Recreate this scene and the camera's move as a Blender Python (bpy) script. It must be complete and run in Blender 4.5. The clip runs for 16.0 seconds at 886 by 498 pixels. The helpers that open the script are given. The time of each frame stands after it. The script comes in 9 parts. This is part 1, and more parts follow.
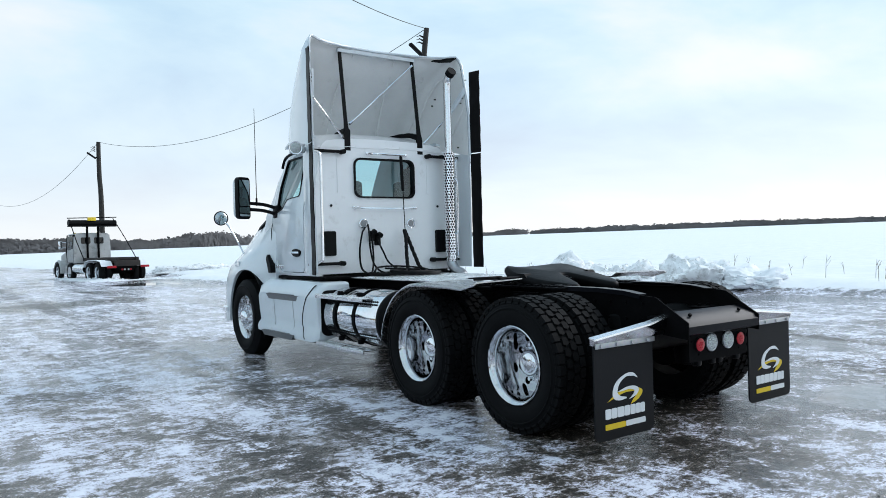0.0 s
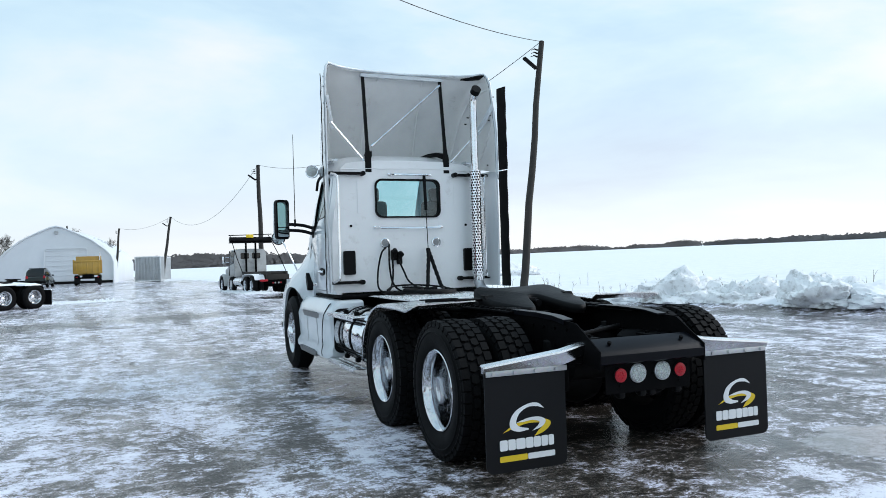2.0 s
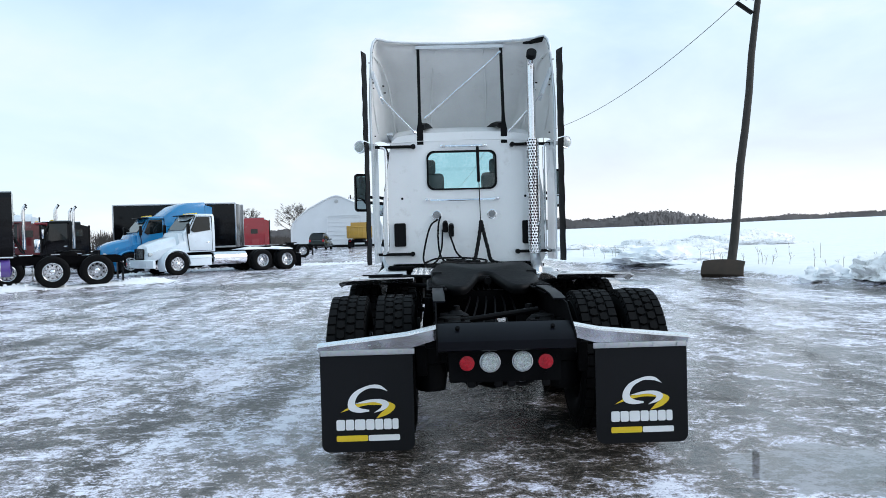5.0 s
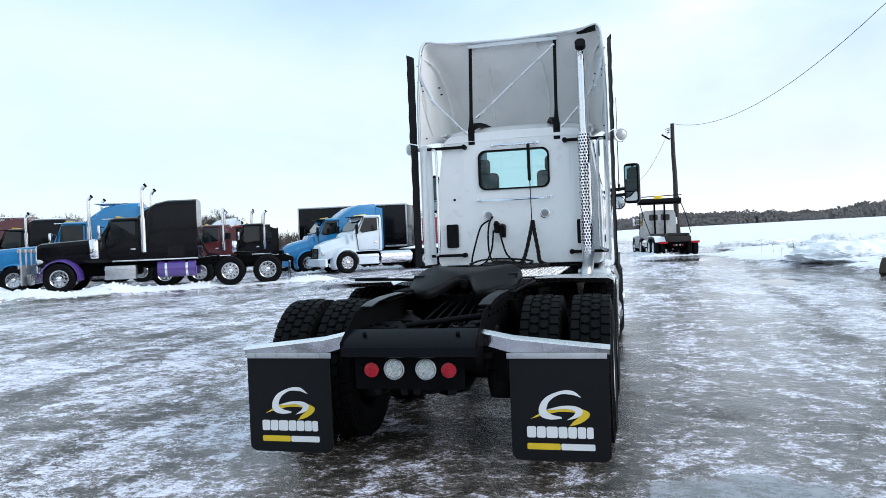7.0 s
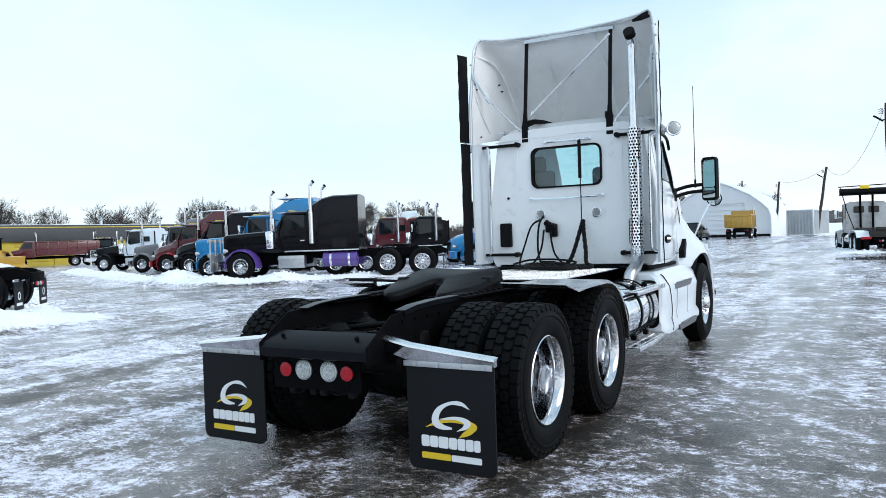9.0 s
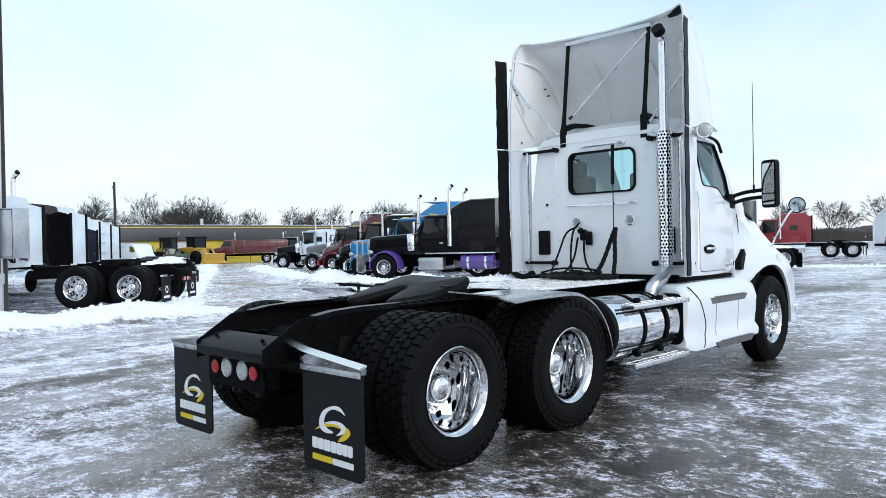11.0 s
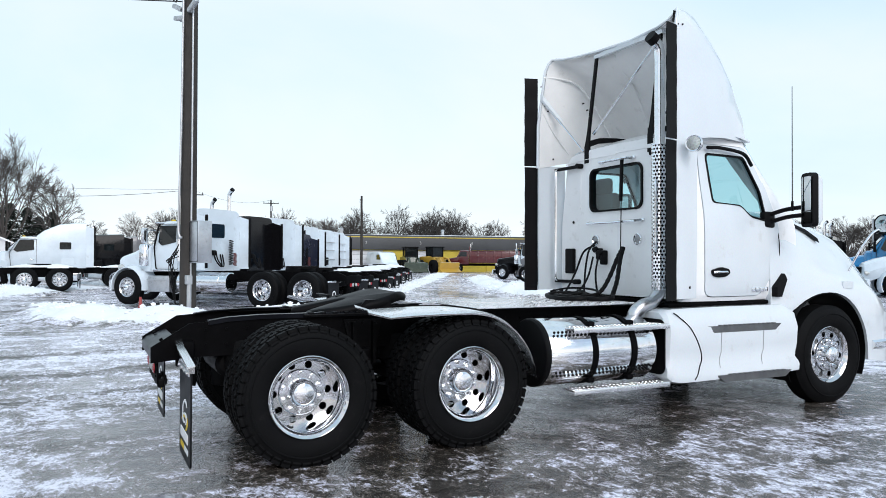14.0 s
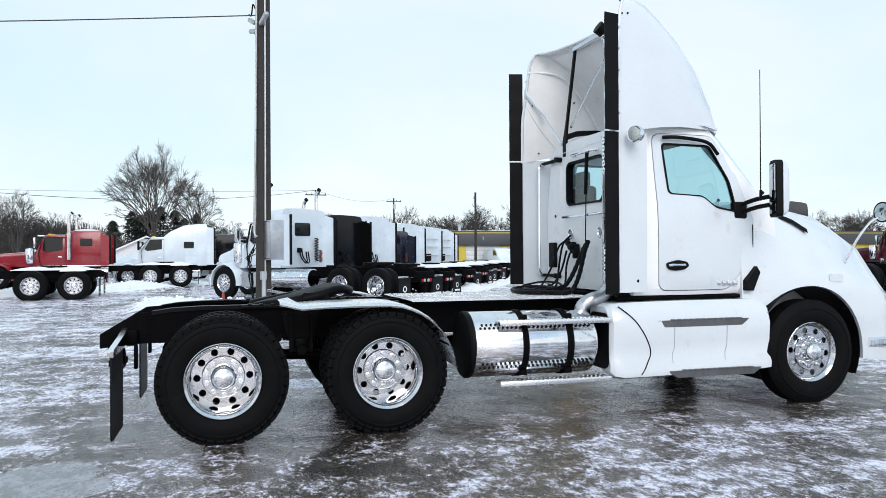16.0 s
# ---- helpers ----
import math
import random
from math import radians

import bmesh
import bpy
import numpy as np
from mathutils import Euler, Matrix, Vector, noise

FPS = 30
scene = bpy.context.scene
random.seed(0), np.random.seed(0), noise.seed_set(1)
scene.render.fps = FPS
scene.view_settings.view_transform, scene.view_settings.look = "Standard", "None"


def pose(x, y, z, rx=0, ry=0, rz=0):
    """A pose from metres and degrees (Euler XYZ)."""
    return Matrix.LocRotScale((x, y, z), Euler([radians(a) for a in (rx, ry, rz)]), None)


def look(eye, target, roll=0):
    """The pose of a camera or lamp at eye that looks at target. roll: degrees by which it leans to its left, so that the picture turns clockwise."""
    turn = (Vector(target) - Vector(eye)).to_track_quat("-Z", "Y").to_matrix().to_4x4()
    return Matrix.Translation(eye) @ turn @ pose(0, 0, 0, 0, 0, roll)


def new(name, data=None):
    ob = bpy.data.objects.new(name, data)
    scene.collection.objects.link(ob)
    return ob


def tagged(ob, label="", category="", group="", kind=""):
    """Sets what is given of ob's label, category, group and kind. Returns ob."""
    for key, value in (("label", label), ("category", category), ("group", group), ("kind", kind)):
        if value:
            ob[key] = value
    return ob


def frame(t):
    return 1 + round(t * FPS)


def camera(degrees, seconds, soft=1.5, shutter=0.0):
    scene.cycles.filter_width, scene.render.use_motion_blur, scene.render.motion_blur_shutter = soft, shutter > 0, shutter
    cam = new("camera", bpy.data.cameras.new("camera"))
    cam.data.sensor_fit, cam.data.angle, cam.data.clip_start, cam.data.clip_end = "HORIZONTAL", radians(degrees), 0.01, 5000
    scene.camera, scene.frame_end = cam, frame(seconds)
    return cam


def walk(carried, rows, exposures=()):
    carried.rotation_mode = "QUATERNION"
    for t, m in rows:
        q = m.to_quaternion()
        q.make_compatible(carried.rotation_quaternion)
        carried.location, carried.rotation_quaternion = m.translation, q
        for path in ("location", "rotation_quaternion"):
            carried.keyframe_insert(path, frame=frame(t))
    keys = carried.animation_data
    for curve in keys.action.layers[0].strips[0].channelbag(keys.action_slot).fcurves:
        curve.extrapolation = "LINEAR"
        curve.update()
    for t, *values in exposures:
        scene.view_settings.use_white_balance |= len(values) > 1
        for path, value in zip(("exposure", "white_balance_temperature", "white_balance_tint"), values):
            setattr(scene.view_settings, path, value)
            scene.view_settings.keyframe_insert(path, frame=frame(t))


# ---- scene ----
cam = camera(62.2, 16.0, soft=0.5)
METRES, EYE, TILT, LEAN, TURN = 15.152, 1.5, 0.0, 0.0, -37.4
PATH = [
    (0, (-4.773, -4.204, 1.425), (-3.617, -2.571, 1.412), -1.6),
    (0.5, (-4.37, -4.399, 1.449), (-3.301, -2.709, 1.454), -1.5),
    (1, (-3.99, -4.681, 1.469), (-3.011, -2.937, 1.493), -1.7),
    (1.5, (-3.581, -4.851, 1.459), (-2.703, -3.054, 1.496), -1.8),
    (2, (-3.189, -5.06, 1.447), (-2.426, -3.212, 1.482), -1.8),
    (2.5, (-2.778, -5.271, 1.46), (-2.136, -3.377, 1.476), -1.9),
    (3, (-2.324, -5.388, 1.458), (-1.806, -3.456, 1.449), -1.9),
    (3.5, (-1.853, -5.529, 1.454), (-1.457, -3.569, 1.425), -1.7),
    (6, (0.406, -5.47, 1.462), (0.193, -3.482, 1.427), -1.9),
    (6.5, (0.845, -5.351, 1.469), (0.493, -3.382, 1.44), -2.2),
    (7, (1.324, -5.248, 1.45), (0.833, -3.31, 1.421), -2.3),
    (7.5, (1.768, -5.105, 1.453), (1.144, -3.205, 1.426), -2.3),
    (8, (2.179, -4.909, 1.471), (1.427, -3.056, 1.442), -2.2),
    (8.5, (2.626, -4.772, 1.49), (1.75, -2.974, 1.458), -2.0),
    (9, (3.031, -4.582, 1.482), (2.037, -2.847, 1.448), -1.9),
    (11.5, (4.875, -3.251, 1.484), (3.4, -1.901, 1.477), -0.9),
    (12, (5.239, -2.936, 1.49), (3.684, -1.678, 1.49), -0.7),
    (12.5, (5.534, -2.587, 1.48), (3.905, -1.426, 1.486), -0.4),
    (13, (5.825, -2.234, 1.495), (4.132, -1.169, 1.507), -0.1),
    (13.5, (6.106, -1.867, 1.497), (4.358, -0.895, 1.517), 0.1),
    (14, (6.331, -1.471, 1.507), (4.536, -0.59, 1.53), 0.2),
    (14.5, (6.599, -1.075, 1.494), (4.763, -0.282, 1.515), 0.2),
    (15, (6.8, -0.669, 1.483), (4.929, 0.039, 1.5), 0.1),
    (15.5, (7.021, -0.285, 1.486), (5.122, 0.341, 1.497), -0.1),
    (16, (7.195, 0.09, 1.496), (5.271, 0.636, 1.508), -0.3),
]
walk(cam, [(t, look(eye, target, roll)) for t, eye, target, roll in PATH], [(0.0, -0.04, 6550, 12), (3.5, 0.02, 6550, 13), (7.0, 0.12, 6550, 15), (9.0, 0.13, 6500, 13), (12.0, 0.10, 6700, 15), (16.0, 0.04, 6850, 16)])

# ---- body ----
# World, sun
SUN_AZ, SUN_EL = 97.0, 33.0            # degrees clockwise from +y, and above the horizon
world = bpy.data.worlds.new("world")
scene.world = world
world.use_nodes = True


def nodes_of(tree):
    tree.nodes.clear()

    def add(kind, **values):
        n = tree.nodes.new(kind)
        for key, value in values.items():
            if key.startswith("i_"):
                n.inputs[key[2:].replace("_", " ")].default_value = value
            elif key == "operation":
                n.operation = value
            elif key == "data_type":
                n.data_type = value
            elif key == "blend_type":
                n.blend_type = value
            elif key == "attribute_name":
                n.attribute_name = value
            elif key == "interpolation_type":
                n.interpolation_type = value
        return n

    def join(a, b, out=0, inp=0):
        tree.links.new(a.outputs[out], b.inputs[inp])

    return add, join


def ramp(node, stops):
    r = node.color_ramp
    while len(r.elements) > 1:
        r.elements.remove(r.elements[0])
    r.elements[0].position, r.elements[0].color = stops[0][0], (*stops[0][1], 1)
    for p, c in stops[1:]:
        r.elements.new(p).color = (*c, 1)


def make_sky():
    add, join = nodes_of(world.node_tree)
    coord = add("ShaderNodeTexCoord")
    split = add("ShaderNodeSeparateXYZ")
    join(coord, split, "Generated")
    # clouds drawn out towards the horizon: direction over height
    top = add("ShaderNodeMath", operation="ADD")
    top.inputs[1].default_value = 0.22
    high = add("ShaderNodeMath", operation="MAXIMUM")
    high.inputs[1].default_value = 0.0
    join(split, high, "Z")
    join(high, top)
    dome = add("ShaderNodeVectorMath", operation="DIVIDE")
    join(coord, dome, "Generated")
    comb = add("ShaderNodeCombineXYZ", i_Z=1.0)
    join(top, comb, 0, "X")
    join(top, comb, 0, "Y")
    join(comb, dome, 0, 1)
    big = add("ShaderNodeTexNoise", i_Scale=0.62, i_Detail=7.0, i_Roughness=0.54, i_Distortion=0.35)
    join(dome, big)
    cloud = add("ShaderNodeValToRGB")
    ramp(cloud, [(0.36, (0.40, 0.58, 0.80)), (0.46, (0.53, 0.775, 0.96)), (0.53, (0.665, 0.90, 1.02)), (0.60, (0.88, 0.985, 1.06)), (0.68, (1.04, 1.07, 1.08))])
    west = add("ShaderNodeMapRange")
    for slot, value in (("From Min", -0.55), ("From Max", 0.05), ("To Min", 0.8), ("To Max", 0.0)):
        west.inputs[slot].default_value = value
    join(split, west, "X")
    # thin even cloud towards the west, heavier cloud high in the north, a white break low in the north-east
    veiled = add("ShaderNodeMix", data_type="FLOAT")
    join(west, veiled, 0, 0)
    join(big, veiled, 0, 2)
    veiled.inputs[3].default_value = 0.562

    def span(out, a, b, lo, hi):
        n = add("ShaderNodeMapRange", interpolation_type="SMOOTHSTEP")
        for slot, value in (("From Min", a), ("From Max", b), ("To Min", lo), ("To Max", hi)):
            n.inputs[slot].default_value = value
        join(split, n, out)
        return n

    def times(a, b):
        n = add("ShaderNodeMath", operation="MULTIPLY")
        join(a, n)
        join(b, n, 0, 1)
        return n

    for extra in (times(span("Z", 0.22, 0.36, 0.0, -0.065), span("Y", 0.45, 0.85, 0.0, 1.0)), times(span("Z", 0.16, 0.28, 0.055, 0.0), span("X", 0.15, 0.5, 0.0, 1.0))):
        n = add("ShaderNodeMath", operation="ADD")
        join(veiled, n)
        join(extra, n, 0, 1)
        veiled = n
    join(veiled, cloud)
    low = add("ShaderNodeValToRGB")
    ramp(low, [(0.0, (1.0, 1.0, 1.0)), (0.10, (0.55, 0.55, 0.55)), (0.30, (0.06, 0.06, 0.06)), (1.0, (0.0, 0.0, 0.0))])
    join(high, low)
    # the white band at the horizon is widest on the sun's side
    sunward = add("ShaderNodeMapRange", interpolation_type="SMOOTHSTEP")
    for slot, value in (("From Min", -0.95), ("From Max", 0.2), ("To Min", 0.08), ("To Max", 1.0)):
        sunward.inputs[slot].default_value = value
    join(split, sunward, "X")
    band = add("ShaderNodeMath", operation="MULTIPLY")
    join(low, band)
    join(sunward, band, 0, 1)
    pale = add("ShaderNodeMix", data_type="RGBA")
    join(band, pale, 0, 0)
    join(cloud, pale, 0, 6)
    pale.inputs[7].default_value = (0.97, 1.02, 1.06, 1)
    sky = add("ShaderNodeTexSky")
    sky.sky_type, sky.sun_disc, sky.sun_elevation, sky.sun_rotation = "NISHITA", False, radians(SUN_EL), radians(SUN_AZ)
    thin = add("ShaderNodeBackground", i_Strength=0.02)
    join(sky, thin)
    veil = add("ShaderNodeBackground", i_Strength=0.92)
    join(pale, veil, 2)
    both = add("ShaderNodeAddShader")
    join(veil, both)
    join(thin, both, 0, 1)
    out = add("ShaderNodeOutputWorld")
    join(both, out)


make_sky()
sun = new("sun", bpy.data.lights.new("sun", "SUN"))
sun.data.energy, sun.data.angle, sun.data.color = 1.7, radians(38), (0.97, 0.985, 1.0)
sun.matrix_world = look((0, 0, 0), (-math.sin(radians(SUN_AZ)) * math.cos(radians(SUN_EL)), -math.cos(radians(SUN_AZ)) * math.cos(radians(SUN_EL)), -math.sin(radians(SUN_EL))))

# Materials
MATS = {}


def mat(name, color, rough=0.5, metal=0.0, vary=0.12, scale=3.0, fine=60.0, bump=0.0, bscale=80.0, dirt=None, dirt_amount=0.0, coat=0.0, random_tint=0.0, spec=0.5):
    """A surface with grain and stains at two scales."""
    if name in MATS:
        return MATS[name]
    m = bpy.data.materials.new(name)
    m.use_nodes = True
    add, join = nodes_of(m.node_tree)
    out, b = add("ShaderNodeOutputMaterial"), add("ShaderNodeBsdfPrincipled")
    join(b, out)
    coord = add("ShaderNodeTexCoord")
    n1 = add("ShaderNodeTexNoise", i_Scale=scale, i_Detail=6.0, i_Roughness=0.6)
    n2 = add("ShaderNodeTexNoise", i_Scale=fine, i_Detail=3.0)
    join(coord, n1, "Object")
    join(coord, n2, "Object")
    r = add("ShaderNodeValToRGB")
    lo = tuple(max(0, c * (1 - vary)) for c in color)
    hi = tuple(min(1, c * (1 + vary)) for c in color)
    ramp(r, [(0.3, lo), (0.7, hi)])
    join(n1, r)
    mixed = add("ShaderNodeMix", data_type="RGBA", blend_type="OVERLAY")
    mixed.inputs[0].default_value = 0.18 if vary > 0 else 0
    join(r, mixed, 0, 6)
    join(n2, mixed, "Color", 7)
    last, slot = mixed, 2
    if dirt:
        n3 = add("ShaderNodeTexNoise", i_Scale=scale * 2.3, i_Detail=8.0, i_Roughness=0.7)
        join(coord, n3, "Object")
        r3 = add("ShaderNodeValToRGB")
        ramp(r3, [(0.62 - 0.35 * dirt_amount, (0, 0, 0)), (0.85 - 0.3 * dirt_amount, (1, 1, 1))])
        join(n3, r3)
        fade = add("ShaderNodeMath", operation="MULTIPLY")
        fade.inputs[1].default_value = 0.75
        join(r3, fade)
        d = add("ShaderNodeMix", data_type="RGBA")
        d.inputs[7].default_value = (*dirt, 1)
        join(fade, d, 0, 0)
        join(last, d, slot, 6)
        last, slot = d, 2
    if random_tint:
        info = add("ShaderNodeObjectInfo")
        hsv = add("ShaderNodeHueSaturation")
        v = add("ShaderNodeMapRange")
        v.inputs["To Min"].default_value, v.inputs["To Max"].default_value = 1 - random_tint, 1 + random_tint
        join(info, v, "Random")
        join(v, hsv, 0, "Value")
        join(last, hsv, slot, "Color")
        last, slot = hsv, 0
    join(last, b, slot, "Base Color")
    rr = add("ShaderNodeMapRange")
    rr.inputs["To Min"].default_value, rr.inputs["To Max"].default_value = max(0.02, rough * 0.75), min(1, rough * 1.25)
    join(n1, rr)
    join(rr, b, 0, "Roughness")
    b.inputs["Metallic"].default_value = metal
    b.inputs["Coat Weight"].default_value = coat
    b.inputs["Coat Roughness"].default_value = 0.06
    b.inputs["Specular IOR Level"].default_value = spec
    if bump:
        n4 = add("ShaderNodeTexNoise", i_Scale=bscale, i_Detail=4.0)
        join(coord, n4, "Object")
        bp = add("ShaderNodeBump", i_Strength=bump, i_Distance=0.01)
        join(n4, bp, 0, "Height")
        join(bp, b, 0, "Normal")
    MATS[name] = m
    return m


def glass(name, tint, rough=0.02, clear=0.75):
    m = bpy.data.materials.new(name)
    m.use_nodes = True
    add, join = nodes_of(m.node_tree)
    out = add("ShaderNodeOutputMaterial")
    tr, gl, edge, mx = add("ShaderNodeBsdfTransparent"), add("ShaderNodeBsdfGlossy", i_Roughness=rough), add("ShaderNodeLayerWeight", i_Blend=0.5), add("ShaderNodeMixShader")
    tr.inputs[0].default_value = (*[c * clear for c in tint], 1)
    steep = add("ShaderNodeMath", operation="POWER")        # gloss of a thin sheet, alike from both sides
    steep.inputs[1].default_value = 5.0
    fr = add("ShaderNodeMath", operation="MULTIPLY_ADD")
    fr.inputs[1].default_value, fr.inputs[2].default_value = 0.92, 0.08
    join(edge, steep, "Facing")
    join(steep, fr)
    join(fr, mx)
    join(tr, mx, 0, 1)
    join(gl, mx, 0, 2)
    join(mx, out)
    return m


# the blue of the reflected sky is put into this white's base colour
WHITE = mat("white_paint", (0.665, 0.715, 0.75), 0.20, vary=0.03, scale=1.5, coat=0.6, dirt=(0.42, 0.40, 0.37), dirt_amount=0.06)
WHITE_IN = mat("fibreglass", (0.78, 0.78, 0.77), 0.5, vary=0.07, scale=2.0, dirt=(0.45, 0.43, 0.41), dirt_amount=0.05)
# lighter, more neutral copy of the white for the cab shell
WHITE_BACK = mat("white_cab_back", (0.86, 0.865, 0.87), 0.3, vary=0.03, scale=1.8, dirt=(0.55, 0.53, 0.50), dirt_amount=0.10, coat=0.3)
RUBBER = mat("rubber", (0.0045, 0.0047, 0.0052), 0.66, vary=0.25, scale=5, bump=0.15, bscale=120, dirt=(0.017, 0.016, 0.015), dirt_amount=0.14, spec=0.08)
BLACK = mat("black_plastic", (0.005, 0.005, 0.0056), 0.5, vary=0.2, bump=0.1, spec=0.10)
FRAME = mat("black_frame_paint", (0.0035, 0.0035, 0.004), 0.58, vary=0.3, scale=6, bump=0.1, dirt=(0.010, 0.009, 0.008), dirt_amount=0.12, spec=0.03)
FLAP = mat("flap_rubber", (0.007, 0.0075, 0.009), 0.5, vary=0.15, bump=0.05, spec=0.16)
CHROME = mat("polished_aluminium", (0.82, 0.83, 0.85), 0.10, 1.0, vary=0.05, scale=8, dirt=(0.45, 0.44, 0.42), dirt_amount=0.1)
ALU = mat("dull_aluminium", (0.55, 0.56, 0.58), 0.32, 1.0, vary=0.1, scale=6, dirt=(0.2, 0.19, 0.18), dirt_amount=0.2)
BRIGHT = mat("bright_aluminium", (0.86, 0.87, 0.88), 0.26, 1.0, vary=0.06, scale=4, dirt=(0.5, 0.49, 0.48), dirt_amount=0.08)
STEPGREY = mat("grey_step", (0.17, 0.175, 0.18), 0.4, 0.6, vary=0.15, scale=8, dirt=(0.12, 0.11, 0.11), dirt_amount=0.2)
# chrome darkened to grey: the ground's reflection is put into the colour
CHROME_GREYED = mat("chrome_greyed", (0.40, 0.40, 0.41), 0.12, 1.0, vary=0.10, scale=5, bump=0.06, bscale=12)
PORT = mat("smoked_lens", (0.22, 0.23, 0.24), 0.15, vary=0.25, scale=50, coat=0.5)
RIMALU = mat("rim_aluminium", (0.62, 0.63, 0.65), 0.085, 1.0, vary=0.06, scale=9, dirt=(0.30, 0.29, 0.28), dirt_amount=0.15)
STEEL = mat("galvanised_steel", (0.5, 0.51, 0.52), 0.45, 0.8, vary=0.15)
TAIL = mat("satin_black_plate", (0.004, 0.0045, 0.007), 0.30, vary=0.2, scale=5, spec=0.10)
SIGNW = mat("white_print", (0.82, 0.83, 0.84), 0.5, vary=0.03)
SIGNY = mat("yellow_print", (0.80, 0.55, 0.02), 0.5, vary=0.04)
REDLENS = mat("red_lens", (0.40, 0.006, 0.016), 0.3, vary=0.25, scale=60, coat=0.12, spec=0.3)
CLEARLENS = mat("clear_lens", (0.46, 0.49, 0.48), 0.12, vary=0.35, scale=70, coat=0.5)
GREASE = mat("greasy_black", (0.0035, 0.0035, 0.004), 0.48, vary=0.4, scale=5, bump=0.2, bscale=30, spec=0.08)
DARKGLASS = mat("dark_glass", (0.006, 0.009, 0.010), 0.05, vary=0.05, spec=0.45)
GLASS = glass("window_glass", (0.68, 0.88, 0.90), clear=0.97)
MIRROR = mat("mirror", (0.42, 0.47, 0.48), 0.03, 1.0, vary=0.02)
INNER = mat("cab_lining", (0.10, 0.10, 0.105), 0.85, vary=0.15)
SEAT = mat("seat_fabric", (0.14, 0.135, 0.13), 0.9, vary=0.2)
WOODPOLE = mat("weathered_wood_pole", (0.030, 0.026, 0.023), 0.9, vary=0.35, scale=4, bump=0.4, bscale=40, random_tint=0.1)
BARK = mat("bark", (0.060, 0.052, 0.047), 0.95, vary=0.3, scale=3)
# copy of the bark with the paleness of distance put into its colour
FARBARK = mat("far_bark_paled", (0.14, 0.132, 0.132), 0.95, vary=0.3, scale=0.02)
NEEDLES = mat("dark_needles", (0.018, 0.026, 0.018), 0.9, vary=0.4, scale=1)
WIRE = mat("wire", (0.02, 0.02, 0.02), 0.6)
SNOW = mat("snow", (0.86, 0.88, 0.91), 0.6, vary=0.04, scale=2, bump=0.5, bscale=9)


def paint(name, c, rough=0.25):
    return mat(name, c, rough, vary=0.10, scale=1.2, coat=0.5, dirt=(0.30, 0.29, 0.28), dirt_amount=0.04)


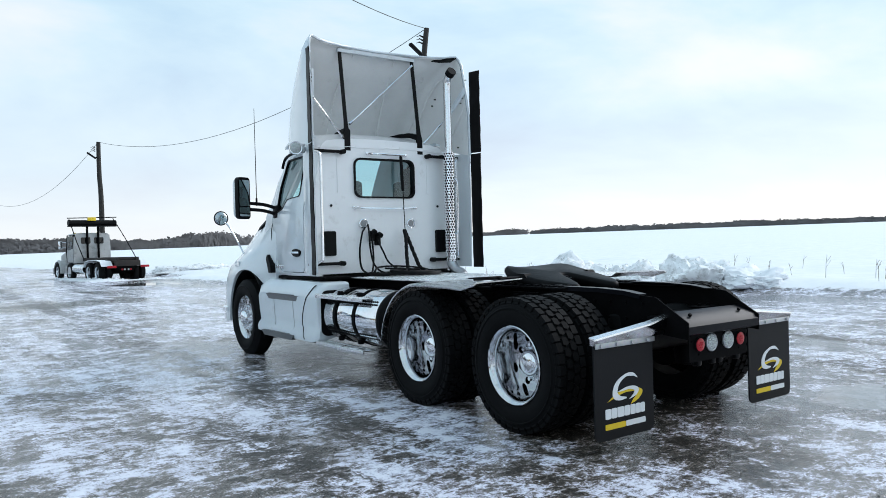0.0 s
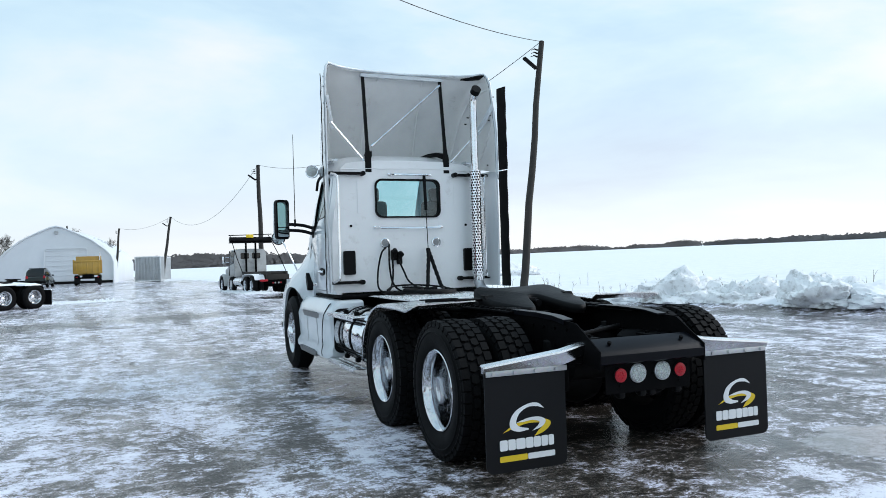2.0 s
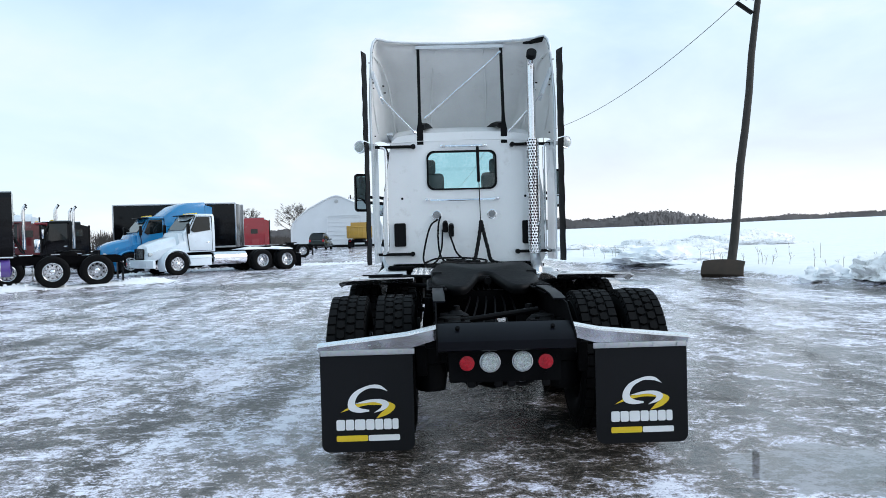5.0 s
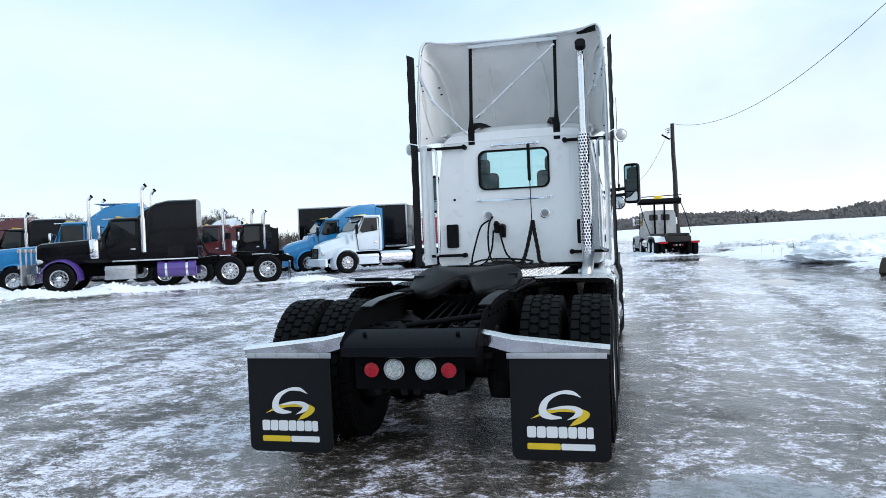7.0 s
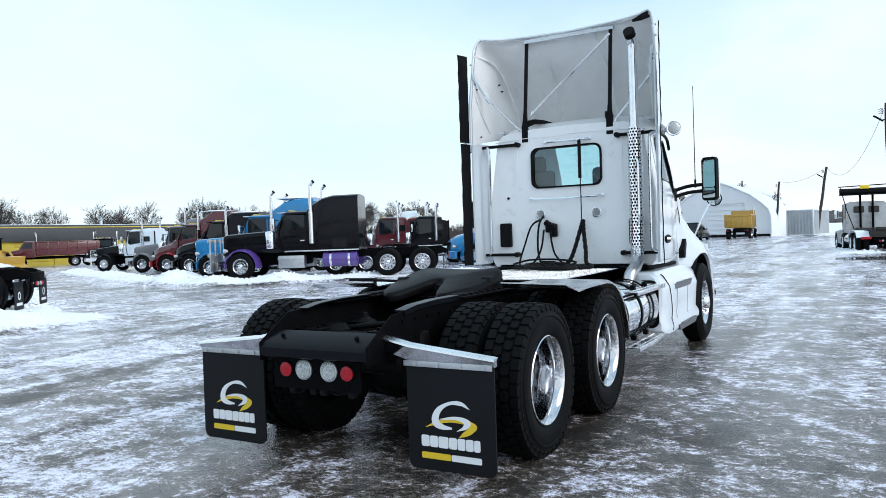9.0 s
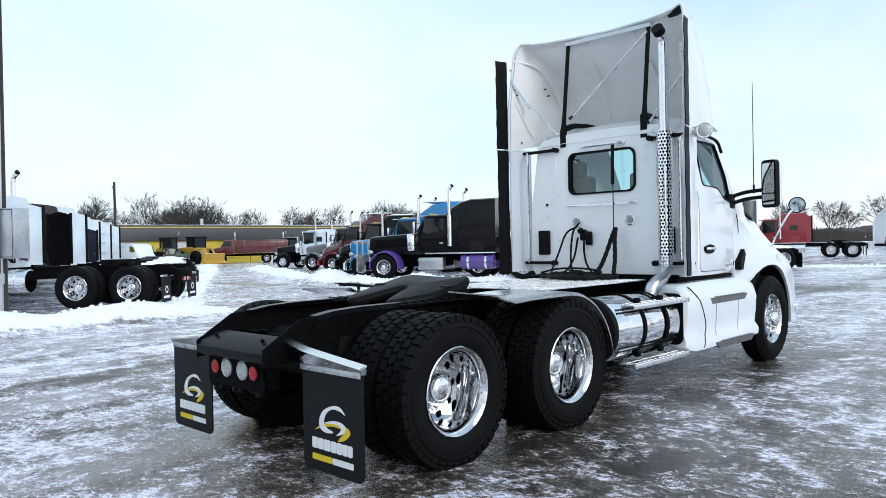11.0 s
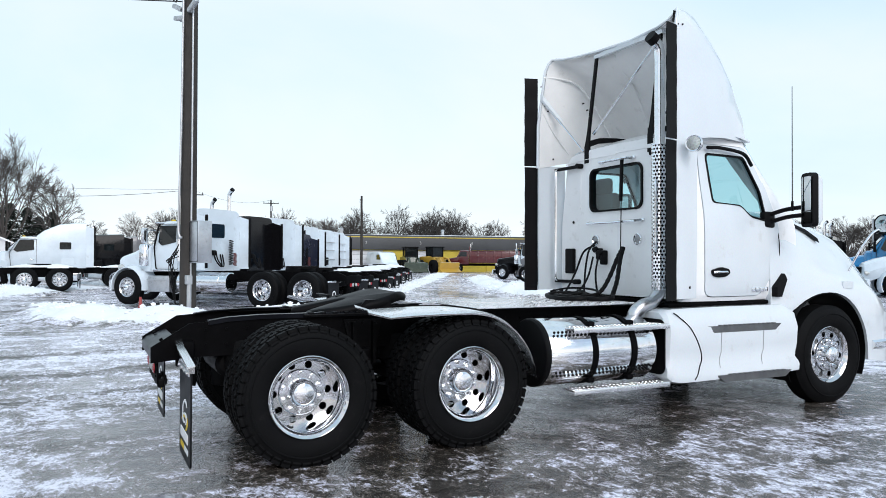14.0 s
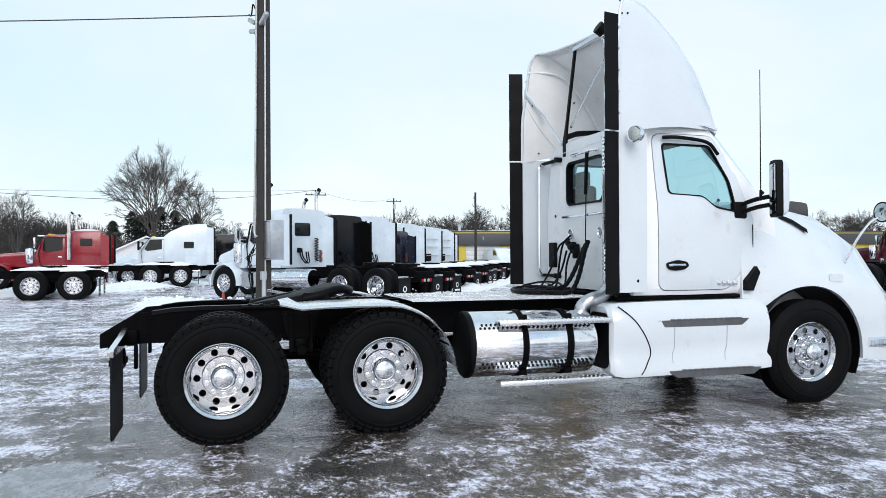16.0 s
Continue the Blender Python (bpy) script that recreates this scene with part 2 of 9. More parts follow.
def ground_material():
    """Ice, wet gravel and snow; the sheet's own 'snow' value and darkening 'wet' value say where."""
    m = bpy.data.materials.new("icy_ground")
    m.use_nodes = True
    add, join = nodes_of(m.node_tree)
    out, b = add("ShaderNodeOutputMaterial"), add("ShaderNodeBsdfPrincipled")
    join(b, out)
    coord = add("ShaderNodeTexCoord")
    at_snow, at_wet_dark = add("ShaderNodeAttribute", attribute_name="snow"), add("ShaderNodeAttribute", attribute_name="wet")

    def noise_(scale, detail=6.0, rough=0.6, stretch=(1, 1, 1), dist=0.0):
        mp = add("ShaderNodeMapping")
        mp.inputs["Scale"].default_value = stretch
        mp.inputs["Rotation"].default_value = (0, 0, radians(4))
        n = add("ShaderNodeTexNoise", i_Scale=scale, i_Detail=detail, i_Roughness=rough, i_Distortion=dist)
        join(coord, mp, "Object")
        join(mp, n)
        return n

    def math_(op, a, b_, slot=0):
        n = add("ShaderNodeMath", operation=op)
        for k, v in ((0, a), (1, b_)):
            if isinstance(v, (int, float)):
                n.inputs[k].default_value = v
            else:
                join(v[0], n, v[1], k)
        return n

    def ramp_(src, stops, out_=0):
        r = add("ShaderNodeValToRGB")
        ramp(r, stops)
        join(src, r, out_)
        return r

    patches = noise_(0.42, 6.0, 0.62, (1.0, 0.55, 1), 0.8)      # slush and ice patches
    tracks = noise_(1.0, 6.0, 0.65, (1.8, 0.20, 1), 0.5)        # drawn-out tyre tracks
    slush = noise_(1.5, 8.0, 0.68, (1.0, 0.8, 1), 1.0)            # trodden slush, a pace across
    grain = noise_(4.5, 10.0, 0.70, (0.8, 1.0, 1), 0.5)
    crust = noise_(19.0, 8.0, 0.75, (0.8, 1.1, 1), 0.6)
    micro = noise_(75.0, 4.0, 0.7)
    at_pool = add("ShaderNodeAttribute", attribute_name="pool")

    def centred(n, k):
        return math_("MULTIPLY", (math_("SUBTRACT", (n, 0), 0.5), 0), k)

    def total(*terms):
        t = terms[0]
        for u in terms[1:]:
            t = math_("ADD", (t, 0), (u, 0))
        return t

    rough_ice = total(centred(patches, 0.55), centred(tracks, 0.55), centred(slush, 0.80), centred(grain, 1.15), centred(crust, 1.15), centred(micro, 0.55))
    rough_ice = math_("MULTIPLY", (rough_ice, 0), 1.12)
    s4 = math_("SUBTRACT", (math_("ADD", (rough_ice, 0), 0.568), 0), (math_("MULTIPLY", (at_wet_dark, "Fac"), 0.14), 0))
    # tyre tracks: dark worn bands along straight lines over the yard
    xyz = add("ShaderNodeSeparateXYZ")
    join(coord, xyz, "Object")
    bands = None
    for u, v, a, k, w in (("X", "Y", -1.95, -0.012, 0.22), ("X", "Y", -2.75, -0.10, 0.16), ("X", "Y", -4.5, -0.16, 0.24), ("X", "Y", -6.6, -0.16, 0.24), ("Y", "X", 1.93, -0.585, 0.24), ("X", "Y", 3.3, 0.10, 0.22), ("X", "Y", 5.2, 0.12, 0.22), ("Y", "X", -4.6, -0.08, 0.3)):
        line = math_("ADD", (math_("MULTIPLY", (xyz, v), k), 0), a)
        off = math_("ABSOLUTE", (math_("ADD", (math_("SUBTRACT", (xyz, u), (line, 0)), 0), (centred(patches, 0.7), 0)), 0), 0)
        band = add("ShaderNodeMapRange", interpolation_type="SMOOTHSTEP")
        for slot, value in (("From Min", w - 0.05), ("From Max", w + 0.14), ("To Min", 1.0), ("To Max", 0.0)):
            band.inputs[slot].default_value = value
        join(off, band)
        bands = math_("MAXIMUM", (bands, 0), (band, 0)) if bands else band
    broken = add("ShaderNodeMapRange", interpolation_type="SMOOTHSTEP")    # the tracks come and go along their length
    for slot, value in (("From Min", 0.42), ("From Max", 0.60), ("To Min", 0.15), ("To Max", 1.0)):
        broken.inputs[slot].default_value = value
    join(noise_(0.9, 5.0, 0.65, (1.0, 0.45, 1), 0.8), broken)
    bands = math_("MULTIPLY", (bands, 0), (broken, 0))
    worn = add("ShaderNodeMapRange", interpolation_type="SMOOTHSTEP")      # wide worn areas where the gravel shows through
    for slot, value in (("From Min", 0.50), ("From Max", 0.62), ("To Min", 0.0), ("To Max", 0.12)):
        worn.inputs[slot].default_value = value
    join(noise_(0.23, 5.0, 0.6, (1.0, 0.7, 1), 1.2), worn)
    s4 = math_("SUBTRACT", (s4, 0), (worn, 0))
    s4 = math_("SUBTRACT", (s4, 0), (math_("MULTIPLY", (bands, 0), 0.17), 0))
    churned = total(centred(grain, 0.7), centred(crust, 1.3), centred(micro, 0.6))      # broken, gritty ice inside the tracks
    s4 = math_("ADD", (s4, 0), (math_("MULTIPLY", (bands, 0), (churned, 0)), 0))
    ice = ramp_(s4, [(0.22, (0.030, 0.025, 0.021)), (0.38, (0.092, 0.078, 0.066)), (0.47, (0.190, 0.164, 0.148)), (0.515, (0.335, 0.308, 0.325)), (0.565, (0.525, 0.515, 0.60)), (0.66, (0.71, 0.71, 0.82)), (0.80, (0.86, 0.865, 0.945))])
    # standing water fills the dark hollows
    water = ramp_(total(centred(grain, 0.9), centred(patches, 0.5), math_("MULTIPLY", (at_pool, "Fac"), 0.95)), [(0.44, (0, 0, 0)), (0.48, (1, 1, 1))])
    ice2 = add("ShaderNodeMix", data_type="RGBA")
    join(math_("MULTIPLY", (water, 0), 0.75), ice2, 0, 0)
    join(ice, ice2, 0, 6)
    ice2.inputs[7].default_value = (0.10, 0.098, 0.096, 1)
    ice = ice2
    rough = ramp_(s4, [(0.30, (0.04,) * 3), (0.46, (0.09,) * 3), (0.58, (0.18,) * 3), (0.72, (0.36,) * 3)])
    gritty = math_("MINIMUM", (math_("ADD", (bands, 0), (math_("MULTIPLY", (worn, 0), 6.0), 0)), 0), 1.0)
    rough = math_("ADD", (rough, 0), (math_("MULTIPLY", (gritty, 0), 0.30), 0))
    join(math_("SUBTRACT", 0.5, (math_("MULTIPLY", (gritty, 0), 0.28), 0)), b, 0, "Specular IOR Level")
    wet_rough = add("ShaderNodeMix", data_type="RGBA")
    join(water, wet_rough, 0, 0)
    join(rough, wet_rough, 0, 6)
    wet_rough.inputs[7].default_value = (0.02, 0.02, 0.02, 1)
    sn = math_("ADD", (at_snow, "Fac"), (centred(grain, 0.9), 0))
    mask = ramp_(sn, [(0.42, (0, 0, 0)), (0.58, (1, 1, 1))])
    snowc = ramp_(noise_(1.7, 8.0, 0.65), [(0.3, (0.80, 0.83, 0.87)), (0.6, (0.89, 0.905, 0.93))])
    mx = add("ShaderNodeMix", data_type="RGBA")
    join(mask, mx, 0, 0)
    join(ice, mx, 2, 6)
    join(snowc, mx, 0, 7)
    join(mx, b, 2, "Base Color")
    mr = add("ShaderNodeMix", data_type="RGBA")
    join(mask, mr, 0, 0)
    join(wet_rough, mr, 2, 6)
    mr.inputs[7].default_value = (0.7, 0.7, 0.7, 1)
    join(mr, b, 2, "Roughness")
    dry = math_("SUBTRACT", 1.0, (water, 0))
    flow = None
    for height, strength, distance in ((total(centred(grain, 1.2), centred(slush, 1.2), centred(tracks, 0.5)), 0.6, 0.034), (crust, 0.5, 0.013), (micro, 0.35, 0.005)):
        bp = add("ShaderNodeBump", i_Distance=distance)
        join(math_("MULTIPLY", (dry, 0), strength), bp, 0, "Strength")
        join(height, bp, 0, "Height")
        if flow:
            join(flow, bp, 0, "Normal")
        flow = bp
    join(flow, b, 0, "Normal")
    # film of melt water over the darker, harder ice
    film = ramp_(s4, [(0.36, (0.34,) * 3), (0.50, (0.14,) * 3), (0.60, (0.0,) * 3)])
    thaw = math_("MULTIPLY", (film, 0), (math_("SUBTRACT", 1.0, (mask, 0)), 0))
    thaw = math_("MULTIPLY", (thaw, 0), (math_("SUBTRACT", 1.0, (math_("MULTIPLY", (gritty, 0), 0.8), 0)), 0))
    join(thaw, b, 0, "Coat Weight")
    b.inputs["Coat Roughness"].default_value = 0.07
    b.inputs["Coat IOR"].default_value = 1.34
    ripple = add("ShaderNodeBump", i_Strength=0.5, i_Distance=0.014)
    join(total(centred(grain, 1.0), centred(crust, 0.6)), ripple, 0, "Height")
    join(ripple, b, 0, "Coat Normal")
    return m

# Mesh tools
def finish(bm, name, material, smooth=35):
    bmesh.ops.recalc_face_normals(bm, faces=bm.faces)
    me = bpy.data.meshes.new(name)
    bm.to_mesh(me)
    bm.free()
    if smooth:
        me.polygons.foreach_set("use_smooth", [True] * len(me.polygons))
        me.set_sharp_from_angle(angle=radians(smooth))
    me.materials.append(material)
    return me


def thing(name, label, category, m=None, group="", kind=""):
    ob = new(name)
    if m is not None:
        ob.matrix_world = m
    return tagged(ob, label, category, group, kind)


def part(name, bm, material, parent, label="", smooth=35):
    ob = new(name, finish(bm, name, material, smooth))
    ob.parent = parent
    if label:
        tagged(ob, label)
    return ob


def single(name, bm, material, label, category, m=None, group="", kind="", smooth=35):
    ob = new(name, finish(bm, name, material, smooth))
    if m is not None:
        ob.matrix_world = m
    return tagged(ob, label, category, group, kind)


def box(bm, c, s, bevel=0.0, m=None):
    vs = [bm.verts.new((c[0] + s[0] * i / 2, c[1] + s[1] * j / 2, c[2] + s[2] * k / 2)) for i in (-1, 1) for j in (-1, 1) for k in (-1, 1)]
    fs = [bm.faces.new([vs[i] for i in q]) for q in ((0, 1, 3, 2), (4, 6, 7, 5), (0, 4, 5, 1), (2, 3, 7, 6), (0, 2, 6, 4), (1, 5, 7, 3))]
    if bevel:
        es = {e for f in fs for e in f.edges}
        r = bmesh.ops.bevel(bm, geom=list(es), offset=bevel, segments=2, affect="EDGES", profile=0.5)
        vs = list({v for f in r["faces"] for v in f.verts} | {v for v in vs if v.is_valid})
    if m is not None:
        bmesh.ops.transform(bm, matrix=m, verts=vs)
    return vs


def ring_frame(d):
    d = Vector(d).normalized()
    u = d.cross(Vector((0, 0, 1)))
    if u.length < 1e-3:
        u = Vector((1, 0, 0))
    u.normalize()
    return u, d.cross(u).normalized()


def cyl(bm, a, b, r0, r1=None, seg=16, cap=True):
    a, b = Vector(a), Vector(b)
    r1 = r0 if r1 is None else r1
    u, v = ring_frame(b - a)
    rings = [[bm.verts.new(p + r * (math.cos(2 * math.pi * i / seg) * u + math.sin(2 * math.pi * i / seg) * v)) for i in range(seg)] for p, r in ((a, r0), (b, r1))]
    for i in range(seg):
        j = (i + 1) % seg
        bm.faces.new((rings[0][i], rings[0][j], rings[1][j], rings[1][i]))
    if cap:
        bm.faces.new(rings[0][::-1])
        bm.faces.new(rings[1])


def tube(bm, pts, r, seg=8, radii=None):
    """A pipe along points, with closed ends."""
    pts = [Vector(p) for p in pts]
    last = None
    u0 = None
    for k, p in enumerate(pts):
        d = (pts[min(k + 1, len(pts) - 1)] - pts[max(k - 1, 0)]).normalized()
        if u0 is None:
            u0, _ = ring_frame(d)
        u0 = (u0 - d * u0.dot(d)).normalized()
        v0 = d.cross(u0)
        rr = radii[k] if radii else r
        ring = [bm.verts.new(p + rr * (math.cos(2 * math.pi * i / seg) * u0 + math.sin(2 * math.pi * i / seg) * v0)) for i in range(seg)]
        if last:
            for i in range(seg):
                j = (i + 1) % seg
                bm.faces.new((last[i], last[j], ring[j], ring[i]))
        else:
            bm.faces.new(ring[::-1])
        last = ring
    bm.faces.new(last)


def bend(pts, n=6):
    """A smooth line through points (Catmull-Rom)."""
    P = [Vector(p) for p in pts]
    P = [P[0] * 2 - P[1]] + P + [P[-1] * 2 - P[-2]]
    out = []
    for i in range(1, len(P) - 2):
        for k in range(n):
            t = k / n
            a, b, c, d = P[i - 1 : i + 3]
            out.append(0.5 * (2 * b + (c - a) * t + (2 * a - 5 * b + 4 * c - d) * t * t + (3 * b - a - 3 * c + d) * t**3))
    return out + [P[-2]]


def lathe(bm, prof, axis="x", seg=32, at=(0, 0, 0), closed=False):
    """Profile points (along, radius) turned about an axis through at."""
    rings = []
    for a, r in prof:
        ring = []
        for i in range(seg):
            c, s = r * math.cos(2 * math.pi * i / seg), r * math.sin(2 * math.pi * i / seg)
            p = {"x": (a, c, s), "y": (c, a, s), "z": (c, s, a)}[axis]
            ring.append(bm.verts.new((p[0] + at[0], p[1] + at[1], p[2] + at[2])))
        rings.append(ring)
    for k in range(len(rings) - (0 if closed else 1)):
        A, B = rings[k], rings[(k + 1) % len(rings)]
        for i in range(seg):
            j = (i + 1) % seg
            bm.faces.new((A[i], A[j], B[j], B[i]))
    if not closed:
        for ring, r in ((rings[0], prof[0][1]), (rings[-1], prof[-1][1])):
            if r > 1e-4:
                bm.faces.new(ring)


def loft(bm, secs, cap=True, ring=True):
    rows = [[bm.verts.new(p) for p in s] for s in secs]
    n = len(rows[0])
    for A, B in zip(rows, rows[1:]):
        for i in range(n if ring else n - 1):
            j = (i + 1) % n
            bm.faces.new((A[i], A[j], B[j], B[i]))
    if cap:
        bm.faces.new(rows[0][::-1])
        bm.faces.new(rows[-1])


def prism(bm, poly, axis, a, b):
    """A flat outline drawn through from a to b along an axis. Outline: (y, z) for x, (x, z) for y, (x, y) for z."""
    def put(p, w):
        return {"x": (w, p[0], p[1]), "y": (p[0], w, p[1]), "z": (p[0], p[1], w)}[axis]

    A, B = [bm.verts.new(put(p, a)) for p in poly], [bm.verts.new(put(p, b)) for p in poly]
    n = len(poly)
    for i in range(n):
        j = (i + 1) % n
        bm.faces.new((A[i], A[j], B[j], B[i]))
    bm.faces.new(A[::-1])
    bm.faces.new(B)


def holed(bm, outer, holes, axis, a, b):
    """As prism, with holes through it."""
    def put(p, w):
        return {"x": (w, p[0], p[1]), "y": (p[0], w, p[1]), "z": (p[0], p[1], w)}[axis]

    edges, loops = [], []
    for loop in (outer, *holes):
        vs = [bm.verts.new(put(p, a)) for p in loop]
        edges += [bm.edges.new((vs[i], vs[(i + 1) % len(vs)])) for i in range(len(vs))]
    r = bmesh.ops.triangle_fill(bm, edges=edges, use_beauty=True)
    faces = [f for f in r["geom"] if isinstance(f, bmesh.types.BMFace)]
    ex = bmesh.ops.extrude_face_region(bm, geom=faces, use_keep_orig=True)
    shift = Vector(put((0, 0), b)) - Vector(put((0, 0), a))
    bmesh.ops.translate(bm, vec=shift, verts=[g for g in ex["geom"] if isinstance(g, bmesh.types.BMVert)])


def round_rect(cx, cy, w, h, r, n=5):
    pts = []
    for sx, sy, a0 in ((1, 1, 0), (-1, 1, 90), (-1, -1, 180), (1, -1, 270)):
        for k in range(n + 1):
            a = radians(a0 + 90 * k / n)
            pts.append((cx + sx * (w / 2 - r) + r * math.cos(a), cy + sy * (h / 2 - r) + r * math.sin(a)))
    return pts


def circle(cx, cy, r, n=16):
    return [(cx + r * math.cos(2 * math.pi * i / n), cy + r * math.sin(2 * math.pi * i / n)) for i in range(n)]


def round_poly(pts, r, n=4):
    """An outline with its corners rounded by about r."""
    out = []
    P = [Vector((p[0], p[1])) for p in pts]
    for i, p in enumerate(P):
        a, c = P[i - 1], P[(i + 1) % len(P)]
        rr = min(r, (a - p).length * 0.45, (c - p).length * 0.45)
        s, e = p + (a - p).normalized() * rr, p + (c - p).normalized() * rr
        for k in range(n + 1):
            t = k / n
            q = (1 - t) ** 2 * s + 2 * t * (1 - t) * p + t * t * e
            out.append((q.x, q.y))
    return out


def cut(ob, bm):
    """Takes the solid bm out of a mesh object."""
    me = bpy.data.meshes.new("cutter")
    bmesh.ops.recalc_face_normals(bm, faces=bm.faces)
    bm.to_mesh(me)
    bm.free()
    c = new("cutter", me)
    mod = ob.modifiers.new("cut", "BOOLEAN")
    mod.operation, mod.solver, mod.object = "DIFFERENCE", "EXACT", c
    keep = ob.parent
    ob.parent = None
    bpy.context.view_layer.update()
    done = bpy.data.meshes.new_from_object(ob.evaluated_get(bpy.context.evaluated_depsgraph_get()))
    ob.modifiers.clear()
    ob.data = done
    ob.parent = keep
    done.polygons.foreach_set("use_smooth", [True] * len(done.polygons))
    done.set_sharp_from_angle(angle=radians(35))
    bpy.data.objects.remove(c)
    bpy.data.meshes.remove(me)


def B():
    return bmesh.new()


def smoothstep(a, b, x):
    t = min(1.0, max(0.0, (x - a) / (b - a)))
    return t * t * (3 - 2 * t)

# Ground: one sheet to the horizon
def lot_edge(y):
    """Where the yard ends and the field begins, as x."""
    pts = ((-400, 30), (-30, 22), (3, 11.9), (8.5, 10.5), (14, 8.7), (19.4, 7.3), (27, 5.1), (33, 4.4), (37, 6.6), (45, 6.4), (60, 4), (76, 0), (84, -3), (100, -3), (900, -3))
    for (a, xa), (b, xb) in zip(pts, pts[1:]):
        if y <= b:
            return xa + (xb - xa) * (y - a) / (b - a)
    return -3


def slope(x, y):
    return 0.013 * max(0.0, x - 9) + 0.0040 * max(0.0, y - 10) * smoothstep(38, 78, y) - 0.004 * max(0.0, -x - 12) * smoothstep(-80, 40, y)


def bank(x, y, ax, ay, bx, by, w):
    """1 on the line from a to b, 0 at the distance w from it."""
    d = Vector((bx - ax, by - ay))
    t = max(0, min(1, ((x - ax) * d.x + (y - ay) * d.y) / d.length_squared))
    return max(0.0, 1 - math.hypot(x - ax - t * d.x, y - ay - t * d.y) / w)


def chain(pts, w, h):
    return [(*a, *b, w, h) for a, b in zip(pts, pts[1:])]


BANKS = (chain(((-11.4, 4.4), (-11.2, 2.6), (-11.4, 0.4), (-13.0, -1.3), (-16.8, -1.7)), 1.7, 0.20) + chain(((-16.8, -0.9), (-19.5, -2.4)), 0.9, 0.10) + chain(((-12.9, 4.9), (-20.5, 9.0), (-42, 21.3), (-66, 34)), 0.95, 0.18)
         + chain(((-30, 19.4), (-20.5, 15.4), (-17.6, 14.6), (-15.6, 15.7), (-13.4, 18.6), (-10.3, 20.6)), 1.35, 0.20) + chain(((-30, 19.4), (-44, 26.5)), 1.4, 0.2)
         + chain(((-21, -12), (-23, -7.5), (-28, -4.2), (-37, -1), (-48, 4), (-62, 12)), 2.6, 0.16) + chain(((-14, 28.6), (-9.5, 33), (-4.5, 35)), 1.3, 0.10) + chain(((2.2, 43.5), (3.0, 36.0)), 1.5, 0.10) + chain(((2.8, 36.1), (6.0, 36.9)), 1.2, 0.05) + chain(((-3.5, 76.0), (1, 76.5)), 2, 0.15))


# standing water: centre and half lengths
POOLS = ((1.9, -1.15, 1.1, 0.9), (5.2, 15.0, 1.4, 2.2), (3.6, 30.5, 3.4, 3.0))
WET = ((-17.5, 12.9, -8.5, 17.0, 1.3), (-9.0, 17.0, 0.0, 19.5, 1.6), (-24.0, 13.0, -15.0, 12.0, 1.0))


def ground_at(x, y):
    """Height, snow, wet and pool values; the wet value also darkens the ground."""
    n = noise.noise((x * 0.35, y * 0.35, 0)) + 0.5 * noise.noise((x * 1.1, y * 1.1, 3))
    z, snow, wet = slope(x, y), 0.0, 0.0
    e = lot_edge(y) + 0.5 * n
    f = smoothstep(e - 0.2, e + 1.6, x)
    z += f * (0.26 + 0.10 * n * smoothstep(e, e + 3, x) * (1 - smoothstep(30, 90, x)))
    snow = max(snow, f * 1.15)
    wet = max(wet, 1.3 * (1 - smoothstep(0.1, 1.1, abs(x - e + 0.9))))
    for ax, ay, bx, by, w, h in BANKS:
        k = bank(x, y, ax, ay, bx, by, w * (1 + 0.35 * n))
        z += h * k * k * (3 - 2 * k) * (1 + 0.5 * n)
        snow = max(snow, 1.5 * k)
    far = smoothstep(110, 150, y) + smoothstep(75, 100, -x) + smoothstep(60, 100, -y)
    snow = max(snow, min(1, far))
    # ground made darker beneath the tractor unit and in two ovals beside it
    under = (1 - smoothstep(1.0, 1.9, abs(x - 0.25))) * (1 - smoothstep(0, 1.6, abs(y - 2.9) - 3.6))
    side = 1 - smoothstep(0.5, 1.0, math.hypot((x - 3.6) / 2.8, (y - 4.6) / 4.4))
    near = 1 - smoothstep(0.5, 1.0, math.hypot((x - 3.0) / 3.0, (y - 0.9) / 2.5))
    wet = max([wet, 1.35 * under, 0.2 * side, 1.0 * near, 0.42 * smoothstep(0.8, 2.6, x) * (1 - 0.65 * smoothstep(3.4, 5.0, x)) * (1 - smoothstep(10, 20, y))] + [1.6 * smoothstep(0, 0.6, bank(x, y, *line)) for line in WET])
    pool = max([0.0] + [1 - math.hypot((x - px) / a, (y - py) / b) for px, py, a, b in POOLS])
    return z + 0.012 * n * (1 - f), snow, wet, pool


def steps(near, lo, hi, grow=1.09, first=0.3):
    out, s, v = [], first, near[1]
    out = list(np.arange(near[0], near[1] + 1e-6, first))
    while v < hi:
        s *= grow
        v += s
        out.append(v)
    s, v, left = first, near[0], []
    while v > lo:
        s *= grow
        v -= s
        left.append(v)
    return left[::-1] + out


